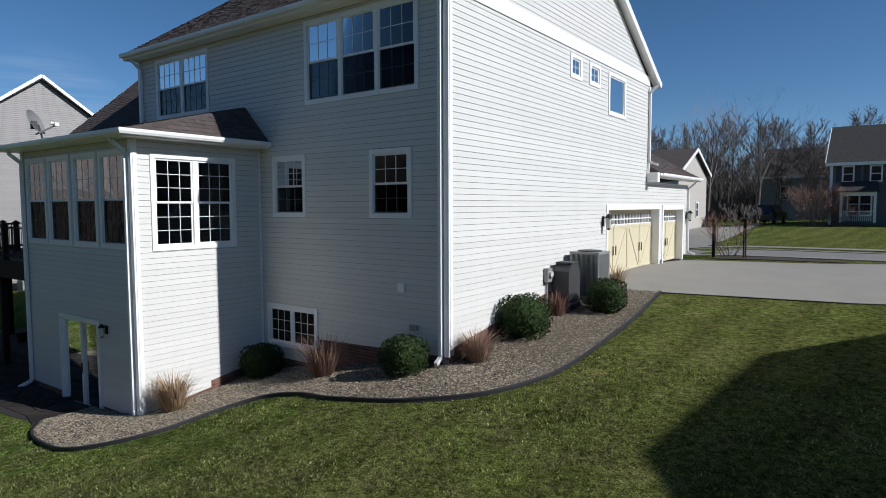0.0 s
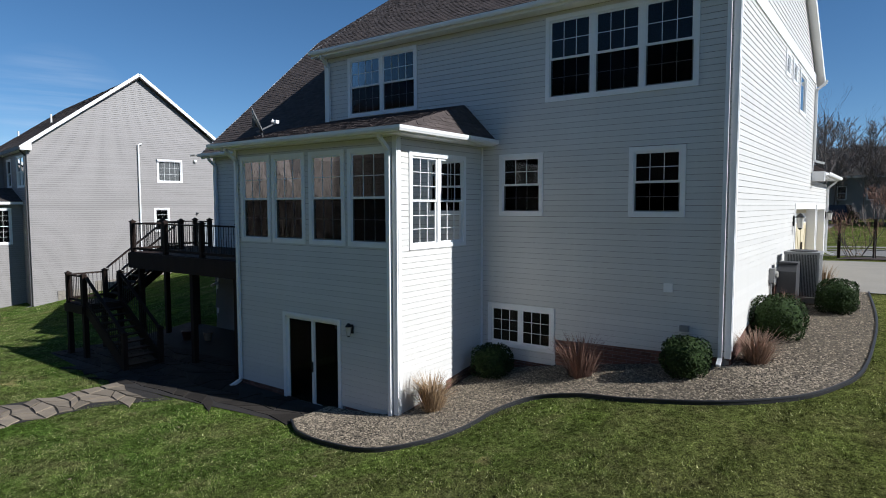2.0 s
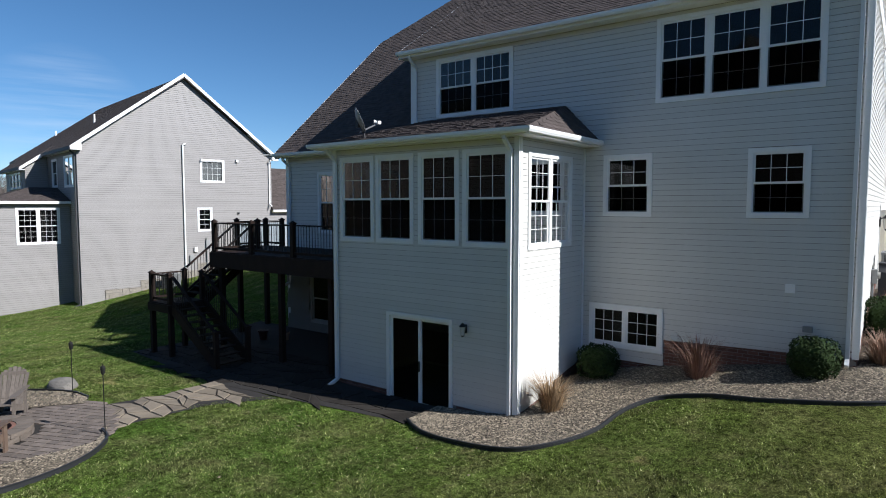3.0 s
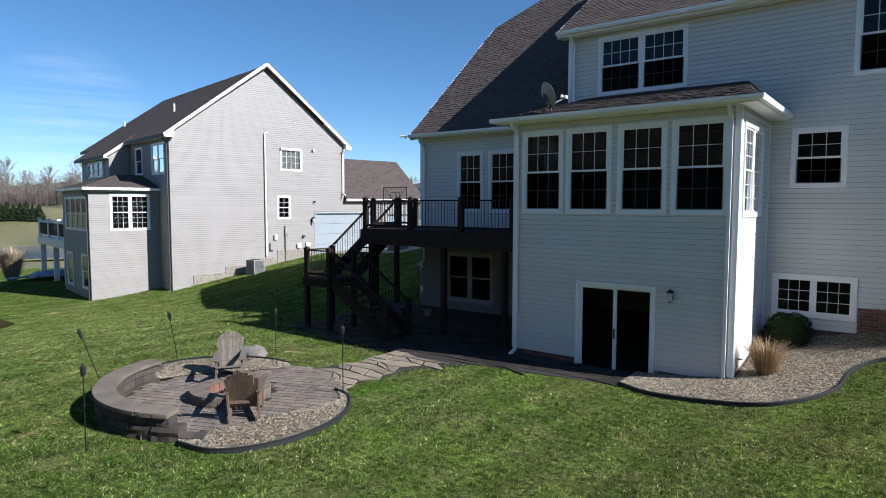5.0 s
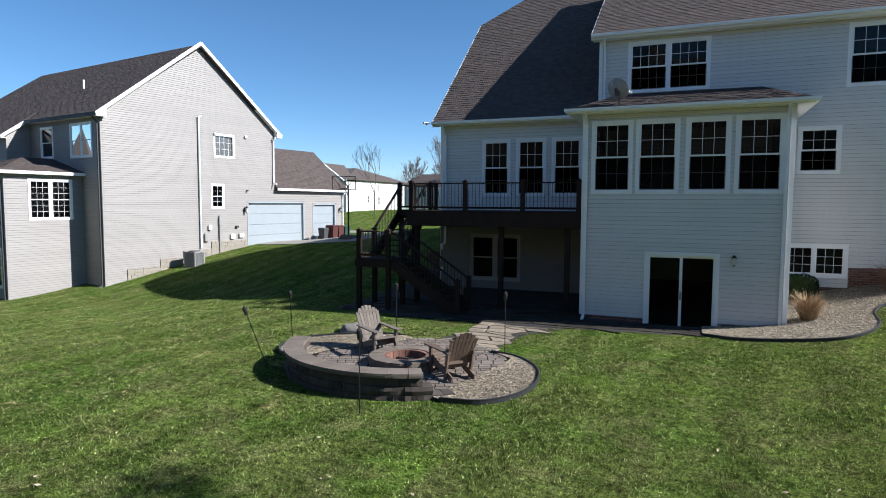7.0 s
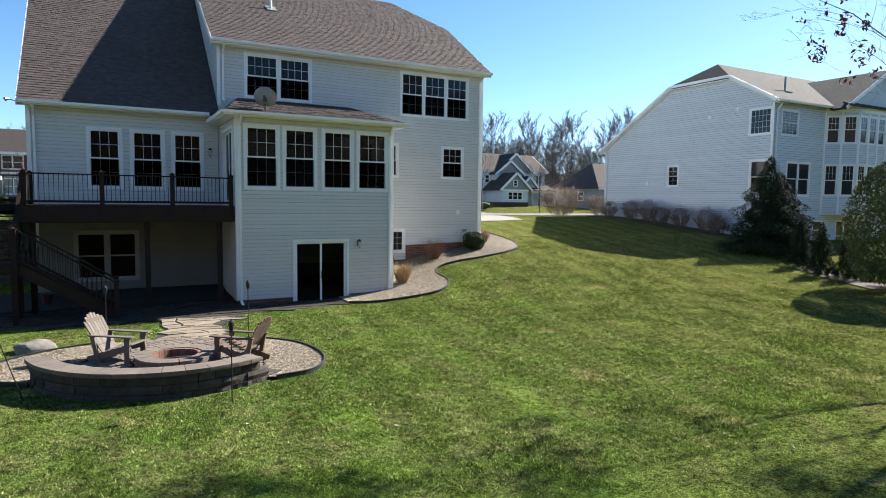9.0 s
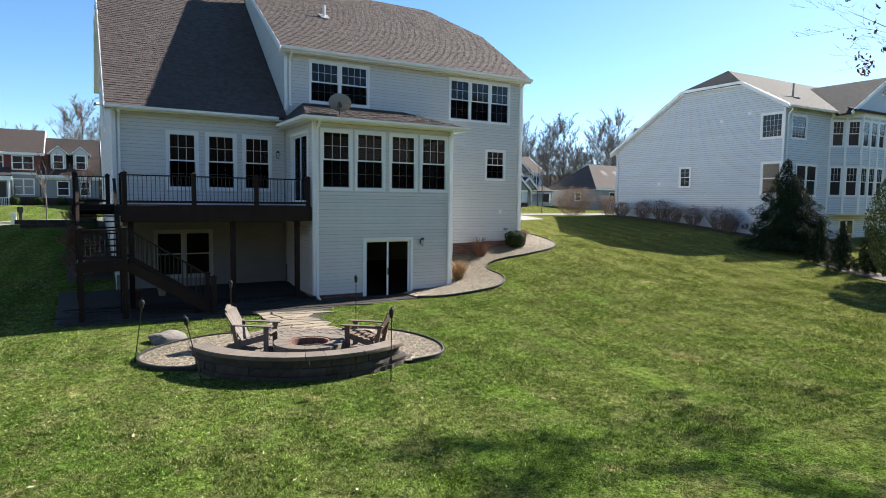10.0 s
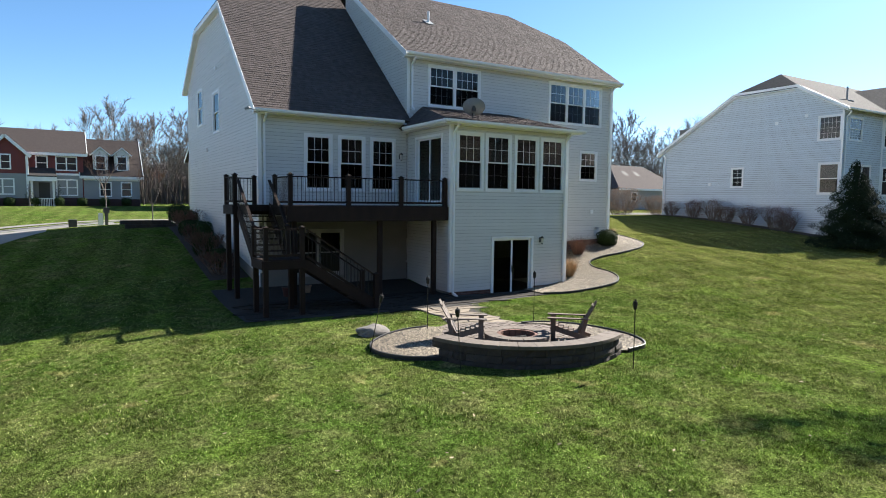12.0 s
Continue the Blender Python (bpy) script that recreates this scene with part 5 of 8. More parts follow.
for x, y in ((-24.2, 7.21), (-21.2, 7.21), (-19.05, 7.21), (-25.6, 8.85), (-25.6, 10.0)):
    part("support_post", Geo().box(x - 0.075, x + 0.075, y - 0.075, y + 0.075, ground_z(x, y) - 0.1, 2.90 if y < 8 else 3.10), DECKWOOD, deck)
for x in (-24.35, -22.40, -20.46, -18.70):
    rail_post(x, 7.06, FLOOR, 4.38)
for x, y in ((-24.35, 8.72), (-25.64, 10.03), (-24.70, 10.03), (-25.64, 8.78)):
    rail_post(x, y, FLOOR, 4.38)
for x0, x1 in ((-24.35, -22.40), (-22.40, -20.46), (-20.46, -18.70)):
    railing((x0, 7.06, FLOOR), (x1, 7.06, FLOOR), top=0.93)
railing((-24.35, 7.06, FLOOR), (-24.35, 8.72, FLOOR), top=0.93)
railing((-25.64, 10.03, FLOOR), (-24.70, 10.03, FLOOR), top=0.93)
railing((-25.64, 8.78, FLOOR), (-25.64, 10.03, FLOOR), top=0.93)
# landing and flights
LAND = 1.88
for k in range(8):
    y = 5.5 + k * 0.152
    part("landing_board", Geo().box(-25.62, -24.42, y, y + 0.146, LAND - 0.03, LAND), DECKWOOD, deck)
for x0, x1, y0, y1 in ((-25.64, -24.40, 5.46, 5.498), (-25.66, -25.622, 5.50, 6.72), (-24.418, -24.38, 5.5, 6.72)):
    part("rim_board", Geo().box(x0, x1, y0, y1, LAND - 0.28, LAND - 0.031), DECKWOOD, deck)
for x, y in ((-25.55, 5.58), (-24.48, 5.58), (-25.55, 6.64), (-24.48, 6.64)):
    part("support_post", Geo().box(x - 0.07, x + 0.07, y - 0.07, y + 0.07, ground_z(x, y) - 0.1, LAND - 0.032), DECKWOOD, deck)
for x, y in ((-25.54, 5.57), (-24.48, 5.57), (-25.58, 6.70), (-24.56, 6.70)):
    rail_post(x, y, LAND, 2.78)
railing((-25.54, 5.57, LAND), (-24.48, 5.57, LAND), top=0.88)
railing((-25.58, 5.57, LAND), (-25.58, 6.70, LAND), top=0.88)
for k in range(8):
    y, z = 8.66 - (k + 1) * 0.242, FLOOR - (k + 1) * 0.171
    part("tread", Geo().box(-25.54, -24.60, y, y + 0.27, z - 0.035, z), DECKWOOD, deck)
for x in (-25.58, -24.56):
    part("stringer", Geo().bar((x, 8.66, FLOOR - 0.22), (x, 6.72, LAND - 0.10), 0.04, 0.28), DECKWOOD, deck)
    railing((x, 8.70, FLOOR - 0.04), (x, 6.72, LAND + 0.04), top=0.92)
for k in range(9):
    x, z = -24.42 + k * 0.25, LAND - (k + 1) * 0.172
    part("tread", Geo().box(x, x + 0.28, 5.62, 6.60, z - 0.035, z), DECKWOOD, deck)
for y in (5.58, 6.64):
    part("stringer", Geo().bar((-24.40, y, LAND - 0.15), (-22.15, y, 0.30), 0.04, 0.28), DECKWOOD, deck)
    railing((-24.40, y, LAND), (-22.12, y, 0.36), top=0.92)
    rail_post(-22.10, y, 0.18, 1.28)

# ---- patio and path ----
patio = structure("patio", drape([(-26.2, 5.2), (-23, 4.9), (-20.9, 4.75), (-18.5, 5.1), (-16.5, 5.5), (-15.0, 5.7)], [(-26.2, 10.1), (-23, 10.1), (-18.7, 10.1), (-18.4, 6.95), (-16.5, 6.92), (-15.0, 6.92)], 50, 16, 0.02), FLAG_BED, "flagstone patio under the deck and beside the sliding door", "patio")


def stones(region, step_x, step_y, seed, name, mat, parent, gap=0.03, thick=0.035, lift=0.03, rough=0.32):
    """Irregular flat stones: a jittered grid of cells whose corners lie inside a region, each cut back by the joint."""
    rng = random.Random(seed)
    x0, x1, y0, y1, inside = region
    nx, nyy = int((x1 - x0) / step_x), int((y1 - y0) / step_y)
    grid = {}
    for i in range(nx + 1):
        for j in range(nyy + 1):
            grid[i, j] = Vector((x0 + (i + rough * (rng.random() - 0.5) * 2 + 0.5 * (j % 2)) * step_x, y0 + (j + rough * (rng.random() - 0.5) * 2) * step_y))
    for i in range(nx):
        for j in range(nyy):
            c = [grid[i, j], grid[i + 1, j], grid[i + 1, j + 1], grid[i, j + 1]]
            mid = sum(c, Vector((0, 0))) / 4
            if not inside(mid.x, mid.y):
                continue
            pts = []
            for k in range(4):
                p, q = c[k], c[(k + 1) % 4]
                a = p + (mid - p).normalized() * gap
                pts.append(a)
                e = p.lerp(q, 0.5) + (mid - p.lerp(q, 0.5)).normalized() * gap * (0.6 + rng.random())
                pts.append(e)
            z = ground_z(mid.x, mid.y) + lift + 0.012 * rng.random()
            g = Geo()
            top = [(mid.x + (p.x - mid.x) * 0.97, mid.y + (p.y - mid.y) * 0.97, z) for p in pts]
            low = [(p.x, p.y, z - thick) for p in pts]
            n = len(pts)
            g.v = low + top
            g.f = [tuple(range(n, 2 * n))] + [(k, (k + 1) % n, n + (k + 1) % n, n + k) for k in range(n)]
            part(name, g, mat, parent)


stones((-26.2, -14.8, 4.7, 8.2, lambda x, y: 4.85 + 0.14 * (x + 21) * (x > -21) - 0.06 * (x + 21) * (x < -21) < y < (6.82 if x > -18.6 else 8.2)), 0.58, 0.47, 3, "flagstone", SHADESLATE, patio, gap=0.02)
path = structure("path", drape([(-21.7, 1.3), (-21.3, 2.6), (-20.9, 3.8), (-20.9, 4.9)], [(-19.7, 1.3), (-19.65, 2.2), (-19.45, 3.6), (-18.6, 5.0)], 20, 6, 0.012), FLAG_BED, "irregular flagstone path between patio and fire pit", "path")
stones((-21.7, -18.4, 1.5, 5.0, lambda x, y: -21.45 + 0.16 * (y - 1.5) < x < -19.75 + max(0, y - 3.4) * 0.5), 0.50, 0.36, 8, "flagstone", FLAG, path, gap=0.026, rough=0.36)

# ---- fire pit terrace ----
PIT = Vector((-21.08, -0.08))
PZ = 0.24
seat = thing("seat_wall", (PIT.x, PIT.y - 2.4, 0.2), "curved grey-brown stone block seat wall with a capped top", "garden wall")
rng = random.Random(12)


def arc_block(r0, r1, a0, a1, z0, z1, rough, centre, seg=3):
    """A curved block with an uneven split face."""
    g = Geo()
    cols = []
    for k in range(seg + 1):
        a = radians(a0 + (a1 - a0) * k / seg)
        j = rough * (rng.random() - 0.3)
        row = []
        for r, z in ((r0, z0), (r1 + j * 0.3, z0), (r1 + j, z0 + (z1 - z0) * 0.5), (r1 + j * 0.2, z1), (r0, z1)):
            row.append((centre.x + r * math.cos(a), centre.y + r * math.sin(a), z))
        cols.append(row)
    m = 5
    for row in cols:
        g.v += row
    for k in range(seg):
        for q in range(m):
            q2 = (q + 1) % m
            g.f.append((k * m + q, k * m + q2, (k + 1) * m + q2, (k + 1) * m + q))
    g.f += [tuple(range(m)), tuple(range(seg * m + m - 1, seg * m - 1, -1))]
    return g


for c in range(3):
    a, end = 192 + 4 * (c % 2) - c, 314 - 6.5 * c
    while a < end - 3:
        w = min(rng.choice((6.5, 9, 11)), end - a)
        part("wall_block", arc_block(2.30, 2.60 - 0.012 * c, a, a + w - 0.25, 0.14 + 0.158 * c, 0.14 + 0.158 * (c + 1) - 0.012, 0.06, PIT, 4), STONE, seat)
        a += w
a = 192
while a < 300:
    w = min(8.6, 301 - a)
    part("cap_block", arc_block(2.24, 2.64, a, a + w - 0.2, 0.614, 0.69, 0.012, PIT), CAP, seat)
    a += w
ring_pit = thing("fire_pit", (-21.05, -0.25, PZ), "round stone block fire pit with red brick lining", "fire pit")
PC = Vector((-21.05, -0.25))
for c in range(2):
    for k in range(14):
        a = k * 360 / 14 + 12 * c
        part("pit_block", arc_block(0.50, 0.80, a, a + 360 / 14 - 1.2, PZ + 0.10 * c, PZ + 0.10 * (c + 1) - 0.005, 0.02, PC), CAP, ring_pit)
for k in range(18):
    a = k * 20
    part("lining_brick", arc_block(0.42, 0.495, a, a + 18.5, PZ, PZ + 0.18, 0.0, PC), BRICK, ring_pit)
part("ash", Geo().tube((PC.x, PC.y, PZ - 0.02), (PC.x, PC.y, PZ + 0.02), 0.42, n=20), ASH, ring_pit)
for k in range(5):
    a = rng.random() * 6.28
    d = Vector((math.cos(a), math.sin(a), 0))
    p = Vector((PC.x, PC.y, PZ + 0.04 + 0.012 * k))
    part("log", Geo().tube(p - d * 0.25, p + d * 0.25, 0.03, 0.025), CHAR, ring_pit)


terrace = structure("terrace", Geo().tube((PIT.x, PIT.y, 0.05), (PIT.x, PIT.y, PZ - 0.030), 2.28, n=56), FLAG_BED, "round paver terrace with the fire pit", "terrace")


def pavers():
    """Square and oblong pavers in courses, laid over the terrace."""
    r = random.Random(4)
    y = -2.4
    c, s = math.cos(radians(24)), math.sin(radians(24))
    row = 0
    while y < 2.2:
        h = 0.175
        x = -2.6 + (row % 2) * 0.1
        while x < 2.4:
            w = r.choice((0.175, 0.26, 0.26))
            mx, my = x + w / 2, y + h / 2
            if 0.80 < math.hypot(mx, my) < 2.22 or (my > 0 and 2.1 < math.hypot(mx, my) < 2.35 and abs(mx) < 0.9):
                wx, wy = PIT.x + mx * c - my * s, PIT.y + mx * s + my * c
                if not (wx > -19.5 + 0.19 * (wy + 1.6) and wy < 1.0) and not (wx < -22.4 and wy > 0.55):
                    z = PZ + 0.004 * r.random()
                    g = Geo()
                    pts = [(x + 0.012, y + 0.012), (x + w - 0.012, y + 0.012), (x + w - 0.012, y + h - 0.012), (x + 0.012, y + h - 0.012)]
                    wp = [(PIT.x + a * c - b * s, PIT.y + a * s + b * c) for a, b in pts]
                    g.hexa([(*p, z - 0.04) for p in wp] + [(*p, z) for p in wp])
                    yield g
            x += w
        y += h
        row += 1


loose = Geo()
for k, g in enumerate(pavers()):
    if k < 300:
        part("paver", g, PAVER, terrace)
    else:
        i = len(loose.v)
        loose.v += g.v
        loose.f += [tuple(q + i for q in f) for f in g.f]
if loose.v:
    tagged(part("pavers", loose, PAVER, terrace), kind="stuff")
LOBE_E = curve([(-19.65, 1.35), (-19.1, 1.2), (-18.6, 0.75), (-18.25, 0.1), (-18.12, -0.8), (-18.3, -1.6), (-18.75, -2.15), (-19.45, -2.3)], 6)
INNER_E = [(-19.75, 1.5), (-19.05, 0.95), (-19.12, 0.4), (-19.3, -0.4), (-19.45, -1.2), (-19.6, -1.75), (-19.75, -2.1)]
LOBE_W = curve([(-22.2, 2.15), (-22.9, 2.1), (-23.7, 1.7), (-24.35, 1.05), (-24.55, 0.3), (-24.25, -0.4), (-23.6, -0.85)], 6)
structure("gravel_lobe_east", drape([tuple(p) for p in LOBE_E], INNER_E, 40, 8, 0.05), GRAVEL, "tan gravel strip beside the fire pit terrace", "gravel bed", smooth=True)
structure("gravel_lobe_west", drape([tuple(p) for p in LOBE_W], [(-21.8, 1.9), (-22.2, 1.4), (-22.5, 0.9), (-22.8, 0.55), (-23.05, 0.2), (-23.25, -0.2), (-23.35, -0.6)], 40, 8, 0.05), GRAVEL, "tan gravel strip beside the fire pit terrace", "gravel bed", smooth=True)
edging(LOBE_E, "garden_edging", "black plastic edging round gravel by the fire pit", 1.1)
edging(LOBE_W, "garden_edging", "black plastic edging round gravel by the fire pit", 1.1)


def adirondack(at, turn, wood):
    """A slatted garden chair that looks along +x before it is turned."""
    c = thing("adirondack_chair", (0, 0, 0), "weathered %s wooden slatted garden chair by the fire pit" % ("brown" if wood is TEAK else "silver-grey"), "chair", group="chairs round the fire pit")
    for y in (-0.27, 0.27):
        part("front_leg", Geo().box(0.30, 0.42, y - 0.02, y + 0.02, 0, 0.55), wood, c)
        part("side_rail", Geo().bar((0.42, y * 0.9, 0.34), (-0.55, y * 0.9, 0.05), 0.03, 0.13), wood, c)
        part("back_leg", Geo().bar((-0.30, y, 0.0), (-0.42, y, 0.56), 0.035, 0.09), wood, c)
        arm = Geo().slab([(0.50, y * 1.05 - 0.05, 0.555), (0.50, y * 1.05 + 0.08, 0.555), (0.42, y * 1.05 + 0.09, 0.555), (-0.50, y * 1.05 + 0.04, 0.555), (-0.50, y * 1.05 - 0.04, 0.555), (0.42, y * 1.05 - 0.07, 0.555)], (0, 0, 0.025))
        part("armrest", arm, wood, c)
    for k in range(6):
        x = 0.40 - k * 0.118
        z = 0.40 - k * 0.036
        part("seat_slat", Geo().bar((x, -0.26, z), (x, 0.26, z), 0.10, 0.02), wood, c)
    for k in range(7):
        s = k - 3
        h = 1.08 - 0.022 * s * s
        a, b = Vector((-0.24, s * 0.068, 0.22)), Vector((-0.24 - 0.42 * h / 1.05, s * 0.088, 0.22 + 0.71 * h))
        g = Geo().bar(a, b, 0.074, 0.02, up=(1, 0, 0.5))
        part("back_slat", g, wood, c)
    for z, x in ((0.34, -0.30), (0.86, -0.56)):
        part("back_brace", Geo().bar((x - 0.02, -0.25, z), (x - 0.02, 0.25, z), 0.03, 0.07), wood, c)
    c.matrix_basis = pose(*at, 0, 0, turn)
    return c


adirondack((-22.10, 0.42, PZ), -36, GREYTEAK)
adirondack((-19.85, -0.72, PZ), 138, TEAK)


def torch(x, y, top, lean=(0, 0)):
    """A garden torch on a thin black stake."""
    z = ground_z(x, y)
    t = thing("garden_torch", (x, y, z), "black metal garden torch on a thin stake in the lawn", "torch", group="torches round the fire pit")
    a, b = Vector((x, y, z - 0.2)), Vector((x + lean[0], y + lean[1], top - 0.2))
    d = (b - a).normalized()
    part("stake", Geo().tube(a, b, 0.010, n=6), BLACKMETAL, t)
    part("canister", Geo().tube(b, b + d * 0.13, 0.038, 0.045, n=12), BLACKMETAL, t)
    part("collar", Geo().tube(b - d * 0.03, b, 0.015, 0.038, n=12), BLACKMETAL, t)
    part("band", Geo().tube(b + d * 0.085, b + d * 0.105, 0.050, n=12), CHAR, t)
    part("wick_cap", Geo().tube(b + d * 0.13, b + d * 0.155, 0.047, 0.030, n=12).tube(b + d * 0.155, b + d * 0.19, 0.013, n=8), CHAR, t)


torch(-20.45, -3.32, 1.66)
torch(-19.30, 1.25, 1.72)
torch(-22.35, 1.88, 1.68)
torch(-24.60, 0.62, 1.58, (0.15, -0.3))
torch(-23.55, -1.60, 1.58, (-0.33, -0.35))


def lump(cx, cy, z, rx, ry, rz, seed, mat, name, label, category, cuts=2, amp=0.25):
    bm = bmesh.new()
    bmesh.ops.create_icosphere(bm, subdivisions=3, radius=1)
    for v in bm.verts:
        n = noise.noise(v.co * 1.3 + Vector((seed, 0, 0))) * amp + noise.noise(v.co * 4 + Vector((0, seed, 0))) * amp * 0.25
        v.co = Vector((v.co.x * rx, v.co.y * ry, max(-0.25, v.co.z) * rz)) * (1 + n)
        v.co += Vector((cx, cy, z))
    me = bpy.data.meshes.new(name)
    bm.to_mesh(me)
    bm.free()
    me.materials.append(mat)
    return tagged(part(name, me, mat), label, category)


lump(-23.75, 2.2, ground_z(-23.75, 2.2) + 0.06, 0.44, 0.32, 0.20, 3, BOULDER, "boulder", "pale grey boulder lying on the lawn", "rock")

# ---- fittings on the main house ----
def wall_lamp(house, plane, u, z, size=1.0):
    """A lantern on a back plate and arm."""
    s = size
    lamp = part("wall_lamp", plane.box(Geo(), u - 0.05 * s, u + 0.05 * s, 0.0, 0.045, z - 0.10 * s, z + 0.12 * s), BLACKMETAL, house, "black lantern wall lamp")
    arm = Geo().bar(plane.at(u, 0.03, z + 0.06 * s), plane.at(u, 0.14 * s, z + 0.16 * s), 0.02, 0.02)
    part("arm", arm, BLACKMETAL, lamp)
    c = plane.at(u, 0.14 * s, z)
    part("glass", Geo().tube((c[0], c[1], z - 0.14 * s), (c[0], c[1], z + 0.08 * s), 0.05 * s, 0.075 * s, n=8), LAMPGLASS, lamp)
    part("cap", Geo().tube((c[0], c[1], z + 0.08 * s), (c[0], c[1], z + 0.17 * s), 0.095 * s, 0.02 * s, n=8), BLACKMETAL, lamp)
    part("foot", Geo().tube((c[0], c[1], z - 0.18 * s), (c[0], c[1], z - 0.14 * s), 0.02 * s, 0.05 * s, n=8), BLACKMETAL, lamp)


wall_lamp(house, sun_back, -14.34, 2.12, 0.9)
wall_lamp(house, back, -18.92, 5.35, 0.9)
wall_lamp(house, side, 18.25, 4.40, 1.4)
wall_lamp(house, side, 27.75, 4.45, 1.3)
part("dryer_vent", back.box(Geo(), -8.12, -7.94, 0.01, 0.10, 2.30, 2.42), UNITGREY, house)
part("outlet_cover", back.box(Geo(), -8.47, -8.29, 0.012, 0.05, 3.08, 3.26), WHITE, house)
part("hose_bib", Geo().tube(sun_side.at(7.35, 0.0, 0.75), sun_side.at(7.35, 0.12, 0.75), 0.02), STEEL, house)
part("vent_cap", west_wall.box(Geo(), 19.2, 19.35, 0.01, 0.08, 5.85, 6.0), WHITE, house)
part("vent_cap", west_wall.box(Geo(), 16.9, 17.05, 0.01, 0.08, 9.3, 9.45), WHITE, house)
flood = part("flood_light", Geo().bar((-24.55, 9.72, 6.62), (-24.92, 9.70, 6.70), 0.025, 0.025), UNITGREY, house)
part("lamp_head", Geo().tube((-24.90, 9.66, 6.72), (-25.0, 9.52, 6.69), 0.030, 0.042, n=10), UNITGREY, flood)
part("lamp_head", Geo().tube((-24.90, 9.74, 6.72), (-25.02, 9.85, 6.69), 0.030, 0.042, n=10), UNITGREY, flood)
part("vent_pipe", Geo().tube((-15.95, 13.15, 11.5), (-15.95, 13.15, 12.25), 0.05, n=12), WHITE, house)
part("pipe_boot", Geo().slab([(-16.15, 12.95, 11.62), (-15.75, 12.95, 11.62), (-15.75, 13.35, 11.89), (-16.15, 13.35, 11.89)], (0, -0.012, 0.02)), UNITGREY, house)


def dish():
    d = thing("satellite_dish", (-17.55, 7.05, 6.5), "grey satellite dish on a mast on the lower roof", "satellite dish")
    part("foot", Geo().box(-17.65, -17.45, 6.95, 7.15, 6.46, 6.54), UNITDARK, d)
    part("mast", Geo().tube((-17.55, 7.05, 6.50), (-17.60, 6.95, 6.98), 0.025, n=8), UNITDARK, d)
    aim = Vector((0.62, 0.70, 0.40)).normalized()
    c = Vector((-17.62, 6.87, 7.02))
    s = Vector((-aim.y, aim.x, 0)).normalized()
    t = aim.cross(s)
    g = Geo()
    n, rings = 28, 6
    for k in range(rings + 1):
        r = k / rings
        for q in range(n):
            w = 2 * math.pi * q / n
            g.v.append(tuple(c + s * math.cos(w) * r * 0.41 + t * math.sin(w) * r * 0.32 + aim * (0.085 * r * r - 0.04)))
    for k in range(rings):
        for q in range(n):
            q2 = (q + 1) % n
            g.f.append((k * n + q, k * n + q2, (k + 1) * n + q2, (k + 1) * n + q))
    part("reflector", g, DISHGREY, d, smooth=True)
    part("rim", Geo().sweep([tuple(c + s * math.cos(w) * 0.41 + t * math.sin(w) * 0.32 + aim * 0.045) for w in (2 * math.pi * q / 28 for q in range(28))], [(-0.006, -0.006), (0.006, -0.006), (0.006, 0.006), (-0.006, 0.006)], closed=True), DISHGREY, d)
    part("bracket", Geo().box(-17.68, -17.56, 6.80, 6.92, 6.86, 7.06), UNITDARK, d)
    low = c - Vector((0, 0, 0.30)) + aim * 0.02
    end = low + aim * 0.52 + Vector((0, 0, 0.04))
    part("feed_arm", Geo().bar(low, end, 0.025, 0.035), DISHGREY, d)
    part("feed_horn", Geo().tube(end + Vector((0, 0, 0.02)), end - aim * 0.12 + Vector((0, 0, 0.09)), 0.03, 0.045, n=10).box(end.x - 0.05, end.x + 0.05, end.y - 0.05, end.y + 0.05, end.z - 0.02, end.z + 0.06), WHITE, d)


dish()


def air_conditioner(x0, y0, z0, w=0.86, h=0.95):
    a = thing("air_conditioner", (x0 + w / 2, y0 + w / 2, z0), "grey outdoor air-conditioning condenser on a pad beside the wall", "air conditioner")
    part("pad", Geo().box(x0 - 0.08, x0 + w + 0.08, y0 - 0.08, y0 + w + 0.08, z0 - 0.12, z0 + 0.03), CONCRETE, a)
    part("coil", Geo().box(x0 + 0.05, x0 + w - 0.05, y0 + 0.05, y0 + w - 0.05, z0 + 0.04, z0 + h - 0.06), UNITDARK, a)
    for u in (x0, x0 + w - 0.06):
        for v in (y0, y0 + w - 0.06):
            part("corner_post", Geo().box(u, u + 0.06, v, v + 0.06, z0 + 0.03, z0 + h), UNITGREY, a)
    for k in range(19):
        q = 0.075 + k * (w - 0.165) / 18
        for face in range(2):
            part("louvre", Geo().box(x0 + q, x0 + q + 0.016, y0 - 0.004, y0 + 0.02, z0 + 0.05, z0 + h - 0.06) if face else Geo().box(x0 + w - 0.02, x0 + w + 0.004, y0 + q, y0 + q + 0.016, z0 + 0.05, z0 + h - 0.06), UNITGREY, a)
    part("top", Geo().box(x0 - 0.01, x0 + w + 0.01, y0 - 0.01, y0 + w + 0.01, z0 + h - 0.06, z0 + h), UNITGREY, a)
    part("fan_grille", Geo().tube((x0 + w / 2, y0 + w / 2, z0 + h), (x0 + w / 2, y0 + w / 2, z0 + h + 0.03), w * 0.40, n=24), UNITDARK, a)


air_conditioner(-7.0, 15.55, 2.46, 0.80, 1.2)
box = thing("generator", (-6.8, 14.9, 2.2), "dark olive-grey generator cabinet by the siding", "generator")
part("base", Geo().box(-7.05, -6.55, 14.55, 15.35, 2.12, 2.40), UNITDARK, box)
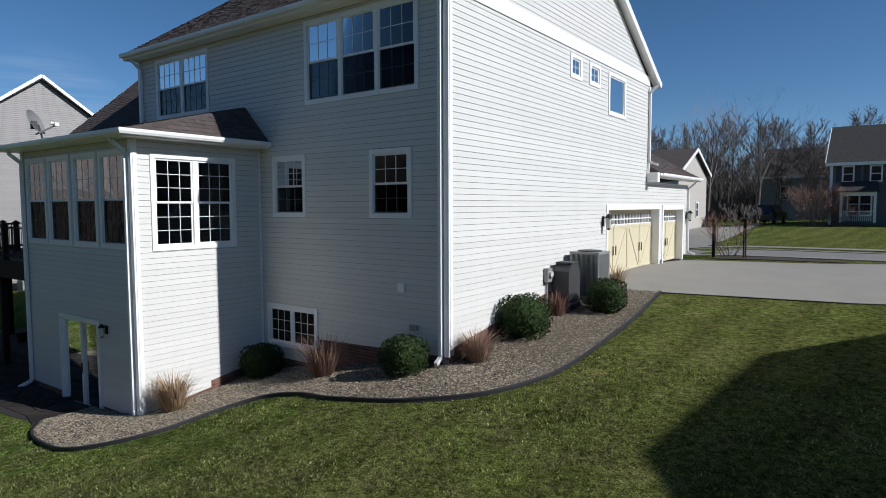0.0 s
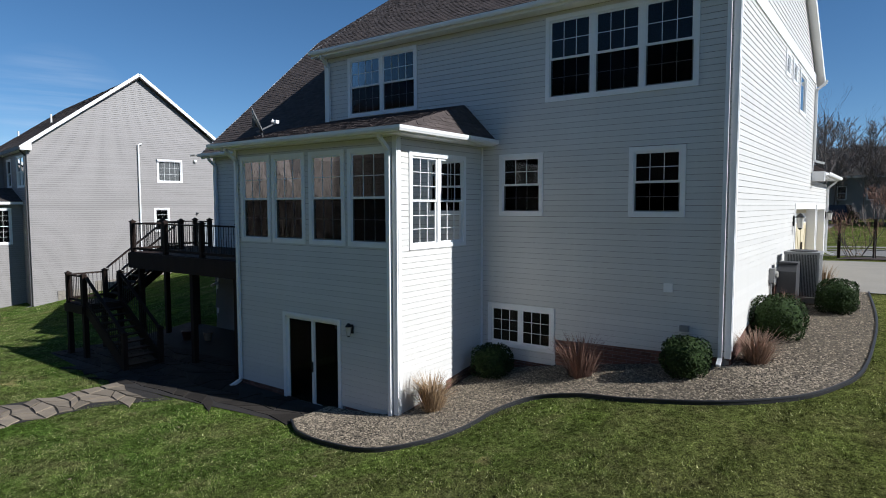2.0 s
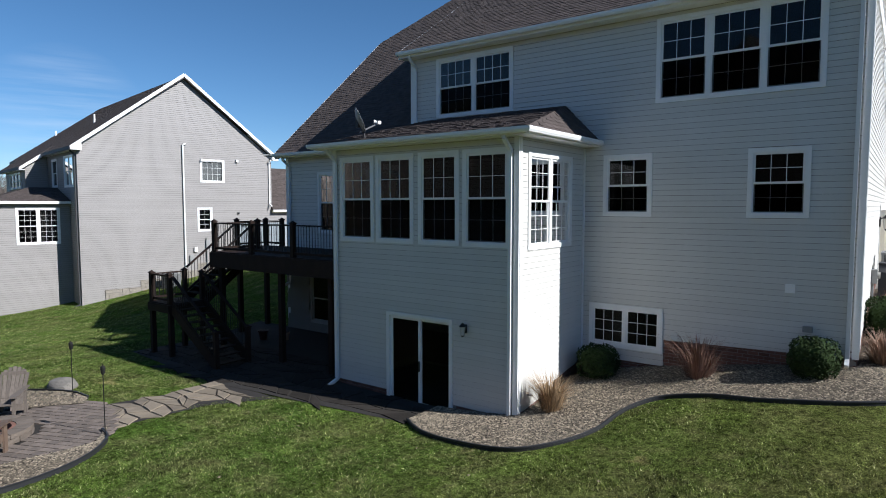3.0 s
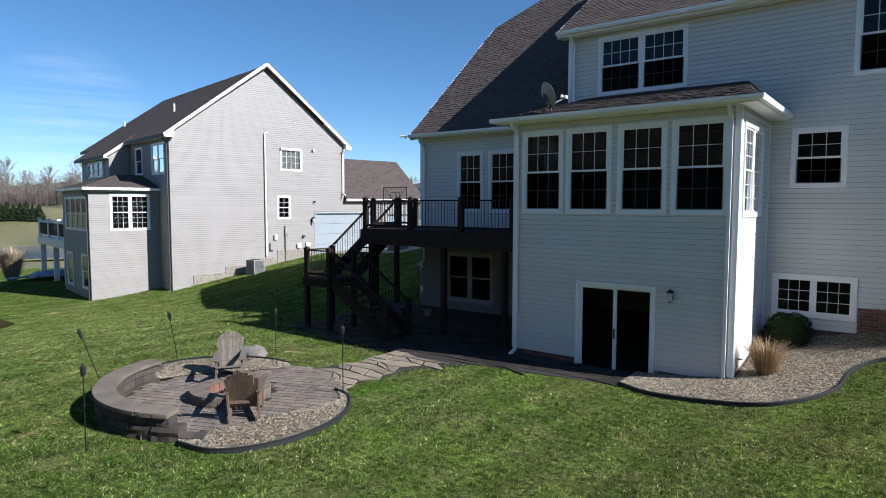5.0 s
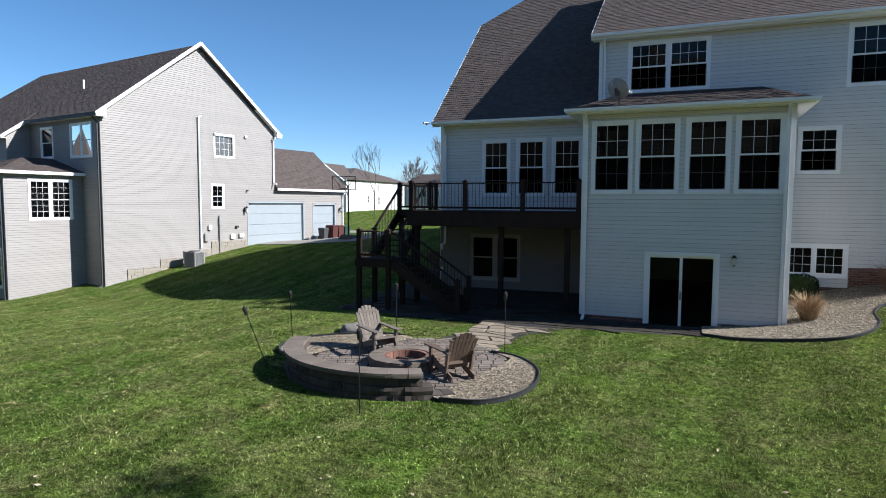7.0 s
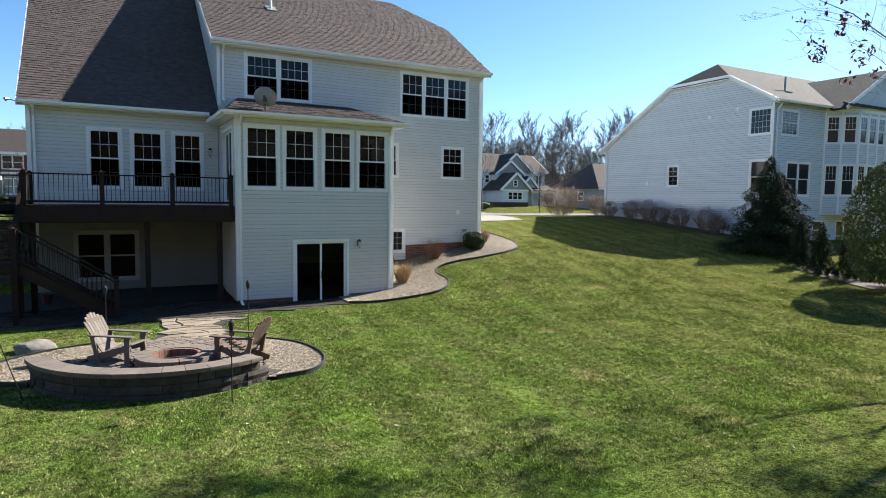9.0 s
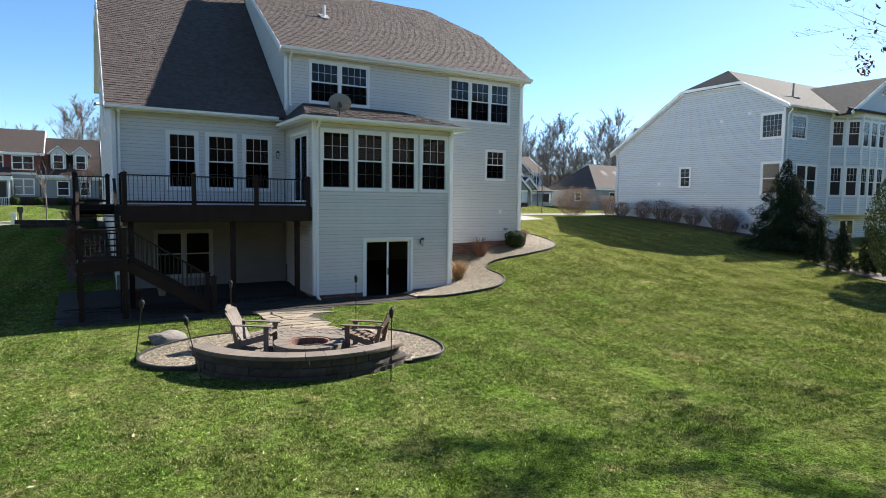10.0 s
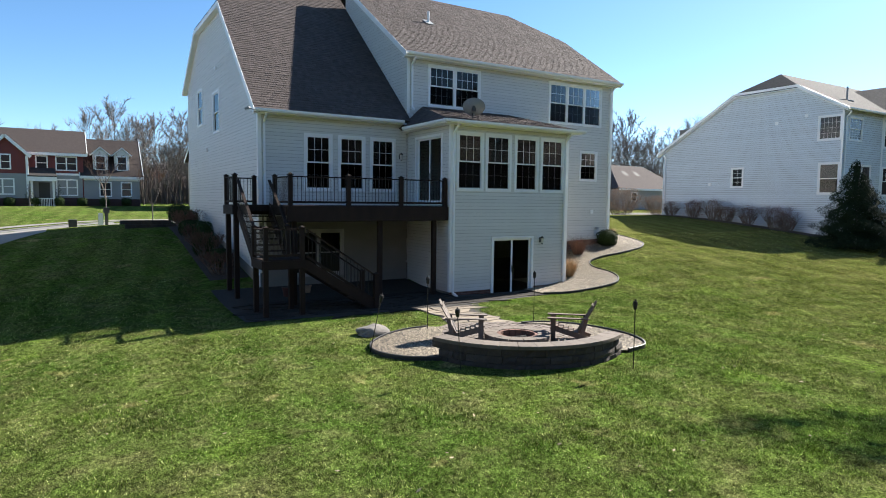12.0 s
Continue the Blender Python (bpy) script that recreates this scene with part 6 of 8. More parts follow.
part("housing", Geo().slab([(-7.02, 14.6, 2.40), (-7.02, 15.3, 2.40), (-7.02, 15.3, 3.22), (-7.02, 15.15, 3.40), (-7.02, 14.75, 3.40), (-7.02, 14.6, 3.22)], (0.42, 0, 0)), UNITDARK, box)
part("lid", Geo().slab([(-7.03, 14.72, 3.402), (-6.58, 14.72, 3.402), (-6.58, 15.18, 3.402), (-7.03, 15.18, 3.402)], (0, 0, 0.04)), UNITDARK, box)
meter = thing("electric_meter", (-7.1, 14.45, 3.1), "grey electric meter box on the siding", "meter")
part("cabinet", side.box(Geo(), 14.3, 14.55, 0.016, 0.14, 2.95, 3.30), UNITGREY, meter)
part("dial", Geo().tube(side.at(14.42, 0.14, 3.15), side.at(14.42, 0.20, 3.15), 0.08, n=16), LAMPGLASS, meter)
part("conduit", Geo().tube(side.at(14.42, 0.05, 2.2), side.at(14.42, 0.05, 2.95), 0.025, n=8), UNITGREY, meter)


# ---- plants ----
def leaves(n, at, size, seed, spread=1.0, slim=0.45):
    """n small leaf quads; at(rng) gives a place and a way out."""
    r = np.random.RandomState(seed)
    rr = random.Random(seed)
    g = Geo()
    for k in range(n):
        p, out = at(rr)
        d = (out + Vector(r.uniform(-1, 1, 3)) * spread).normalized()
        s = d.orthogonal().normalized()
        s.rotate(Euler((0, 0, 0)))
        t = d.cross(s)
        w = rr.random() * 6.28
        s, t = s * math.cos(w) + t * math.sin(w), t * math.cos(w) - s * math.sin(w)
        a = size * (0.6 + 0.8 * rr.random())
        i = len(g.v)
        g.v += [tuple(p - s * a), tuple(p - t * a * slim), tuple(p + s * a), tuple(p + t * a * slim)]
        g.f.append((i, i + 1, i + 2, i + 3))
    return g


def boxwood(x, y, w, h, seed, label="clipped green boxwood shrub in the gravel bed"):
    z = ground_z(x, y)
    t = thing("boxwood_shrub", (x, y, z), label, "shrub", group="boxwood shrubs along the house")
    c = Vector((x, y, z + h * 0.5))

    def at(r):
        d = Vector((r.gauss(0, 1), r.gauss(0, 1), r.gauss(0, 1))).normalized()
        k = 0.86 + 0.14 * r.random() + 0.14 * noise.noise(d * 2.2 + Vector((seed, 0, 0)))
        e = 3.2
        q = (abs(d.x) ** e + abs(d.y) ** e + abs(d.z) ** e) ** (-1 / e)
        return c + Vector((d.x * q * w / 2, d.y * q * w / 2, d.z * q * h / 2)) * k, d
    part("foliage", leaves(3800, at, 0.030, seed, 0.9), LEAF, t)
    core = Geo()
    bm = bmesh.new()
    bmesh.ops.create_icosphere(bm, subdivisions=2, radius=1)
    for v in bm.verts:
        e = 3.2
        d = v.co.normalized()
        q = (abs(d.x) ** e + abs(d.y) ** e + abs(d.z) ** e) ** (-1 / e)
        v.co = c + Vector((d.x * q * w / 2, d.y * q * w / 2, d.z * q * h / 2)) * (0.80 + 0.1 * noise.noise(d * 3))
    me = bpy.data.meshes.new("inner_foliage")
    bm.to_mesh(me)
    bm.free()
    me.materials.append(LEAF)
    part("inner_foliage", me, LEAF, t)
    part("stem", Geo().tube((x, y, z - 0.05), (x, y, z + h * 0.4), 0.035, n=6), BARK, t)


boxwood(-6.65, 12.35, 1.15, 1.0, 1)
boxwood(-5.75, 15.0, 0.92, 0.85, 2)
boxwood(-7.85, 9.55, 0.90, 0.80, 3)
boxwood(-12.3, 9.55, 0.95, 0.80, 4)


def blades(x, y, z, n, h, spread, seed, w=0.006, droop=0.25):
    r = random.Random(seed)
    g = Geo()
    for k in range(n):
        a = r.random() * 6.28
        l = spread * r.random() ** 0.7
        hh = h * (0.55 + 0.5 * r.random())
        b = Vector((x + 0.30 * spread * math.cos(a) * r.random(), y + 0.30 * spread * math.sin(a) * r.random(), z))
        mid = b + Vector((math.cos(a) * l * 0.45, math.sin(a) * l * 0.45, hh * 0.65))
        tip = b + Vector((math.cos(a) * l, math.sin(a) * l, hh * (1 - droop * l / max(spread, 0.01) * r.random())))
        s = Vector((-math.sin(a), math.cos(a), 0)) * w
        i = len(g.v)
        g.v += [tuple(b - s), tuple(b + s), tuple(mid + s), tuple(mid - s), tuple(tip)]
        g.f += [(i, i + 1, i + 2, i + 3), (i + 3, i + 2, i + 4)]
    return g


def grass_clump(x, y, h, spread, seed, mat, n=420, label="clump of dry tan ornamental grass in the gravel", w=0.006, zoff=0.0):
    z = ground_z(x, y) + zoff
    t = thing("ornamental_grass", (x, y, z), label, "grass clump", group="dry grass clumps along the house")
    part("stalks", blades(x, y, z, n, h, spread, seed, w), mat, t)
    part("crown_base", blades(x, y, z, n // 2, h * 0.4, spread * 0.7, seed + 50, w), mat, t)


grass_clump(-12.4, 7.3, 0.90, 0.62, 1, DRYGRASS, n=520)
grass_clump(-9.95, 9.35, 1.0, 0.80, 2, REDTWIG, n=300)
grass_clump(-6.75, 10.55, 0.75, 0.62, 3, DRYTWIG)
grass_clump(-6.7, 14.2, 0.75, 0.45, 4, REDTWIG, n=160)
grass_clump(-6.2, 16.9, 0.95, 0.45, 5, DRYGRASS, n=200)
grass_clump(-80.0, 14.4, 3.6, 1.4, 6, DRYLEAF, n=1100, label="tall dry reed clump near the pond", w=0.03)


def conifer(x, y, h, r, seed, tips=1, mat=None, label="dense dark green conifer beside the house", n=9000, leaf=0.0):
    z = ground_z(x, y)
    t = thing("conifer_tree", (x, y, z), label, "tree")

    def at(rr):
        k = rr.randrange(tips)
        ox = (k - (tips - 1) / 2) * r * 0.7
        f = 1 - math.sqrt(rr.random())
        hh = h * (1 - 0.16 * k)
        a = rr.random() * 6.28
        lobes = 1 + 0.20 * math.sin(f * h * 7 + 3 * noise.noise(Vector((math.cos(a), math.sin(a), seed)))) + 0.22 * math.sin(a * 5 + f * 23 + k) + 0.18 * noise.noise(Vector((math.cos(a) * 2, math.sin(a) * 2, f * 9 + seed)))
        rad = r * (1 - f) ** 0.8 * lobes * (0.55 + 0.45 * rr.random() ** 0.4)
        return Vector((x + ox * (1 - f * 0.4) + math.cos(a) * rad, y + math.sin(a) * rad, z + 0.1 + f * (hh - 0.1))), Vector((math.cos(a), math.sin(a), 0.4))
    part("crown", leaves(n, at, leaf or (0.085 if h > 3 else 0.05), seed, 0.7, 0.4 if leaf else 0.16), mat or CONIFER, t)
    part("trunk", Geo().tube((x, y, z - 0.1), (x, y, z + h * 0.8), 0.09, 0.02, n=6), BARK, t)


conifer(7.6, 5.6, 5.0, 1.9, 11, tips=2, n=42000)
for k, (x, y) in enumerate(((5.35, 2.75), (4.15, 1.1), (4.5, 0.15))):
    conifer(x, y, 2.3, 0.55, 20 + k, label="young narrow evergreen in a row by the lawn", n=9000)


def bare_branches(trunk, twigs, base, direction, length, radius, depth, rr, spread=0.55, up=0.25, ratio=0.72, kids=(2, 3)):
    """Tapered limbs that fork; the last ones go to the twig mesh as thin blades."""
    d = direction.normalized()
    bend = (d + Vector((rr.uniform(-1, 1), rr.uniform(-1, 1), rr.uniform(-0.3, 1))) * 0.12).normalized()
    mid = base + d * length * 0.5
    end = mid + bend * length * 0.5
    if depth > 2:
        trunk.tube(base, mid, radius, radius * 0.85, n=5, cap=False).tube(mid, end, radius * 0.85, radius * 0.66, n=5, cap=False)
    else:
        s = d.orthogonal().normalized() * max(radius, 0.006)
        i = len(twigs.v)
        twigs.v += [tuple(base - s), tuple(base + s), tuple(end + s * 0.4), tuple(end - s * 0.4)]
        twigs.f.append((i, i + 1, i + 2, i + 3))
    if depth <= 0:
        return
    for k in range(rr.randint(*kids)):
        side = Vector((rr.uniform(-1, 1), rr.uniform(-1, 1), rr.uniform(-0.6, 0.8)))
        nd = (bend + side * spread + Vector((0, 0, up))).normalized()
        at = end if k < 2 else base.lerp(end, rr.uniform(0.4, 0.9))
        bare_branches(trunk, twigs, at, nd, length * ratio * rr.uniform(0.8, 1.15), radius * 0.64, depth - 1, rr, spread, up, ratio, kids)


def bare_tree(h, seed, depth=7, label="bare leafless deciduous tree", spread=0.5, trunk_share=0.30, group="", mat=None):
    """A tree at the origin, to be placed with copy_thing or matrix_basis."""
    t = thing("bare_tree", (0, 0, 0), label, "tree", group)
    rr = random.Random(seed)
    g, tw = Geo(), Geo()
    r0 = h * 0.009
    top = Vector((rr.uniform(-0.02, 0.02) * h, rr.uniform(-0.02, 0.02) * h, h * trunk_share))
    g.tube((0, 0, -0.3), top, r0 * 1.25, r0, n=7, cap=False)
    for k in range(3):
        a = rr.random() * 6.28
        d = Vector((math.cos(a) * 0.5, math.sin(a) * 0.5, 1))
        bare_branches(g, tw, top, d if k else Vector((0.05, 0.02, 1)), h * 0.24, r0 * (0.8 if k == 0 else 0.6), depth - 1, rr, spread)
    part("trunk", g, BARK, t)
    tagged(part("fine_branching", tw, mat or TWIG, t), kind="stuff")
    return t


def wood_tree(h, seed, first=0.32, lean=0.5, n=26, kind_label="tall bare leafless woodland tree"):
    """A tall slim bare tree: a leader that forks, steep rising limbs, and a haze of fine upward twigs."""
    t = thing("bare_tree", (0, 0, 0), kind_label, "tree", "bare trees of the woods")
    q = random.Random(seed)
    g, tw = Geo(), Geo()
    r0 = h * 0.0068

    def twig(a, b, w):
        s = (b - a).orthogonal().normalized()
        w0 = q.random() * 6.28
        s = (s * math.cos(w0) + (b - a).normalized().cross(s) * math.sin(w0)) * w
        i = len(tw.v)
        tw.v += [tuple(a - s), tuple(a + s), tuple(b)]
        tw.f.append((i, i + 1, i + 2))
    lead = [Vector((0, 0, -0.4))]
    for k in range(1, 9):
        lead.append(lead[-1] * 1.0 + Vector((q.uniform(-0.011, 0.011) * h, q.uniform(-0.011, 0.011) * h, 0)))
        lead[-1].z = h * 0.86 * k / 8
    for k in range(8):
        g.tube(lead[k], lead[k + 1], r0 * (1.15 - 0.13 * k), r0 * (1.15 - 0.13 * (k + 1)), n=6, cap=False)
    for k in range(n):
        f = first + (0.97 - first) * (k + q.random()) / n
        i = min(int(f * 8), 7)
        base = lead[i].lerp(lead[i + 1], f * 8 - i)
        a = k * 2.4 + q.random()
        crown = math.sin(math.pi * min(1.0, (f - first) / (1.02 - first)) ** 0.75)
        l = h * (0.12 + 0.24 * crown) * q.uniform(0.75, 1.15)
        d = Vector((math.cos(a) * lean, math.sin(a) * lean, q.uniform(0.65, 1.05))).normalized()
        pts = [base]
        for j in range(3):
            d = (d + Vector((q.uniform(-1, 1), q.uniform(-1, 1), q.uniform(0.0, 0.9))) * 0.17).normalized()
            pts.append(pts[-1] + d * l / 3)
            g.tube(pts[-2], pts[-1], r0 * 0.19 * (1 - j * 0.3), r0 * 0.19 * (0.7 - j * 0.3), n=4, cap=False)
        for j in range(12):
            u = q.uniform(0.25, 1.0) * 3
            e = min(int(u), 2)
            o = pts[e].lerp(pts[e + 1], u - e)
            dd = (d + Vector((q.uniform(-1, 1), q.uniform(-1, 1), q.uniform(-0.2, 0.7))) * 0.75).normalized()
            m = h * q.uniform(0.04, 0.085)
            tip = o + dd * m
            twig(o, tip, 0.040)
            for w in range(9):
                oo = o.lerp(tip, q.uniform(0.2, 1.0))
                d3 = (dd + Vector((q.uniform(-1, 1), q.uniform(-1, 1), q.uniform(-0.3, 0.7))) * 0.85).normalized()
                twig(oo, oo + d3 * m * q.uniform(0.35, 0.8), 0.032)
    part("trunk", g, WOODBARK, t)
    tagged(part("fine_branching", tw, TWIG, t), kind="stuff")
    return t


woods = [wood_tree(15 + 1.6 * k, 40 + k, first=0.24 + 0.09 * (k % 3), lean=0.50 + 0.15 * (k % 3)) for k in range(5)]
WOOD_SPOTS = []
rr = random.Random(77)


def belt(x0, y0, x1, y1, depth, count, lo=0.75, hi=1.2):
    d = Vector((x1 - x0, y1 - y0))
    nrm = Vector((-d.y, d.x)).normalized()
    for k in range(count):
        p = Vector((x0, y0)) + d * ((k + rr.random()) / count) + nrm * depth * rr.uniform(-0.5, 0.5)
        WOOD_SPOTS.append((p.x, p.y, rr.uniform(lo, hi)))


belt(-75, 120, 55, 106, 18, 74, 0.6, 0.92)
belt(44, 110, 106, 40, 20, 104, 0.85, 1.15)
belt(-26, 80, 30, 86, 14, 62, 0.62, 0.9)
belt(26, 92, 70, 70, 10, 16, 0.5, 0.8)
belt(-252, -30, -226, 130, 34, 74, 0.6, 1.05)
belt(-215, 120, -80, 175, 40, 16, 0.7, 1.0)
belt(-60, -42, 30, -40, 12, 8, 0.9, 1.2)
belt(-125, -32, -62, -48, 14, 22, 0.95, 1.25)
for k, (x, y, sc) in enumerate(WOOD_SPOTS):
    m = pose(x, y, ground_z(x, y), 0, 0, rr.uniform(0, 360)) @ Matrix.Diagonal((sc, sc, sc, 1))
    if k < 5:
        woods[k].matrix_basis = m
    else:
        c = copy_thing(woods[k % 5], m)

# far wooded hills
def far_ridge(pts, height, seed, name="backdrop", width=14.0, count=9000, bank=0.34):
    """A low dark bank of undergrowth, with a fringe of thin bare stems and boughs standing in and above it."""
    g = Geo()
    line = curve(pts, 24)
    q = random.Random(seed)
    tops = [height * (0.80 + 0.35 * noise.noise(Vector((k * 0.07, seed, 0))) + 0.22 * noise.noise(Vector((k * 0.6, seed, 3)))) for k in range(len(line))]
    for k, p in enumerate(line):
        z = ground_z(p.x, p.y)
        out = Vector((p.x + 18, p.y + 4)).normalized() * 6
        g.v += [(p.x, p.y, z - 1), (p.x, p.y, z + tops[k] * bank), (p.x + out.x, p.y + out.y, z + tops[k] * bank * 1.7)]
    for k in range(len(line) - 1):
        g.f += [(k * 3, k * 3 + 3, k * 3 + 4, k * 3 + 1), (k * 3 + 1, k * 3 + 4, k * 3 + 5, k * 3 + 2)]
    for n in range(count):
        u = q.random() * (len(line) - 1.001)
        k = int(u)
        p = line[k].lerp(line[k + 1], u - k)
        x, y = p.x + q.uniform(-0.5, 0.5) * width, p.y + q.uniform(-0.5, 0.5) * width
        z = ground_z(x, y)
        top = tops[k] * (0.50 + 0.40 * q.random()) * (0.8 + 0.5 * noise.noise(Vector((x * 0.16, y * 0.16, seed))))
        stem = n % 12 == 0
        lo = 0 if stem else top * q.uniform(0.05, 1.0)
        hi = top * 0.8 if stem else lo + q.uniform(0.5, 1.9)
        w = 0.06 if stem else 0.03
        a = q.random() * 3.14
        s = Vector((math.cos(a), math.sin(a), 0)) * w
        l = Vector((q.uniform(-1, 1), q.uniform(-1, 1), 0)) * (hi - lo) * (0.05 if stem else 0.7)
        i = len(g.v)
        g.v += [(x - s.x, y - s.y, z + lo), (x + s.x, y + s.y, z + lo), (x + l.x, y + l.y, z + hi)]
        g.f.append((i, i + 1, i + 2))
    tagged(part(name, g, FOREST), "distant grey-brown bare woodland", "woodland", kind="structure")


far_ridge([(-330, -80), (-290, 60), (-235, 170), (-150, 215), (-80, 160), (0, 146), (55, 134), (100, 96), (140, 30), (150, -20)], 20, 1, count=150000, bank=0.28)
far_ridge([(-60, 116), (-22, 102), (20, 104), (48, 110), (80, 92), (112, 50)], 15, 4, "backdrop_wood", width=18, count=150000, bank=0.34)
far_ridge([(-268, -70), (-258, 40), (-246, 110), (-205, 190)], 16, 6, "backdrop_shore", width=24, count=100000, bank=0.3)
far_ridge([(-420, 120), (-330, 300), (-150, 380), (0, 330), (120, 260)], 22, 2, "backdrop_hill", width=40, count=60000, bank=0.2)
far_ridge([(-150, -8), (-92, -16), (-58, -36), (0, -44), (60, -50), (120, -30), (150, -20)], 26, 3, "backdrop_back", count=40000, bank=0.5)

# street and garden trees
for x, y, h, seed, mt in ((-27.8, 41.5, 5.0, 61, REDTWIG), (-25.5, 33, 3.8, 62, REDTWIG), (-5.5, 31.6, 2.6, 63, None), (0.2, 40.5, 4.6, 65, None), (16, 47, 6.5, 66, None),
                           (-49, 50, 8, 67, REDTWIG), (31, 56, 7.5, 68, REDTWIG), (-14, 62, 12, 69, None), (-11, 70, 13, 70, None), (22, 44, 5.5, 71, None)):
    t = bare_tree(h, seed, depth=6, label="small bare street tree in the front lawn", spread=0.6, mat=mt)
    t.matrix_basis = pose(x, y, ground_z(x, y), 0, 0, seed * 37)

# the tree whose branches hang over the lawn, with a few russet leaves left
oak = thing("oak_tree", (-1.8, -8.2, ground_z(-1.8, -8.2)), "mostly bare oak with a few russet leaves at the lawn edge", "tree")
rr = random.Random(5)
g, tw = Geo(), Geo()
root = Vector((-1.8, -8.2, ground_z(-1.8, -8.2) - 0.3))
fork = Vector((-1.9, -8.0, 4.6))
g.tube(root, fork, 0.24, 0.17, n=9, cap=False)
LEAF_AT = []
for k, (tip, rad) in enumerate((((-6.4, -4.3, 9.2), 0.09), ((-5.6, -5.6, 10.4), 0.08), ((-4.2, -9.6, 11.0), 0.09), ((-1.6, -7.4, 12.5), 0.11), ((-6.0, -8.6, 10.0), 0.08), ((0.6, -10.2, 10.8), 0.09), ((-3.4, -5.0, 11.2), 0.08), ((-5.4, -4.4, 7.9), 0.06))):
    tip = Vector(tip)
    a = fork
    for s in range(5):
        b = fork.lerp(tip, (s + 1) / 5) + Vector((rr.uniform(-0.4, 0.4), rr.uniform(-0.4, 0.4), 0.35 * math.sin(3.14 * (s + 1) / 5)))
        ra, rb = rad * 0.5 * (1 - s / 5.5), rad * 0.5 * (1 - (s + 1) / 5.5)
        g.tube(a, b, ra, rb, n=6, cap=False)
        for q in range(3 if s else 0):
            d = (b - a).normalized() + Vector((rr.uniform(-1, 1), rr.uniform(-1, 1), rr.uniform(-0.4, 0.7))) * 0.9
            bare_branches(g, tw, a.lerp(b, rr.random()), d, 0.75, rb * 0.5, 4, rr, 0.7, 0.05, 0.72, (2, 2))
        a = b
    if k in (0, 1, 7, 6):
        for q in range(9):
            LEAF_AT.append(fork.lerp(tip, 0.80 + 0.22 * rr.random()) + Vector((rr.gauss(0, 0.35), rr.gauss(0, 0.35), rr.gauss(0, 0.25))))
limb = [fork, Vector((-2.4, -7.6, 8.6)), Vector((-2.5, -7.0, 11.0)), Vector((-3.1, -5.7, 11.3)), Vector((-4.1, -4.5, 11.2)), Vector((-5.4, -3.6, 11.1))]
for k in range(5):
    g.tube(limb[k], limb[k + 1], 0.07 - 0.012 * k, 0.058 - 0.012 * k, n=6, cap=False)
    if k > 0:
        for q in range(4):
            d = (limb[k + 1] - limb[k]).normalized() + Vector((rr.uniform(-1, 1), rr.uniform(-1, 1), rr.uniform(-0.2, 0.6))) * 0.9
            bare_branches(g, tw, limb[k].lerp(limb[k + 1], rr.random()), d, 0.8, 0.025, 4, rr, 0.7, 0.05, 0.72, (2, 2))
SHADE_AT = [limb[4].lerp(limb[5], 0.25 * k) + Vector((rr.gauss(0, 0.5), rr.gauss(0, 0.5), rr.uniform(0.0, 0.5))) for k in range(5)] + [Vector((1.4 + rr.gauss(0, 0.9), -6.6 + rr.gauss(0, 0.9), 11.4)) for k in range(4)] + [limb[2] + Vector((rr.gauss(0, 0.6), rr.gauss(0, 0.6), 0.4)) for k in range(2)]
part("trunk", g, BARK, oak)
part("fine_branching", tw, BARK, oak)
part("leaf_cluster", leaves(1900, lambda r: (r.choice(SHADE_AT) + Vector((r.gauss(0, 0.30), r.gauss(0, 0.30), r.gauss(0, 0.16))), Vector((0, 0, -1))), 0.075, 10, 1.5), OAKLEAF, oak)
part("leaf_cluster", leaves(620, lambda r: (r.choice(LEAF_AT) + Vector((r.gauss(0, 0.10), r.gauss(0, 0.10), r.gauss(0, 0.09))), Vector((0, 0, -1))), 0.07, 9, 1.5), OAKLEAF, oak)


def leafy_tree(x, y, h, r, seed, mat, label, n=9000, size=0.07):
    z = ground_z(x, y)
    t = thing("leafy_tree", (x, y, z), label, "tree")
    rr2 = random.Random(seed)
    g, tw = Geo(), Geo()
    for k in range(5):
        a = k * 1.26 + rr2.random()
        bare_branches(g, tw, Vector((x, y, z - 0.1)), Vector((math.cos(a) * 0.3, math.sin(a) * 0.3, 1)), h * 0.27, 0.05, 5, rr2, 0.5)
    part("trunk", g, BARK, t)
    part("fine_branching", tw, BARK, t)

    def spot(q):
        """A place in an egg-shaped crown, fuller in lobes, open between them."""
        while True:
            a, f = q.random() * 6.28, q.random()
            rad = r * math.sqrt(max(0.05, 1 - (2 * f - 0.8) ** 2 * 0.8)) * (0.35 + 0.65 * math.sqrt(q.random()))
            p = Vector((x + math.cos(a) * rad, y + math.sin(a) * rad, z + 0.35 + f * (h - 0.3)))
            if noise.noise(p * 0.9) + 0.35 * noise.noise(p * 2.7) > -0.12:
                return p, Vector((math.cos(a), math.sin(a), -0.5))
    part("crown", leaves(n, spot, size, seed, 1.0, 0.42), mat, t)


leafy_tree(3.7, -2.7, 5.4, 2.5, 31, WILLOW, "pale green leafy small tree by the lawn edge", n=42000, size=0.062)


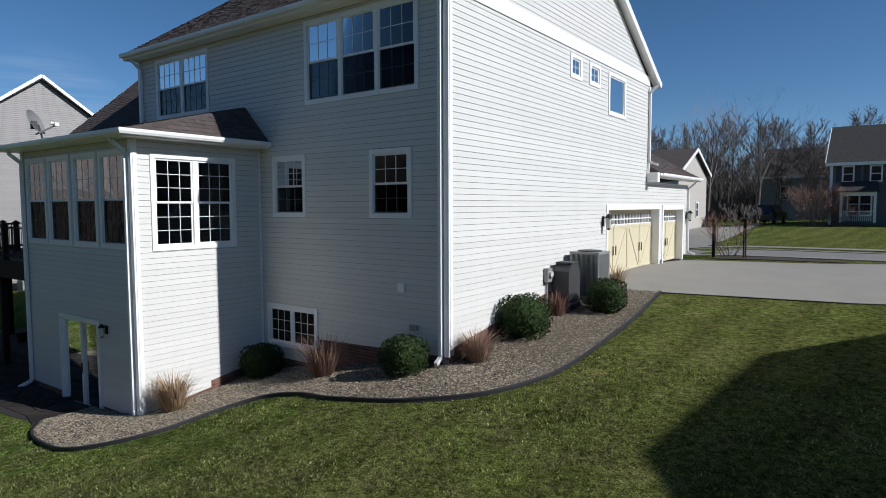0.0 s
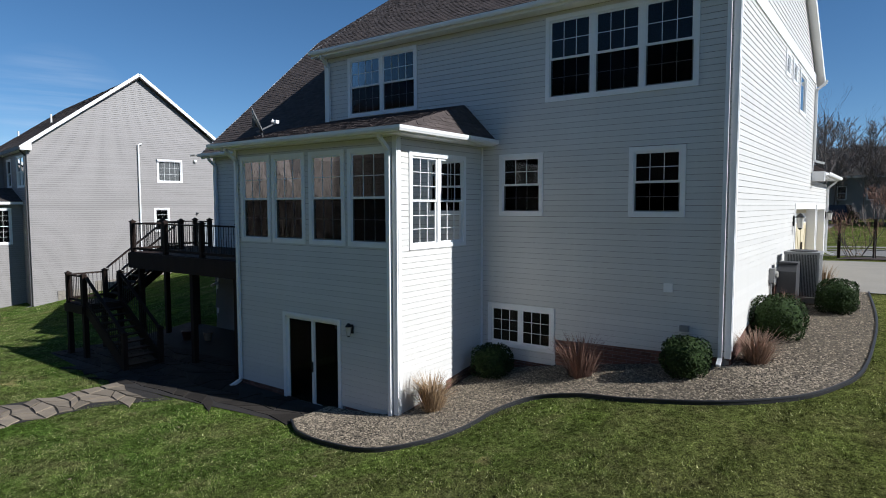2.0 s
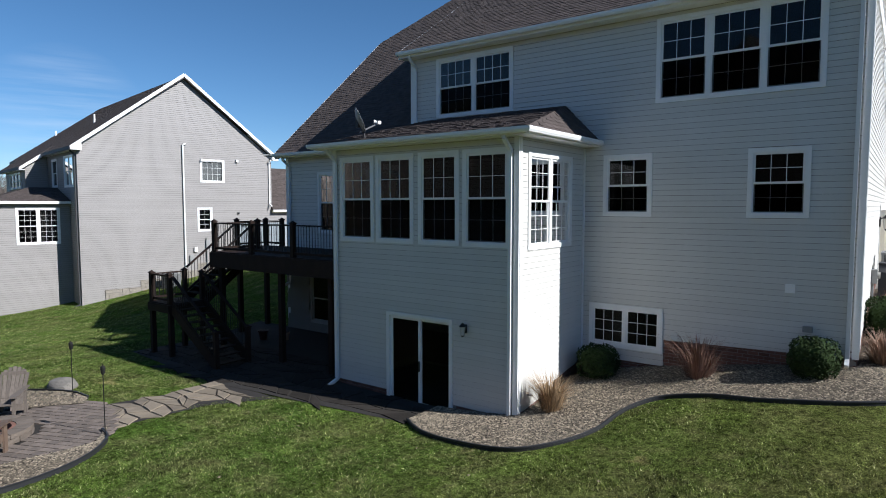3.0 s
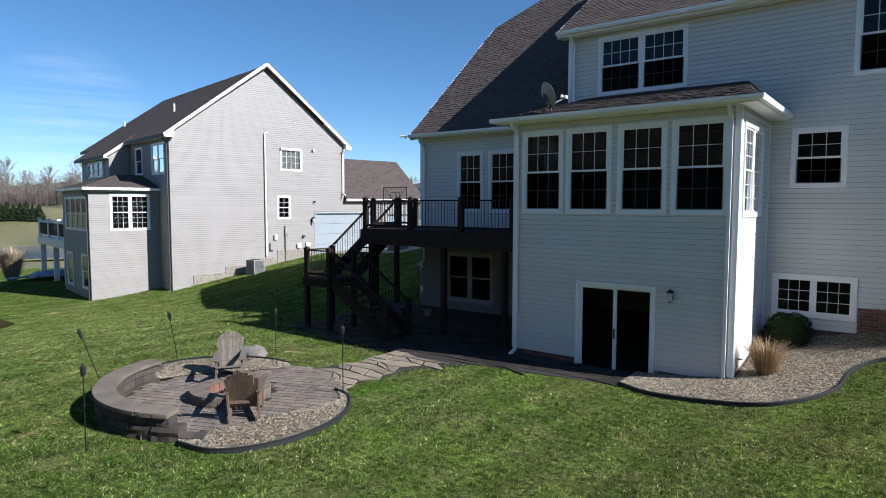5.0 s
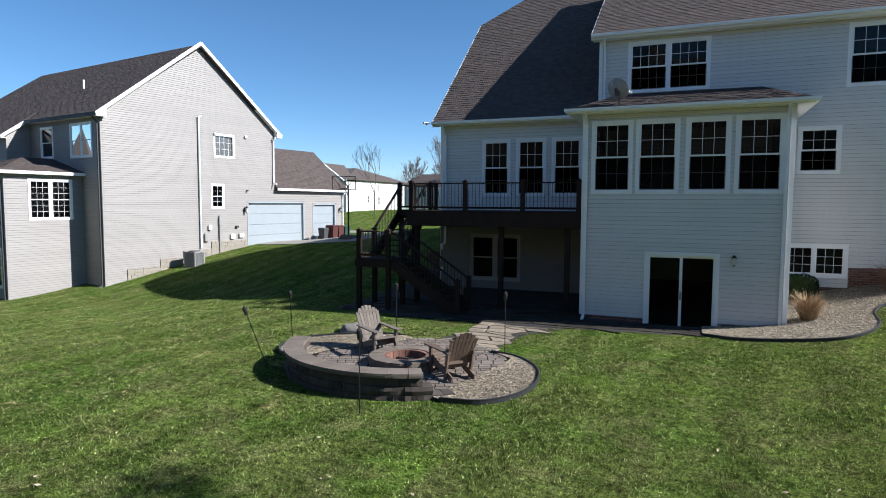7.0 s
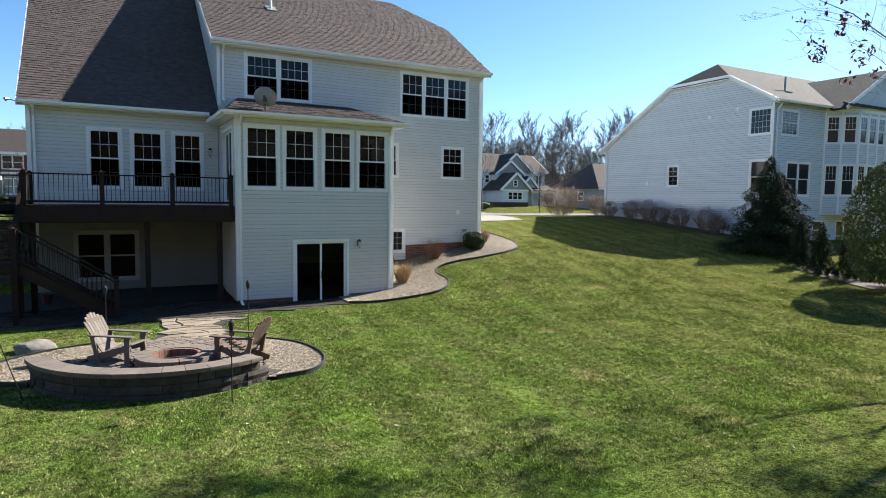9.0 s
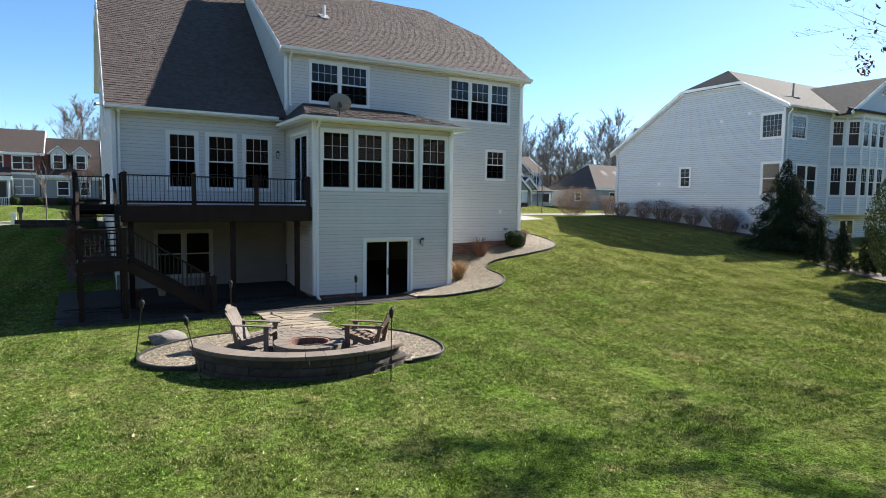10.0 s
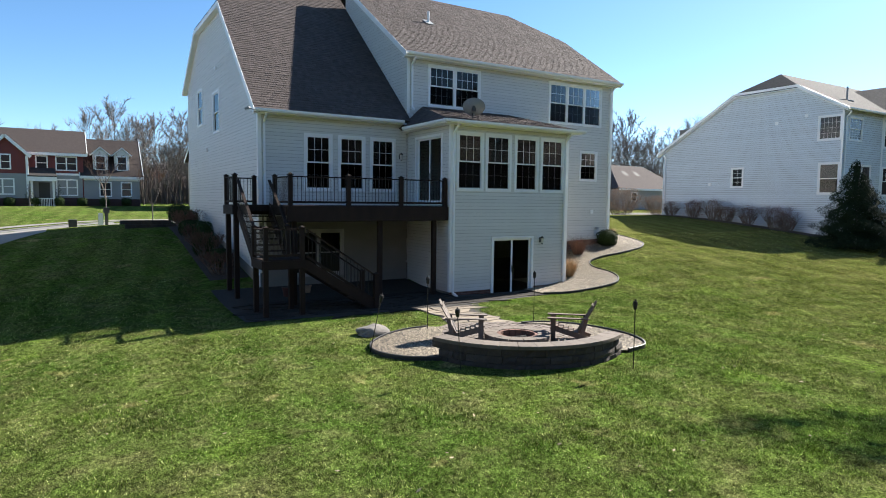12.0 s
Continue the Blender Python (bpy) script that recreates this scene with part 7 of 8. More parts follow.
def twig_shrub(x, y, h, r, seed, mat, label, leaf=None, n=0, group="shrubs by the neighbour house", stems=28):
    z = ground_z(x, y)
    t = thing("twiggy_shrub", (x, y, z), label, "shrub", group)
    rr2 = random.Random(seed)
    g, tw = Geo(), Geo()
    for k in range(stems):
        a = rr2.random() * 6.28
        o = rr2.random() * r * 0.5
        bare_branches(g, tw, Vector((x + math.cos(a) * o, y + math.sin(a) * o, z - 0.05)), Vector((math.cos(a) * 0.6, math.sin(a) * 0.6, 1)), h * 0.42, 0.02, 4, rr2, 0.6)
    tagged(part("stem_base", g if g.v else tw, BARK, t), kind="stuff")
    part("fine_branching", tw, mat, t)
    if leaf:
        c = Vector((x, y, z + h * 0.55))

        def head(q):
            d = Vector((q.gauss(0, 1), q.gauss(0, 1), q.gauss(0, 1))).normalized() * (0.45 + 0.55 * math.sqrt(q.random()))
            d *= 1 + 0.35 * noise.noise(d * 2.5 + Vector((seed, 0, 0)))
            return c + Vector((d.x * r, d.y * r, d.z * h * 0.5)), Vector((0, 0, 1))
        part("seed_head", leaves(n, head, 0.045, seed, 1.4), leaf, t)


for k in range(7):
    twig_shrub(10.7 + 0.2 * (k % 2), 20.6 - k * 1.55 - 0.35 * (k % 3), 1.15 + 0.2 * (k % 3), 0.55 + 0.12 * (k % 2), 80 + k, REDTWIG if k % 2 else TWIG, "low bare russet shrub along the neighbour wall", REDTWIG, 900)
twig_shrub(9.3, 24.5, 2.2, 1.7, 91, TWIG, "large shrub with dry tan flower heads", TANBLOOM, 6000)
twig_shrub(12.2, 23.3, 1.6, 1.2, 92, REDTWIG, "large shrub with dry tan flower heads", TANBLOOM, 2500)
twig_shrub(-6.25, 32.2, 1.9, 0.85, 93, REDTWIG, "small ornamental shrub with pale dry flower heads", TANBLOOM, 360, group="shrubs by the driveway", stems=8)
for k in range(6):
    boxwood(-25.3 - 0.2 * (k % 2), 13.0 + k * 1.75, 0.85 + 0.15 * (k % 2), 0.75 + 0.15 * (k % 3), 60 + k, "dark green shrub along the side wall")
for k in range(4):
    twig_shrub(-25.5, 12.1 + k * 2.3, 0.8 + 0.2 * (k % 2), 0.5, 160 + k, REDTWIG, "low bare russet shrub along the side wall", REDTWIG, 300, group="shrubs along the side wall")
structure("mulch_bed", drape([(-26.0, 11.3), (-26.1, 17), (-26.2, 23.5)], [(-24.55, 11.5), (-24.55, 17), (-24.55, 23.5)], 24, 5, 0.03), MULCH, "dark bark mulch bed along the side wall", "planting bed")
structure("mulch_bed_east", drape([(9.9, 22.5), (10.0, 15), (10.2, 9.2)], [(11.65, 22.5), (11.65, 15), (11.65, 9.2)], 24, 5, 0.04), MULCH, "dark mulch bed along the blue-grey wall", "planting bed")
structure("mulch_bed_row", drape([(3.0, -1.6), (3.6, 0.6), (4.7, 2.6)], [(4.6, -1.8), (5.2, 0.2), (6.2, 2.4)], 16, 5, 0.04), MULCH, "dark mulch bed under the young evergreens", "planting bed")
structure("mulch_bed_drive", drape([(-6.9, 30.2), (-4.5, 31.0), (-1.5, 31.2)], [(-6.6, 32.0), (-4.5, 32.8), (-1.5, 32.0)], 12, 5, 0.04), MULCH, "mulch island beside the driveway", "planting bed")


# ---- street, drives and pond ----
def band(y0, y1, x0, x1, dz, n=60, bend=0.0):
    xs = [x0 + (x1 - x0) * k / n for k in range(n + 1)]
    return drape([(x, y0) for x in xs], [(x, y1) for x in xs], n, 4, dz)


road = structure("road", band(33.2, 38.0, -140, 140, 0.012, 120), ASPHALT, "grey asphalt residential street", "road")
for k, y in enumerate((33.1, 38.1)):
    structure("kerb_%d" % (k + 1), Geo().sweep([(x, y, ground_z(x, y)) for x in range(-120, 121, 3)], [(-0.09, -0.1), (0.09, -0.1), (0.09, 0.05), (-0.09, 0.07)]), CONCRETE, "pale concrete street kerb", "kerb")
structure("pavement", band(40.4, 41.7, -140, 140, 0.03, 120), CONCRETE, "narrow concrete pavement strip across the far lawns", "pavement")
structure("driveway_west", drape([(-43.8, 21.5), (-40, 20.6), (-36, 19.5), (-33.2, 18.7), (-31.2, 21.8)], [(-43.8, 33.2), (-40, 33.4), (-36, 33.4), (-34, 33.4), (-31.2, 33.4)], 24, 24, 0.03), CONCRETE, "pale concrete drive of the grey neighbour house", "driveway")
structure("driveway_far", drape([(-14.0, 40), (-12, 40), (-9.5, 40)], [(-14, 62), (-12, 62), (-9, 62)], 6, 30, 0.035), CONCRETE, "pale concrete drive across the street", "driveway")
structure("driveway_east", drape([(8, 36), (10, 36), (12, 36)], [(13, 60), (15.5, 60), (18, 60)], 6, 30, 0.035), CONCRETE, "pale concrete drive across the street", "driveway")
shore = [(-136 + (19 + 2.5 * math.sin(3 * a) + 1.5 * math.sin(7 * a)) * math.cos(a), 38 + (62 + 5 * math.sin(5 * a)) * math.sin(a), -4.38) for a in (2 * math.pi * k / 72 for k in range(72))]
structure("water", Geo().poly(shore), WATER, "still blue pond beyond the lawns", "pond")
structure("bank", Geo().sweep(shore, [(-0.2, -0.2), (0.7, -0.1), (0.4, 0.05), (0.0, 0.03)], closed=True), FIELD, "dry tan pond bank", "pond bank")
structure("field", drape([(-104.6, y) for y in range(-150, 211, 20)], [(-236, y * 1.2) for y in range(-150, 211, 20)], 48, 60, 0.05), FIELD, "tan and green winter field round the pond", "field")

# ---- far houses ----
def gable_house(label, x0, x1, y0, y1, base, eave, ridge, wall_mat, roof_mat, along="x", hip=0.0, over=0.35, base_mat=None, base_top=0.0):
    """A house body with four walls, a ridged roof and white edges; returns its empty."""
    h = thing("house", ((x0 + x1) / 2, (y0 + y1) / 2, base), label, "house", group="houses along the street")
    t = 0.2
    xm, ym = (x0 + x1) / 2, (y0 + y1) / 2
    part("wall", Geo().box(x0, x1, y0, y0 + t, base, eave), wall_mat, h)
    part("wall", Geo().box(x0, x1, y1 - t, y1, base, eave), wall_mat, h)
    if along == "x":
        for x in (x0, x1 - t):
            pts = [(x, y0 + t, base), (x, y1 - t, base), (x, y1 - t, eave)] + ([(x, ym, ridge - 0.12)] if not hip else []) + [(x, y0 + t, eave)]
            part("wall", Geo().slab(pts, (t, 0, 0)), wall_mat, h)
        a, b = x0 - over, x1 + over
        part("roof", Geo().slab([(a, y0 - over, eave), (b, y0 - over, eave), (b - hip, ym, ridge), (a + hip, ym, ridge)], (0, 0, 0.14)), roof_mat, h)
        part("roof", Geo().slab([(b, y1 + over, eave), (a, y1 + over, eave), (a + hip, ym, ridge), (b - hip, ym, ridge)], (0, 0, 0.14)), roof_mat, h)
        if hip:
            part("roof", Geo().slab([(a, y1 + over, eave), (a, y0 - over, eave), (a + hip, ym, ridge)], (0, 0, 0.14)), roof_mat, h)
            part("roof", Geo().slab([(b, y0 - over, eave), (b, y1 + over, eave), (b - hip, ym, ridge)], (0, 0, 0.14)), roof_mat, h)
        else:
            for x in (a, b):
                for y in (y0 - over, y1 + over):
                    part("rake_board", Geo().bar((x, y, eave + 0.02), (x, ym, ridge + 0.02), 0.05, 0.26), WHITE, h)
        part("fascia", Geo().box(a, b, y0 - over - 0.05, y0 - over, eave - 0.14, eave + 0.12), WHITE, h)
    else:
        for y in (y0, y1 - t):
            part("gable", Geo().slab([(x0, y, eave), (x1, y, eave), (xm, y, ridge - 0.12)], (0, t, 0)), wall_mat, h)
        part("wall", Geo().box(x0, x0 + t, y0 + t, y1 - t, base, eave), wall_mat, h)
        part("wall", Geo().box(x1 - t, x1, y0 + t, y1 - t, base, eave), wall_mat, h)
        a, b = y0 - over, y1 + over
        part("roof", Geo().slab([(x0 - over, b, eave), (x0 - over, a, eave), (xm, a, ridge), (xm, b, ridge)], (0, 0, 0.14)), roof_mat, h)
        part("roof", Geo().slab([(x1 + over, a, eave), (x1 + over, b, eave), (xm, b, ridge), (xm, a, ridge)], (0, 0, 0.14)), roof_mat, h)
        for x in (x0 - over, x1 + over):
            part("rake_board", Geo().bar((x, a, eave), (xm, a, ridge), 0.05, 0.26), WHITE, h)
    if base_mat:
        part("brick_skirt", Geo().box(x0 - 0.03, x1 + 0.03, y0 - 0.04, y0 - 0.002, base, base_top), base_mat, h)
    return h


def far_window(house, plane, u0, u1, z0, z1, units=1, shutters=False):
    """A glazed window with casing and bars, set on the face of a far wall."""
    win = part("window", ring(plane, Geo(), u0, u1, z0, z1, 0.11, 0.0, 0.07), WHITE, house)
    part("pane", plane.box(Geo(), u0 + 0.1, u1 - 0.1, 0.004, 0.02, z0 + 0.1, z1 - 0.1), NIGHTGLASS, win)
    b = Geo()
    w = (u1 - u0) / units
    for k in range(units):
        if k:
            plane.box(b, u0 + k * w - 0.06, u0 + k * w + 0.06, 0.02, 0.065, z0 + 0.1, z1 - 0.1)
        plane.box(b, u0 + k * w + 0.1, u0 + (k + 1) * w - 0.1, 0.021, 0.05, (z0 + z1) / 2 - 0.03, (z0 + z1) / 2 + 0.03)
    part("sash_bar", b, WHITE, win)
    if shutters:
        for a in (u0 - 0.42, u1 + 0.04):
            part("shutter", plane.box(Geo(), a, a + 0.38, 0.0, 0.05, z0 + 0.02, z1 - 0.02), UNITDARK, win)


def porch(house, x0, x1, y, z0, z1, depth, mat=None):
    """A small porch: roof, beam, two posts and a rail."""
    p = part("porch", Geo().slab([(x0 - 0.2, y - depth - 0.2, z1), (x1 + 0.2, y - depth - 0.2, z1), (x1, y, z1 + 0.8), (x0, y, z1 + 0.8)], (0, 0, 0.1)), mat or SHINGLE_GREY, house)
    part("porch_beam", Geo().box(x0, x1, y - depth, y - depth + 0.15, z1 - 0.3, z1), WHITE, p)
    for x in (x0, x1 - 0.18):
        part("porch_post", Geo().box(x, x + 0.18, y - depth, y - depth + 0.18, z0, z1 - 0.3), WHITE, p)
    rail = Geo().box(x0 + 0.18, x1 - 0.18, y - depth + 0.05, y - depth + 0.11, z0 + 0.85, z0 + 0.93)
    n = int((x1 - x0 - 0.36) / 0.13)
    for k in range(n):
        x = x0 + 0.24 + k * 0.13
        rail.box(x, x + 0.05, y - depth + 0.06, y - depth + 0.10, z0 + 0.1, z0 + 0.85)
    part("porch_rail", rail, WHITE, p)


# red and grey house across the street
red = gable_house("red and grey sided house with dark brick base and brown roof", -40, -28.9, 58, 68, 1.6, 7.7, 10.3, REDSIDE, SHINGLE_DARK, base_mat=BRICKDARK, base_top=3.55)
rf = facing("-y", 58)
part("grey_band", rf.box(Geo(), -39.9, -29.0, 0.0, 0.03, 3.57, 5.75), GREYSIDE, red)
part("belt_board", rf.box(Geo(), -39.95, -28.95, 0.0, 0.06, 5.72, 5.92), WHITE, red)
for u0, u1, z0, z1, n in ((-32.8, -31.8, 6.15, 7.55, 1), (-31.2, -29.4, 6.15, 7.55, 2), (-31.2, -29.4, 3.75, 5.35, 2)):
    far_window(red, rf, u0, u1, z0, z1, n)
part("door", rf.box(Geo(), -32.6, -31.7, 0.0, 0.05, 2.7, 5.0), UNITDARK, red, "dark front door under a small white porch")
porch(red, -33.2, -31.3, 58, 2.6, 5.5, 1.2)
part("portico_beam", Geo().box(-33.4, -31.1, 56.6, 57.0, 5.1, 5.5), WHITE, red)
wing = Geo().slab([(-36.6, 56.8, 2.0), (-33.4, 56.8, 2.0), (-33.4, 56.8, 7.5), (-35.0, 56.8, 9.0), (-36.6, 56.8, 7.5)], (0, 1.2, 0))
part("front_gable", wing, REDSIDE, red)
rg = facing("-y", 56.8)
part("grey_band", rg.box(Geo(), -36.6, -33.4, 0.0, 0.03, 3.5, 5.75), GREYSIDE, red)
part("brick_skirt", rg.box(Geo(), -36.63, -33.37, 0.0, 0.05, 1.6, 3.5), BRICKDARK, red)
part("rake_board", Geo().bar((-36.9, 56.6, 7.3), (-35.0, 56.6, 9.15), 0.4, 0.26).bar((-35.0, 56.6, 9.15), (-33.1, 56.6, 7.3), 0.4, 0.26).box(-33.5, -33.3, 56.7, 56.85, 3.5, 7.4), WHITE, red)
far_window(red, rg, -36.2, -34.6, 6.1, 7.5, 2)
far_window(red, rg, -36.2, -34.4, 3.8, 5.3, 2)
wing = gable_house("grey sided garage wing with two white dormers in its roof", -28.88, -24, 58, 66, 1.6, 5.6, 9.5, GREYSIDE, SHINGLE_DARK, base_mat=BRICKDARK, base_top=3.5)
for u0, u1 in ((-27.6, -26.5), (-25.7, -24.7)):
    far_window(wing, rf, u0, u1, 3.7, 5.2)
part("belt_board", rf.box(Geo(), -28.9, -23.95, 0.0, 0.06, 5.3, 5.55), WHITE, wing)
for x in (-27.4, -25.5):
    d = part("dormer", Geo().slab([(x - 0.65, 58.4, 6.0), (x + 0.65, 58.4, 6.0), (x + 0.65, 58.4, 7.9), (x, 58.4, 8.5), (x - 0.65, 58.4, 7.9)], (0, 2.2, 0)), WHITESIDE, wing, "white dormer")
    far_window(d, facing("-y", 58.4), x - 0.48, x + 0.48, 6.3, 7.8)
    part("dormer_roof", Geo().bar((x - 0.9, 59.4, 7.8), (x, 59.4, 8.6), 2.4, 0.09).bar((x, 59.4, 8.6), (x + 0.9, 59.4, 7.8), 2.4, 0.09), WHITE, d)

# dark slate house
slate = gable_house("dark slate-blue house with white porch and shutters", -4.1, 11, 60, 70, 2.4, 8.2, 11.6, SLATESIDE, SHINGLE_GREY)
sf = facing("-y", 60)
for u in (-3.3, -1.44, 1.2, 4.0, 7.0):
    far_window(slate, sf, u, u + 0.85, 6.7, 8.05, shutters=True)
far_window(slate, sf, -2.9, -1.2, 4.0, 5.9, 2)
porch(slate, -3.3, -0.9, 60, 3.5, 5.9, 1.5)
part("corner_board", Geo().box(-4.13, -3.93, 59.96, 59.995, 2.5, 8.1), WHITE, slate)
part("cross_gable", Geo().slab([(0.3, 58.9, 6.5), (5.5, 58.9, 6.5), (2.9, 58.9, 9.6)], (0, 3.0, 0)), SHINGLE_GREY, slate)

# gabled house behind the garage, its side in the sun
tan = gable_house("pale stone-faced house with a gable end in the sun", -18.8, -14, 52, 61.4, 2.2, 7.6, 9.7, PALESTONE, SHINGLE)
tp = facing("+x", -14)
far_window(tan, tp, 57.5, 58.4, 3.8, 5.2)
# house among the trees
hid = gable_house("plain grey house among the bare trees", -13, -3, 86, 95, 2.6, 8.3, 12.0, GREYSIDE, SHINGLE_GREY)
far_window(hid, facing("-y", 86), -8, -7, 5.5, 7.2)
far_window(hid, facing("-y", 86), -11, -10, 5.5, 7.2)

# white house with brown hipped roof
wh = gable_house("white sided house with brown hipped roof", -67.5, -58, 58.8, 76.6, 1.2, 6.7, 8.6, WHITESIDE, SHINGLE, hip=4.0)
wp, wf = facing("+x", -58), facing("-y", 58.8)
for u0, u1, z0, z1 in ((64.5, 65.1, 3.6, 4.7), (67.6, 68.2, 3.3, 4.6), (67.6, 68.2, 5.3, 6.3)):
    far_window(wh, wp, u0, u1, z0, z1)
for u0, u1, z0, z1 in ((-66.6, -65.2, 4.9, 6.3), (-61, -59.4, 4.9, 6.3), (-61.2, -59.4, 2.3, 3.9), (-66.5, -64.8, 2.3, 3.9)):
    far_window(wh, wf, u0, u1, z0, z1, 2)
part("front_gable", Geo().slab([(-64.0, 58.0, 6.6), (-58.2, 58.0, 6.6), (-61.1, 58.0, 8.7)], (0, 0.2, 0)), BEIGESIDE, wh)
part("gable_roof", Geo().slab([(-64.3, 57.9, 6.5), (-61.1, 57.9, 8.8), (-61.1, 63.5, 8.8), (-64.3, 61.0, 6.5)], (0, 0, 0.1)), SHINGLE, wh)
part("gable_roof", Geo().slab([(-61.1, 57.9, 8.8), (-57.9, 57.9, 6.5), (-57.9, 61.0, 6.5), (-61.1, 63.5, 8.8)], (0, 0, 0.1)), SHINGLE, wh)
part("gable_trim", Geo().bar((-64.4, 57.9, 6.5), (-61.1, 57.9, 8.85), 0.3, 0.22).bar((-61.1, 57.9, 8.85), (-57.8, 57.9, 6.5), 0.3, 0.22), WHITE, wh)
porch(wh, -64, -61.5, 58.8, 1.4, 4.2, 1.6)
# white garden railing beyond
fence = thing("garden_railing", (-54, 74, 2.2), "white picket railing beside the white house", "railing")
for k in range(26):
    x = -57.5 + k * 0.28
    part("picket", Geo().box(x, x + 0.12, 74, 74.05, 1.9, 3.0), WHITE, fence)
part("rail", Geo().box(-57.6, -50.2, 74.05, 74.1, 2.7, 2.82), WHITE, fence)
for k, (x, y, e, r) in enumerate(((-92, 96, 6.5, 9.5), (-46, 104, 7.2, 10.2), (-34, 112, 7.0, 10.5), (-74, 108, 6.8, 9.8))):
    h = gable_house("distant pale house with brown roof", x, x + 11, y, y + 9, 1.0, e, r, WHITESIDE if k % 2 else GREYSIDE, SHINGLE, hip=3.0 if k % 2 else 0.0)
    for u in (2, 5, 8):
        far_window(h, facing("-y", y), x + u, x + u + 1.1, e - 1.9, e - 0.5)

# blue-grey house to the north-east, gable end towards the lawn
gg = gable_house("grey house with white-trimmed gables, porch and brown roof", 22.5, 34.0, 58.7, 66.3, 2.6, 7.9, 10.5, BLUEGREY, SHINGLE)
gp, gf = facing("-x", 22.5), facing("-y", 58.7)
for u0, u1, z0, z1 in ((61.6, 62.4, 5.6, 7.2), (63.6, 64.3, 3.5, 4.8)):
    far_window(gg, gp, u0, u1, z0, z1)
far_window(gg, gf, 23.6, 24.4, 6.2, 7.4)
far_window(gg, gf, 29.6, 31.1, 6.6, 7.5, 2)
far_window(gg, gf, 32.3, 33.4, 6.1, 7.6, 2)


def front_gable(house, x0, x1, y, deep, z0, z1, mat):
    """A gabled front: face, two roof slopes and white sloping edge boards."""
    xm = (x0 + x1) / 2
    part("gable", Geo().slab([(x0, y, z0), (x1, y, z0), (xm, y, z1)], (0, 0.2, 0)), mat, house)
    for a, b in (((x0 - 0.3, z0 - 0.15), (xm, z1 + 0.08)), ((xm, z1 + 0.08), (x1 + 0.3, z0 - 0.15))):
        part("gable_roof", Geo().slab([(a[0], y - 0.3, a[1]), (b[0], y - 0.3, b[1]), (b[0], y + deep, b[1]), (a[0], y + deep, a[1])], (0, 0, 0.12)), SHINGLE_GREY, house)
        part("rake_board", Geo().bar((a[0], y - 0.33, a[1]), (b[0], y - 0.33, b[1]), 0.06, 0.3), WHITE, house)


front_gable(gg, 25.4, 31.4, 58.3, 4.0, 7.8, 10.3, GREYSIDE)
front_gable(gg, 24.6, 29.0, 57.3, 1.4, 7.5, 9.2, GREYSIDE)
front_gable(gg, 23.4, 28.0, 54.2, 4.4, 5.3, 7.4, GREYSIDE)
front_gable(gg, 27.6, 30.4, 55.8, 2.8, 5.6, 7.0, GREYSIDE)
part("bay_wall", Geo().box(24.6, 29.0, 57.4, 58.6, 2.6, 7.5), BLUEGREY, gg)
part("garage_wall", Geo().box(23.7, 27.8, 54.3, 54.5, 3.6, 5.3).box(23.7, 23.9, 54.5, 58.6, 3.6, 5.3).box(27.6, 27.8, 54.5, 58.6, 3.6, 5.3), BLUEGREY, gg)
part("brick_skirt", Geo().box(23.65, 27.85, 54.25, 54.5, 2.6, 3.6).box(23.65, 23.9, 54.5, 58.6, 2.6, 3.6).box(27.6, 27.85, 54.5, 58.6, 2.6, 3.6), BRICKDARK, gg)
part("belt_board", Geo().box(23.6, 27.9, 54.2, 54.28, 5.1, 5.3), WHITE, gg)
far_window(gg, facing("-y", 54.3), 24.5, 26.9, 3.9, 5.0, 3)
far_window(gg, facing("-y", 54.2), 25.3, 26.0, 5.7, 6.6)
porch(gg, 30.2, 34.2, 58.7, 2.8, 5.2, 2.2)

# low house beyond the blue-grey neighbour
lo = gable_house("grey house with a brown roof and two skylights", 36.5, 50, 50, 60, 2.6, 5.6, 9.2, GREYSIDE, SHINGLE, hip=3.5)
for x in (40.6, 43.0):
    part("skylight", Geo().slab([(x, 51.6, 6.95), (x + 0.8, 51.6, 6.95), (x + 0.8, 53.6, 8.3), (x, 53.6, 8.3)], (0, 0, 0.1)), RUBBER, lo)
far_window(lo, facing("-y", 50), 39, 40.2, 3.9, 5.2)
far_window(lo, facing("-x", 36.5), 53, 54.2, 3.9, 5.2)

# ---- things by the grey neighbour house ----
nw, nrear = facing("+x", -43.95), facing("-y", 11.08)
for y0, y1, z0, z1 in ((12.28, 14.25, -1.0, 0.0), (14.25, 15.75, -0.7, 0.42), (15.75, 17.73, -0.3, 0.8), (17.73, 20.51, 0.0, 1.25)):
    ledge = part("stone_ledge", nw.box(Geo(), y0, y1, -0.05, 0.022, z0, z1), MORTAR, nb, "tan ledgestone foundation facing")
    q = random.Random(int(y0 * 10))
    z = z0
    while z < z1 - 0.02:
        h = min(q.choice((0.10, 0.14, 0.18)), z1 - z)
        y = y0
        while y < y1 - 0.02:
            w = min(q.uniform(0.2, 0.5), y1 - y)
            part("stone", nw.box(Geo(), y + 0.008, y + w - 0.008, 0.0, 0.05 + 0.02 * q.random(), z + 0.008, z + h - 0.008), STONEFACE, ledge)
            y += w
        z += h
downspout(nb, nrear, -44.1, 8.1, -0.9, reach=0.3, mat=UNITDARK)
downspout(nb, nw, 22.84, 8.07, 4.85, reach=0.25)
downspout(nb, nw, 29.96, 4.43, 0.9, reach=0.25)
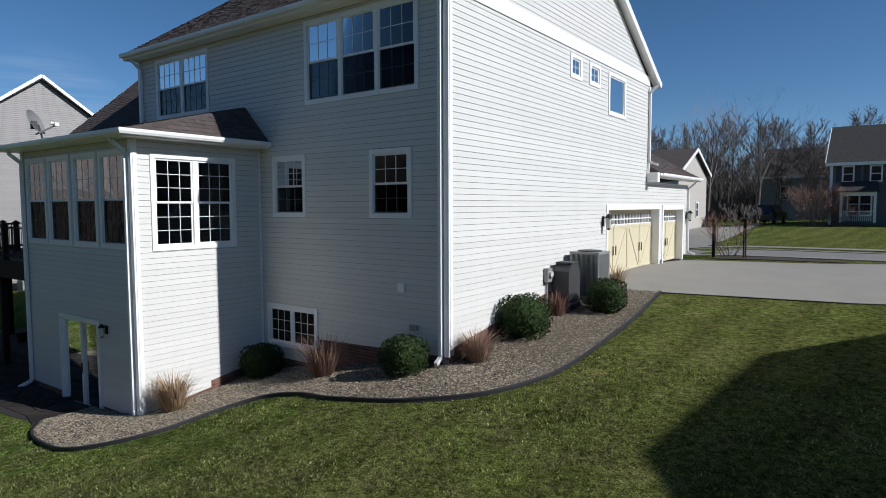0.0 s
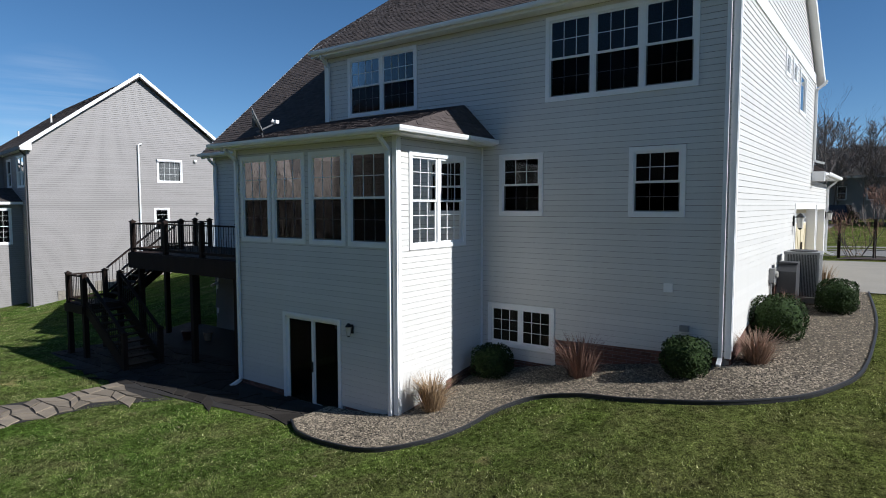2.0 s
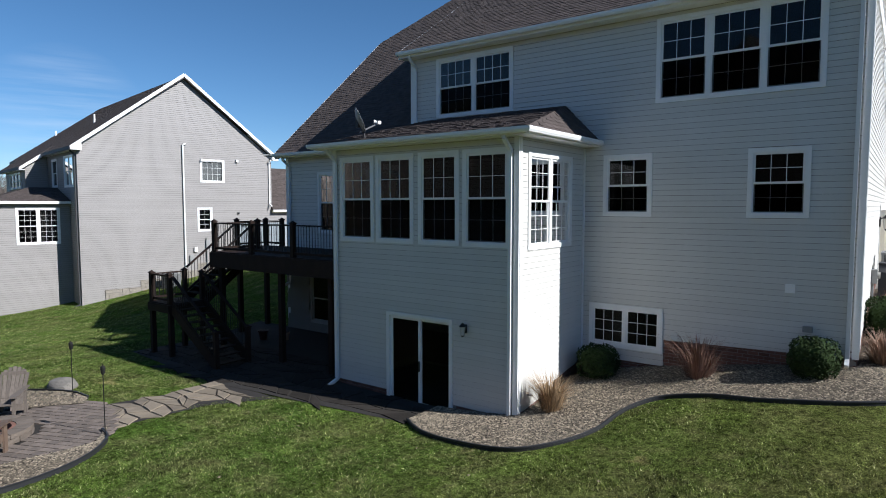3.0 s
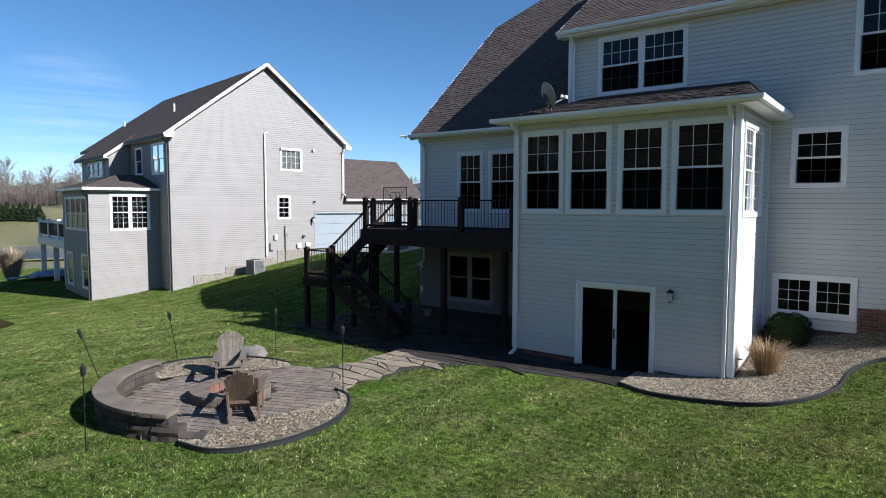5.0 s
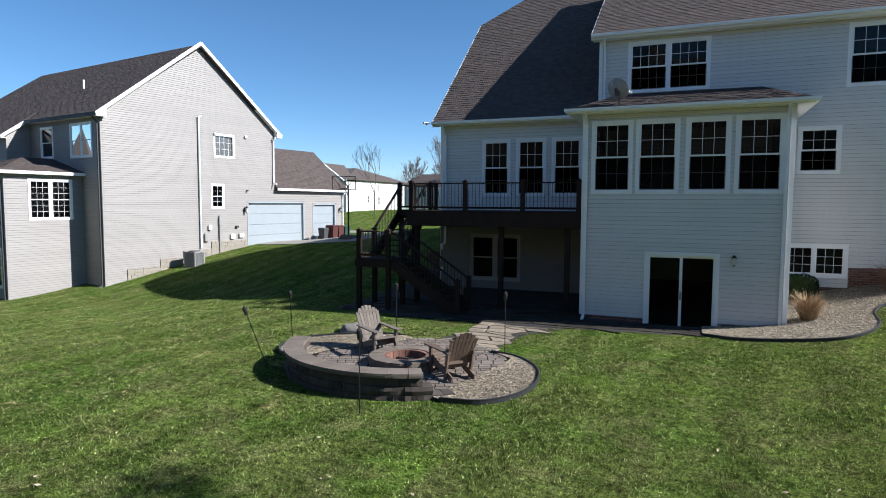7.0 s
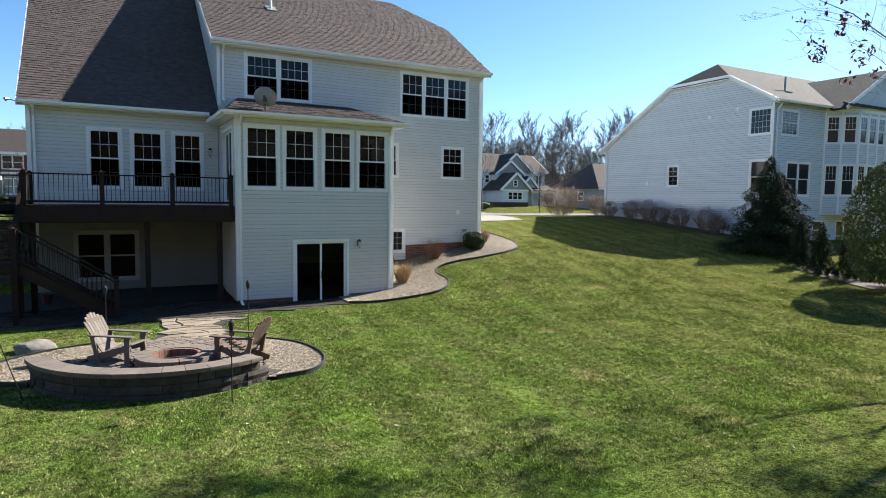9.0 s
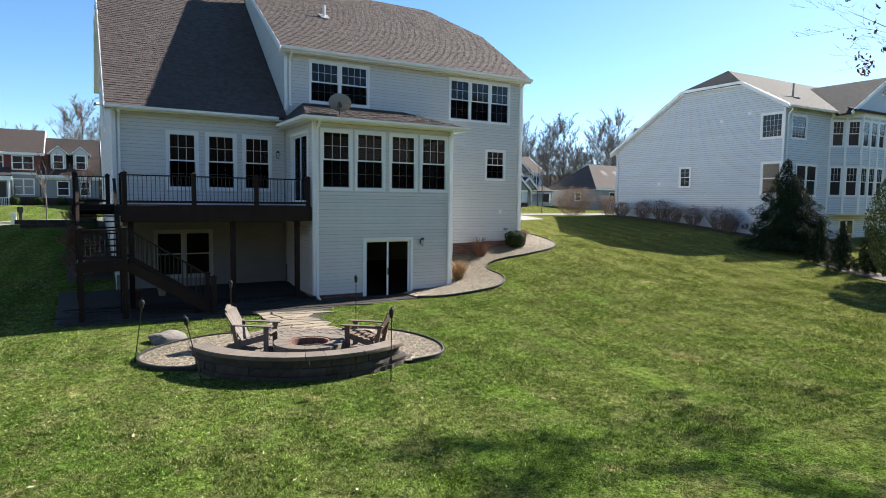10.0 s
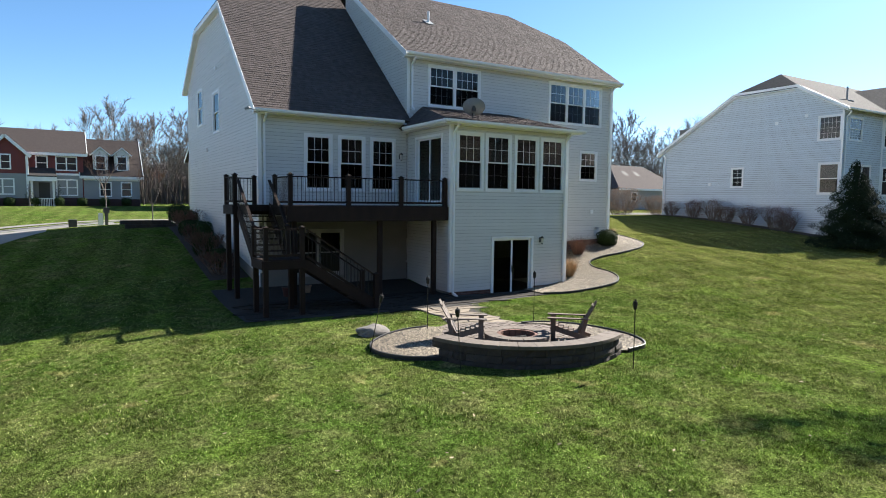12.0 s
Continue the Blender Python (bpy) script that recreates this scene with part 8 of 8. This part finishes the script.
downspout(nb, facing("-y", 7.31), -45.95, 5.0, -1.6, reach=0.25, mat=UNITDARK)
part("vent_pipe", Geo().tube((-43.86, 16.96, 0.9), (-43.86, 16.96, 8.7), 0.055, n=8).tube((-43.86, 16.96, 8.7), (-43.86, 17.15, 8.8), 0.055, n=8), WHITE, nb)
part("conduit", Geo().tube((-43.86, 18.33, 0.5), (-43.86, 18.33, 2.83), 0.045, n=8), UNITGREY, nb)
for y, z, w, h, mt in ((18.28, 2.26, 0.25, 0.43, UNITGREY), (17.52, 1.96, 0.2, 0.3, WHITE), (17.22, 1.28, 0.26, 0.47, UNITGREY), (19.17, 1.35, 0.3, 0.28, WHITE), (19.84, 1.41, 0.34, 0.26, WHITE), (19.59, 2.03, 0.18, 0.13, UNITDARK), (18.07, 7.75, 0.15, 0.15, WHITE), (20.43, 7.8, 0.15, 0.15, WHITE), (20.51, 4.37, 0.1, 0.1, UNITDARK)):
    part("service_box", nw.box(Geo(), y, y + w, 0.02, 0.14, z, z + h), mt, nb)
wall_lamp(nb, nw, 20.38, 3.18, 1.3)
wall_lamp(nb, nw, 29.62, 3.12, 1.1)
part("roof_pipe", Geo().tube((-49.9, 13.6, 9.9), (-49.9, 13.6, 10.9), 0.06, n=8), WHITE, nb)
part("roof_pipe", Geo().tube((-60.6, 13.6, 9.9), (-60.6, 13.6, 10.75), 0.06, n=8), WHITE, nb)
air_conditioner(-42.45, 15.0, ground_z(-42.45, 15.0), 0.8, 0.9)

far_window(nb, facing("-y", 9.83), -55.9, -52.3, 6.0, 7.05, 3)
wdeck = thing("deck", (-56.5, 9.5, -1.5), "white raised deck on three tall posts behind the neighbour house", "deck")
part("floor", Geo().box(-61.2, -51.9, 7.6, 10.9, 1.6, 1.84), WHITE, wdeck)
part("skirt_board", Geo().box(-61.25, -51.85, 7.52, 7.59, 1.32, 1.86), WHITE, wdeck)
part("skirt_board", Geo().box(-61.27, -61.21, 7.59, 10.9, 1.32, 1.86), WHITE, wdeck)
for x, y in ((-60.9, 7.8), (-59.5, 10.4), (-56.75, 7.8), (-53.6, 7.8), (-56.75, 10.4), (-53.6, 10.4)):
    part("post", Geo().box(x - 0.15, x + 0.15, y - 0.15, y + 0.15, -4.2, 1.6), WHITE, wdeck)
for x in (-61.1, -58.1, -55.0, -52.0):
    part("rail_post", Geo().box(x - 0.09, x + 0.09, 7.6, 7.78, 1.84, 3.12), WHITE, wdeck)
    part("post_cap", Geo().box(x - 0.13, x + 0.13, 7.56, 7.82, 3.12, 3.2), WHITE, wdeck)
for y in (9.2, 10.8):
    part("rail_post", Geo().box(-61.19, -61.01, y - 0.09, y + 0.09, 1.84, 3.12), WHITE, wdeck)
part("top_rail", Geo().box(-61.0, -52.1, 7.64, 7.74, 2.9, 3.0), WHITE, wdeck)
part("top_rail", Geo().box(-61.15, -61.05, 7.75, 10.8, 2.9, 3.0), WHITE, wdeck)
part("low_rail", Geo().box(-61.0, -52.1, 7.66, 7.72, 2.0, 2.07), WHITE, wdeck)
for k in range(66):
    part("baluster", Geo().box(-60.9 + k * 0.133, -60.855 + k * 0.133, 7.67, 7.71, 2.07, 2.9), BLACKMETAL, wdeck)
for k in range(22):
    part("baluster", Geo().box(-61.12, -61.08, 7.85 + k * 0.133, 7.895 + k * 0.133, 1.9, 2.9), BLACKMETAL, wdeck)
turned = Matrix.Translation((-43.95, 11.08, 0)) @ Matrix.Rotation(radians(-9.3), 4, "Z") @ Matrix.Translation((43.95, -11.08, 0))
for ob in (nb, wdeck):
    ob.matrix_basis = turned @ ob.matrix_basis
tarp = Geo()
q = random.Random(3)
for i in range(15):
    for j in range(9):
        x, y = -63.5 + i * 0.42, 8.6 + j * 0.3 + 0.12 * i
        tarp.v.append((x, y, ground_z(x, y) + 0.22 + 0.16 * q.random() + (0.25 if 3 < i < 11 and 2 < j < 7 else 0)))
tarp.f = [(i * 9 + j, (i + 1) * 9 + j, (i + 1) * 9 + j + 1, i * 9 + j + 1) for i in range(14) for j in range(8)]
pool = thing("pool_cover", (-61, 10, ground_z(-61, 10)), "crumpled pale blue tarpaulin cover on the ground by the deck", "tarpaulin")
part("sheet", tarp, TARP, pool)

# rock garden below the neighbour lawn
structure("rock_bed", drape([(-46.5, 1.0), (-42, -0.6), (-38.2, -3.4), (-35.5, -6)], [(-44.5, 2.6), (-41.5, 2.4), (-38.6, 0.4), (-36.5, -3)], 24, 6, 0.03), BEDSOIL, "mulched rock garden bed in the lawn", "planting bed")
q = random.Random(12)
for k in range(95):
    u = q.random()
    x = -46 + 9.5 * u + q.uniform(-0.5, 0.5)
    y = 1.8 - 6.4 * u * u + q.uniform(-1.0, 1.0)
    r = q.uniform(0.06, 0.22)
    lump(x, y, ground_z(x, y) + r * 0.25, r, r * 0.75, r * 0.55, 200 + k, GARDENROCK, "rock", "grey-tan garden rock in the mulched bed", "rock", cuts=1, amp=0.5)
for k, (x, y) in enumerate(((-45, 1.2), (-42.5, 0.9), (-40.6, -0.6), (-38.6, -2.2), (-43.6, 1.9))):
    grass_clump(x, y, 0.28 + 0.06 * (k % 3), 0.4, 300 + k, DRYGRASS if k % 2 else REDTWIG, n=140, label="low dry plant in the rock garden", w=0.012)

# basketball hoop at the edge of the drive
hoop = thing("basketball_hoop", (-34.6, 20.2, ground_z(-34.6, 20.2)), "black portable basketball hoop with clear backboard", "basketball hoop")
hz = ground_z(-34.6, 20.2)
part("base_tank", Geo().hexa([(-35.1, 19.7, hz), (-34.1, 19.7, hz), (-34.1, 20.9, hz), (-35.1, 20.9, hz), (-34.95, 19.85, hz + 0.28), (-34.25, 19.85, hz + 0.28), (-34.25, 20.7, hz + 0.22), (-34.95, 20.7, hz + 0.22)]), UNITDARK, hoop)
part("pole", Geo().tube((-34.6, 20.1, hz + 0.1), (-34.6, 20.1, hz + 3.2), 0.05, n=10), BLACKMETAL, hoop)
part("brace", Geo().bar((-34.6, 20.1, hz + 3.1), (-35.2, 20.6, hz + 3.5), 0.04, 0.05).bar((-34.6, 20.1, hz + 2.6), (-35.2, 20.6, hz + 3.1), 0.04, 0.05), BLACKMETAL, hoop)
hp = Plane(-35.2, 20.6, 0.80, 0.60, -0.60, 0.80)
board = part("backboard", ring(hp, Geo(), -0.72, 0.72, hz + 2.95, hz + 3.8, 0.045, -0.02, 0.02), BLACKMETAL, hoop)
part("clear_panel", hp.box(Geo(), -0.68, 0.68, -0.004, 0.004, hz + 3.0, hz + 3.75), CLEARSHEET, board).visible_shadow = False
part("target_square", ring(hp, Geo(), -0.3, 0.3, hz + 3.05, hz + 3.5, 0.03, 0.006, 0.012), BLACKMETAL, board)
bg = Geo()
for sx in (-1, 1):
    bg.bar(hp.at(sx * 0.66, -0.03, hz + 3.72), hp.at(sx * 0.12, -0.06, hz + 3.0), 0.03, 0.03)
part("cross_brace", bg, BLACKMETAL, board)
rim = Geo()
rc = Vector(hp.at(0, 0.32, hz + 3.05))
for k in range(20):
    a, b = 2 * math.pi * k / 20, 2 * math.pi * (k + 1) / 20
    rim.tube(rc + Vector((math.cos(a), math.sin(a), 0)) * 0.23, rc + Vector((math.cos(b), math.sin(b), 0)) * 0.23, 0.01, n=5, cap=False)
part("rim", rim, BINRED, hoop)


def wheelie_bin(x, y, mat, label, s=1.0):
    z = ground_z(x, y) + 0.03
    b = thing("trash_bin", (x, y, z), label, "trash bin", group="bins by the neighbour garage")
    w, d, h = 0.36 * s, 0.40 * s, 1.05 * s
    part("body", Geo().hexa([(x - w * 0.8, y - d * 0.8, z + 0.03), (x + w * 0.8, y - d * 0.8, z + 0.03), (x + w * 0.8, y + d * 0.8, z + 0.03), (x - w * 0.8, y + d * 0.8, z + 0.03),
                             (x - w, y - d, z + h), (x + w, y - d, z + h), (x + w, y + d, z + h), (x - w, y + d, z + h)]), mat, b)
    part("lid", Geo().hexa([(x - w - 0.03, y - d - 0.03, z + h), (x + w + 0.03, y - d - 0.03, z + h), (x + w + 0.03, y + d + 0.03, z + h), (x - w - 0.03, y + d + 0.03, z + h),
                            (x - w * 0.8, y - d * 0.8, z + h + 0.09), (x + w * 0.8, y - d * 0.8, z + h + 0.09), (x + w * 0.8, y + d * 0.8, z + h + 0.07), (x - w * 0.8, y + d * 0.8, z + h + 0.07)]), mat, b)
    for sy in (-1, 1):
        part("wheel", Geo().tube((x - w * 0.8, y + sy * d * 0.8, z + 0.12), (x - w * 0.8, y + sy * (d * 0.8 + 0.05), z + 0.12), 0.12, n=12), RUBBER, b)


wheelie_bin(-40.2, 26.0, UNITDARK, "small dark trash bin by the garage door", 0.72)
wheelie_bin(-40.04, 26.9, BINRED, "maroon wheeled trash bin by the garage", 0.91)
wheelie_bin(-40.04, 27.7, BINRED, "maroon wheeled trash bin by the garage", 0.91)
wheelie_bin(-40.04, 28.6, BINGREEN, "dark green wheeled trash bin by the garage", 0.91)


def car(x, y, turn, mat, label, tall=1.0):
    """A parked car along +x before it is turned: body, cabin, glass and wheels."""
    z = ground_z(x, y) + 0.04
    c = thing("car", (x, y, z), label, "car")
    M = Matrix.Translation((x, y, z)) @ Matrix.Rotation(radians(turn), 4, "Z")

    def tr(g):
        g.v = [tuple(M @ Vector(v)) for v in g.v]
        return g
    side = [(-2.3, 0.35), (2.25, 0.35), (2.32, 0.65), (2.2, 0.95 * tall), (1.1, 1.05 * tall), (-2.2, 1.08 * tall), (-2.35, 0.8)]
    part("body", tr(Geo().slab([(a, -0.9, b) for a, b in side], (0, 1.8, 0))), mat, c)
    part("cabin", tr(Geo().hexa([(-2.2, -0.85, 1.06 * tall), (1.1, -0.85, 1.04 * tall), (1.1, 0.85, 1.04 * tall), (-2.2, 0.85, 1.06 * tall), (-1.9, -0.7, 1.68 * tall), (0.3, -0.7, 1.68 * tall), (0.3, 0.7, 1.68 * tall), (-1.9, 0.7, 1.68 * tall)])), mat, c)
    for sy in (-1, 1):
        part("side_glass", tr(Geo().hexa([(-2.0, sy * 0.845, 1.12 * tall), (0.9, sy * 0.845, 1.12 * tall), (0.9, sy * 0.855, 1.12 * tall), (-2.0, sy * 0.855, 1.12 * tall), (-1.8, sy * 0.725, 1.6 * tall), (0.3, sy * 0.725, 1.6 * tall), (0.3, sy * 0.735, 1.6 * tall), (-1.8, sy * 0.735, 1.6 * tall)])), NIGHTGLASS, c)
        for wx in (-1.45, 1.4):
            w = part("wheel", tr(Geo().tube((wx, sy * 0.72, 0.33), (wx, sy * 0.93, 0.33), 0.34, n=18)), RUBBER, c)
            part("rim", tr(Geo().tube((wx, sy * 0.935, 0.33), (wx, sy * 0.94, 0.33), 0.2, n=14)), STEEL, w)
        part("tail_light", tr(Geo().box(-2.36, -2.30, sy * 0.78 - 0.08, sy * 0.78 + 0.08, 0.8, 1.02 * tall)), BINRED, c)
    part("rear_glass", tr(Geo().hexa([(-2.19, -0.7, 1.15 * tall), (-2.15, -0.7, 1.15 * tall), (-2.15, 0.7, 1.15 * tall), (-2.19, 0.7, 1.15 * tall), (-1.96, -0.6, 1.6 * tall), (-1.92, -0.6, 1.6 * tall), (-1.92, 0.6, 1.6 * tall), (-1.96, 0.6, 1.6 * tall)])), NIGHTGLASS, c)


car(12.9, 55.5, 75, CARWHITE, "silver-white parked vehicle in a far drive", 1.1)
car(-8.9, 63, 82, CARPAINT, "dark parked car across the street")

# posts, mailboxes and the low wall by the street
post = thing("marker_post", (-28.75, 27.5, ground_z(-28.75, 27.5)), "short white wooden marker post in the lawn", "post")
part("shaft", Geo().box(-28.87, -28.63, 27.4, 27.6, ground_z(-28.75, 27.5) - 0.1, 2.75), WHITE, post)
post = thing("mailbox", (-28.45, 27.8, ground_z(-28.45, 27.8)), "dark mailbox on a dark wooden post", "mailbox")
part("shaft", Geo().box(-28.53, -28.37, 27.7, 27.85, ground_z(-28.45, 27.8) - 0.1, 2.9), UNITDARK, post)
part("box", Geo().box(-28.6, -28.3, 27.55, 28.0, 2.75, 3.05), UNITDARK, post)
post = thing("utility_box", (-30.1, 27.0, ground_z(-30.1, 27)), "small dark green utility box in the lawn", "utility box")
part("cover", Geo().box(-30.3, -29.9, 26.8, 27.2, ground_z(-30.1, 27) - 0.1, ground_z(-30.1, 27) + 0.42), UNITDARK, post)
low = thing("garden_wall", (-27, 21.5, ground_z(-27, 21.5)), "low grey block retaining wall at the lawn corner", "garden wall")
for k in range(3):
    for j in range(5):
        x = -28.2 + j * 0.45 + (0.2 if k % 2 else 0)
        part("block", Geo().box(x, x + 0.44, 20.9, 21.25, 1.95 + k * 0.2, 2.14 + k * 0.2), STONE, low)
for x, y, h, lab in ((-6.9, 31.9, 2.3, "dark wooden post beside the drive"), (-5.5, 31.7, 2.3, "slim dark tree stake beside the drive")):
    post = thing("garden_post", (x, y, ground_z(x, y)), lab, "post")
    part("shaft", Geo().box(x - 0.065, x + 0.065, y - 0.065, y + 0.065, ground_z(x, y) - 0.1, ground_z(x, y) + h * 0.8), DECKWOOD, post)
for k in range(8):
    boxwood(-38.6 + k * 1.9, 56.2 if k < 3 else 57.0, 0.9, 0.8, 400 + k, "round clipped shrub at the foot of the red house")
boxwood(16.5, 48.5, 3.0, 1.1, 420, "wide clipped hedge shrub across the street")
for k in range(11):
    conifer(-204 + 0.95 * k, 45.5 + 1.15 * k, 4.2 + 0.5 * (k % 3), 1.7, 500 + k, label="small dark evergreen on the far field", n=1500, leaf=0.22)
for x, y in ((-38.3, 57.3), (-31.0, 57.2), (-33.3, 56.2)):
    conifer(x, y, 2.3, 0.6, int(abs(x * 7)), label="small pointed evergreen at the house front", n=900)
twig_shrub(-4.9, 58.0, 3.0, 1.5, 431, REDTWIG, "large russet bare shrub beside the slate house", REDTWIG, 2600, group="shrubs across the street")
twig_shrub(-2.9, 58.6, 1.6, 1.2, 432, REDTWIG, "large russet bare shrub beside the slate house", group="shrubs across the street")

# ---- gravel stones and lawn grass ----
def pebbles(name, line, wall, n, seed, lift):
    """Rounded pebbles over a bed between two lines."""
    q = np.random.RandomState(seed)

    def at(l, s):
        k = min(int(s * (len(l) - 1)), len(l) - 2)
        f = s * (len(l) - 1) - k
        return Vector(l[k]) * (1 - f) + Vector(l[k + 1]) * f
    g = Geo()
    for k in range(n):
        u, v = q.rand(2)
        x, y = at(line, u).lerp(at(wall, u), 0.02 + 0.96 * v)
        r = 0.009 + 0.015 * q.rand() ** 2
        a = q.rand() * 6.28
        c, s = math.cos(a), math.sin(a)
        z = ground_z(x, y) + lift + r * 0.25
        i = len(g.v)
        l = r * (1.0 + 0.5 * q.rand())
        for px, py, pz in ((l, 0, 0), (0.5 * l, 0.85 * r, 0.1 * r), (-0.5 * l, 0.8 * r, 0), (-l, 0, 0.1 * r), (-0.5 * l, -0.85 * r, 0), (0.5 * l, -0.8 * r, 0.1 * r), (0.1 * l, 0, 0.65 * r)):
            g.v.append((x + px * c - py * s, y + px * s + py * c, z + pz))
        g.f += [(i + j, i + (j + 1) % 6, i + 6) for j in range(6)]
    tagged(part(name, g, PEBBLE, smooth=True), "loose tan and grey river pebbles", "gravel", kind="stuff")


pebbles("pebbles", [tuple(p) for p in BED], WALLLINE, 46000, 1, 0.055)
pebbles("pebbles", [tuple(p) for p in LOBE_E], INNER_E, 7000, 2, 0.055)
pebbles("pebbles", [tuple(p) for p in LOBE_W], [(-21.8, 1.9), (-22.2, 1.4), (-22.5, 0.9), (-22.8, 0.55), (-23.05, 0.2), (-23.25, -0.2), (-23.35, -0.6)], 7000, 3, 0.055)


def inside(x, y, poly):
    hit = np.zeros(len(x), bool)
    for (x0, y0), (x1, y1) in zip(poly, poly[1:] + poly[:1]):
        if y0 != y1:
            hit ^= ((y0 > y) != (y1 > y)) & (x < (x1 - x0) * (y - y0) / (y1 - y0) + x0)
    return hit


def soft(v, a, b):
    t = np.clip((v - a) / (b - a), 0, 1)
    return t * t * (3 - 2 * t)


def lumps(x, y, cell, seed):
    """Smooth uneven values from -0.5 to 0.5 with lumps of about one cell."""
    grid = np.random.RandomState(seed).rand(257, 257) - 0.5
    u, v = (x / cell) % 256, (y / cell) % 256
    i, j = u.astype(int), v.astype(int)
    f, g = u - i, v - j
    f, g = f * f * (3 - 2 * f), g * g * (3 - 2 * g)
    return (grid[i, j] * (1 - f) + grid[i + 1, j] * f) * (1 - g) + (grid[i, j + 1] * (1 - f) + grid[i + 1, j + 1] * f) * g


def lawn_grass(n, x0, x1, y0, y1, seed):
    """Short single blades over the mown lawn, leaning every way, thicker in tufts."""
    q = np.random.RandomState(seed)
    x, y = q.uniform(x0, x1, n), q.uniform(y0, y1, n)
    bedline = [tuple(p) for p in BED] + [tuple(p) for p in WALLLINE[::-1]]
    bare = inside(x, y, bedline) | inside(x, y, [tuple(p) for p in LOBE_E] + [(-21, -2), (-21, 1.5)]) | inside(x, y, [tuple(p) for p in LOBE_W] + [(-22.5, -0.5), (-21.5, 1.5)])
    bare |= np.hypot(x - PIT.x, y - PIT.y) < 2.75
    bare |= (x > -26.3) & (x < -14.9) & (y > 4.75 + 0.14 * np.maximum(x + 21, 0) + 0.05 * np.maximum(-21 - x, 0)) & (y < 10.3)
    bare |= (x > XL - 2) & (x < XR) & (y > Y0) | (x > XD) & (x < XS) & (y > YS)
    bare |= (x > -21.5 + 0.16 * (y - 1.5)) & (x < -19.7 + np.maximum(0, y - 3.4) * 0.5) & (y > 1.3) & (y < 5)
    bare |= (x > -7.2) & (y > 16.6)
    tuft = 0.8 * lumps(x, y, 0.9, seed) + 1.1 * lumps(x, y, 0.22, seed + 1) + 0.9 * lumps(x, y, 0.09, seed + 2)
    keep = ~bare & (q.rand(n) < 0.66 + 0.45 * tuft)
    x, y, tuft = x[keep], y[keep], tuft[keep]
    n = len(x)
    west = 0.2 + 2.1 * soft(y, 6.5, 23) * (1 - soft(-x, 50, 82))
    east = 0.4 + 2.3 * soft(y, -6, 24) - 0.3 * soft(y, 21, 32)
    m = soft(x, -16, -6)
    z = west * (1 - m) + east * m - 1.4 * soft(-x, 26, 44) - 0.08 * (1 - soft(np.hypot((x + 14.4) / 1.3, y - 6.4), 1.2, 4.6)) - 0.012
    a, b = q.rand(n) * 6.28, q.rand(n) * 6.28
    h = 0.022 + 0.026 * q.rand(n) + 0.022 * np.clip(tuft, -0.7, 1.2)
    w = 0.0045 + 0.0045 * q.rand(n)
    lean = q.uniform(0.015, 0.06, n)
    v = np.empty((n, 3, 3), np.float32)
    v[:, 0] = np.stack([x - np.cos(a) * w, y - np.sin(a) * w, z], 1)
    v[:, 1] = np.stack([x + np.cos(a) * w, y + np.sin(a) * w, z], 1)
    v[:, 2] = np.stack([x + np.cos(b) * lean, y + np.sin(b) * lean, z + h], 1)
    me = bpy.data.meshes.new("lawn_grass")
    me.vertices.add(3 * n)
    me.vertices.foreach_set("co", v.ravel())
    me.loops.add(3 * n)
    me.loops.foreach_set("vertex_index", np.arange(3 * n, dtype=np.int32))
    me.polygons.add(n)
    me.polygons.foreach_set("loop_start", np.arange(0, 3 * n, 3, dtype=np.int32))
    me.materials.append(BLADE)
    me.update(calc_edges=True)
    tagged(new("lawn_grass", me), "short uneven mown lawn grass with dry tufts", "grass", kind="stuff")


lawn_grass(1150000, -36, -1, -8.5, 5.5, 21)
lawn_grass(330000, -46, -36, -12, 12, 22)
lawn_grass(300000, -36, -1, 5.5, 12, 23)
lawn_grass(250000, -1, 10, -8, 12, 24)

# fallen leaves on the lawn
q = random.Random(91)


def leaf_spot(r):
    while True:
        x, y = r.uniform(-38, 8), r.uniform(-11, 8)
        if math.hypot(x - PIT.x, y - PIT.y) > 3.4 and not (y > 4.5 and x > -26.5):
            return Vector((x, y, ground_z(x, y) + 0.035)), Vector((0, 0, 2.5))


tagged(part("fallen_leaves", leaves(420, leaf_spot, 0.035, 17, 1.0), DRYLEAF), "pale dry fallen leaves scattered on the lawn", "leaves", kind="stuff")

# pots kept under the stair
for x, y, r, h, mt, lab in ((-24.0, 8.6, 0.17, 0.30, BINRED, "small dull red plant pot under the stair"), (-23.2, 8.9, 0.15, 0.26, TANBLOOM, "small tan clay pot under the stair")):
    z = ground_z(x, y) + 0.03
    pot = thing("plant_pot", (x, y, z), lab, "plant pot")
    part("body", Geo().tube((x, y, z), (x, y, z + h), r * 0.7, r, n=18), mt, pot)
    part("rim", Geo().tube((x, y, z + h - 0.04), (x, y, z + h + 0.01), r * 1.08, r * 1.1, n=18), mt, pot)
    part("soil", Geo().tube((x, y, z + h + 0.012), (x, y, z + h + 0.016), r * 0.92, n=18), MULCH, pot)
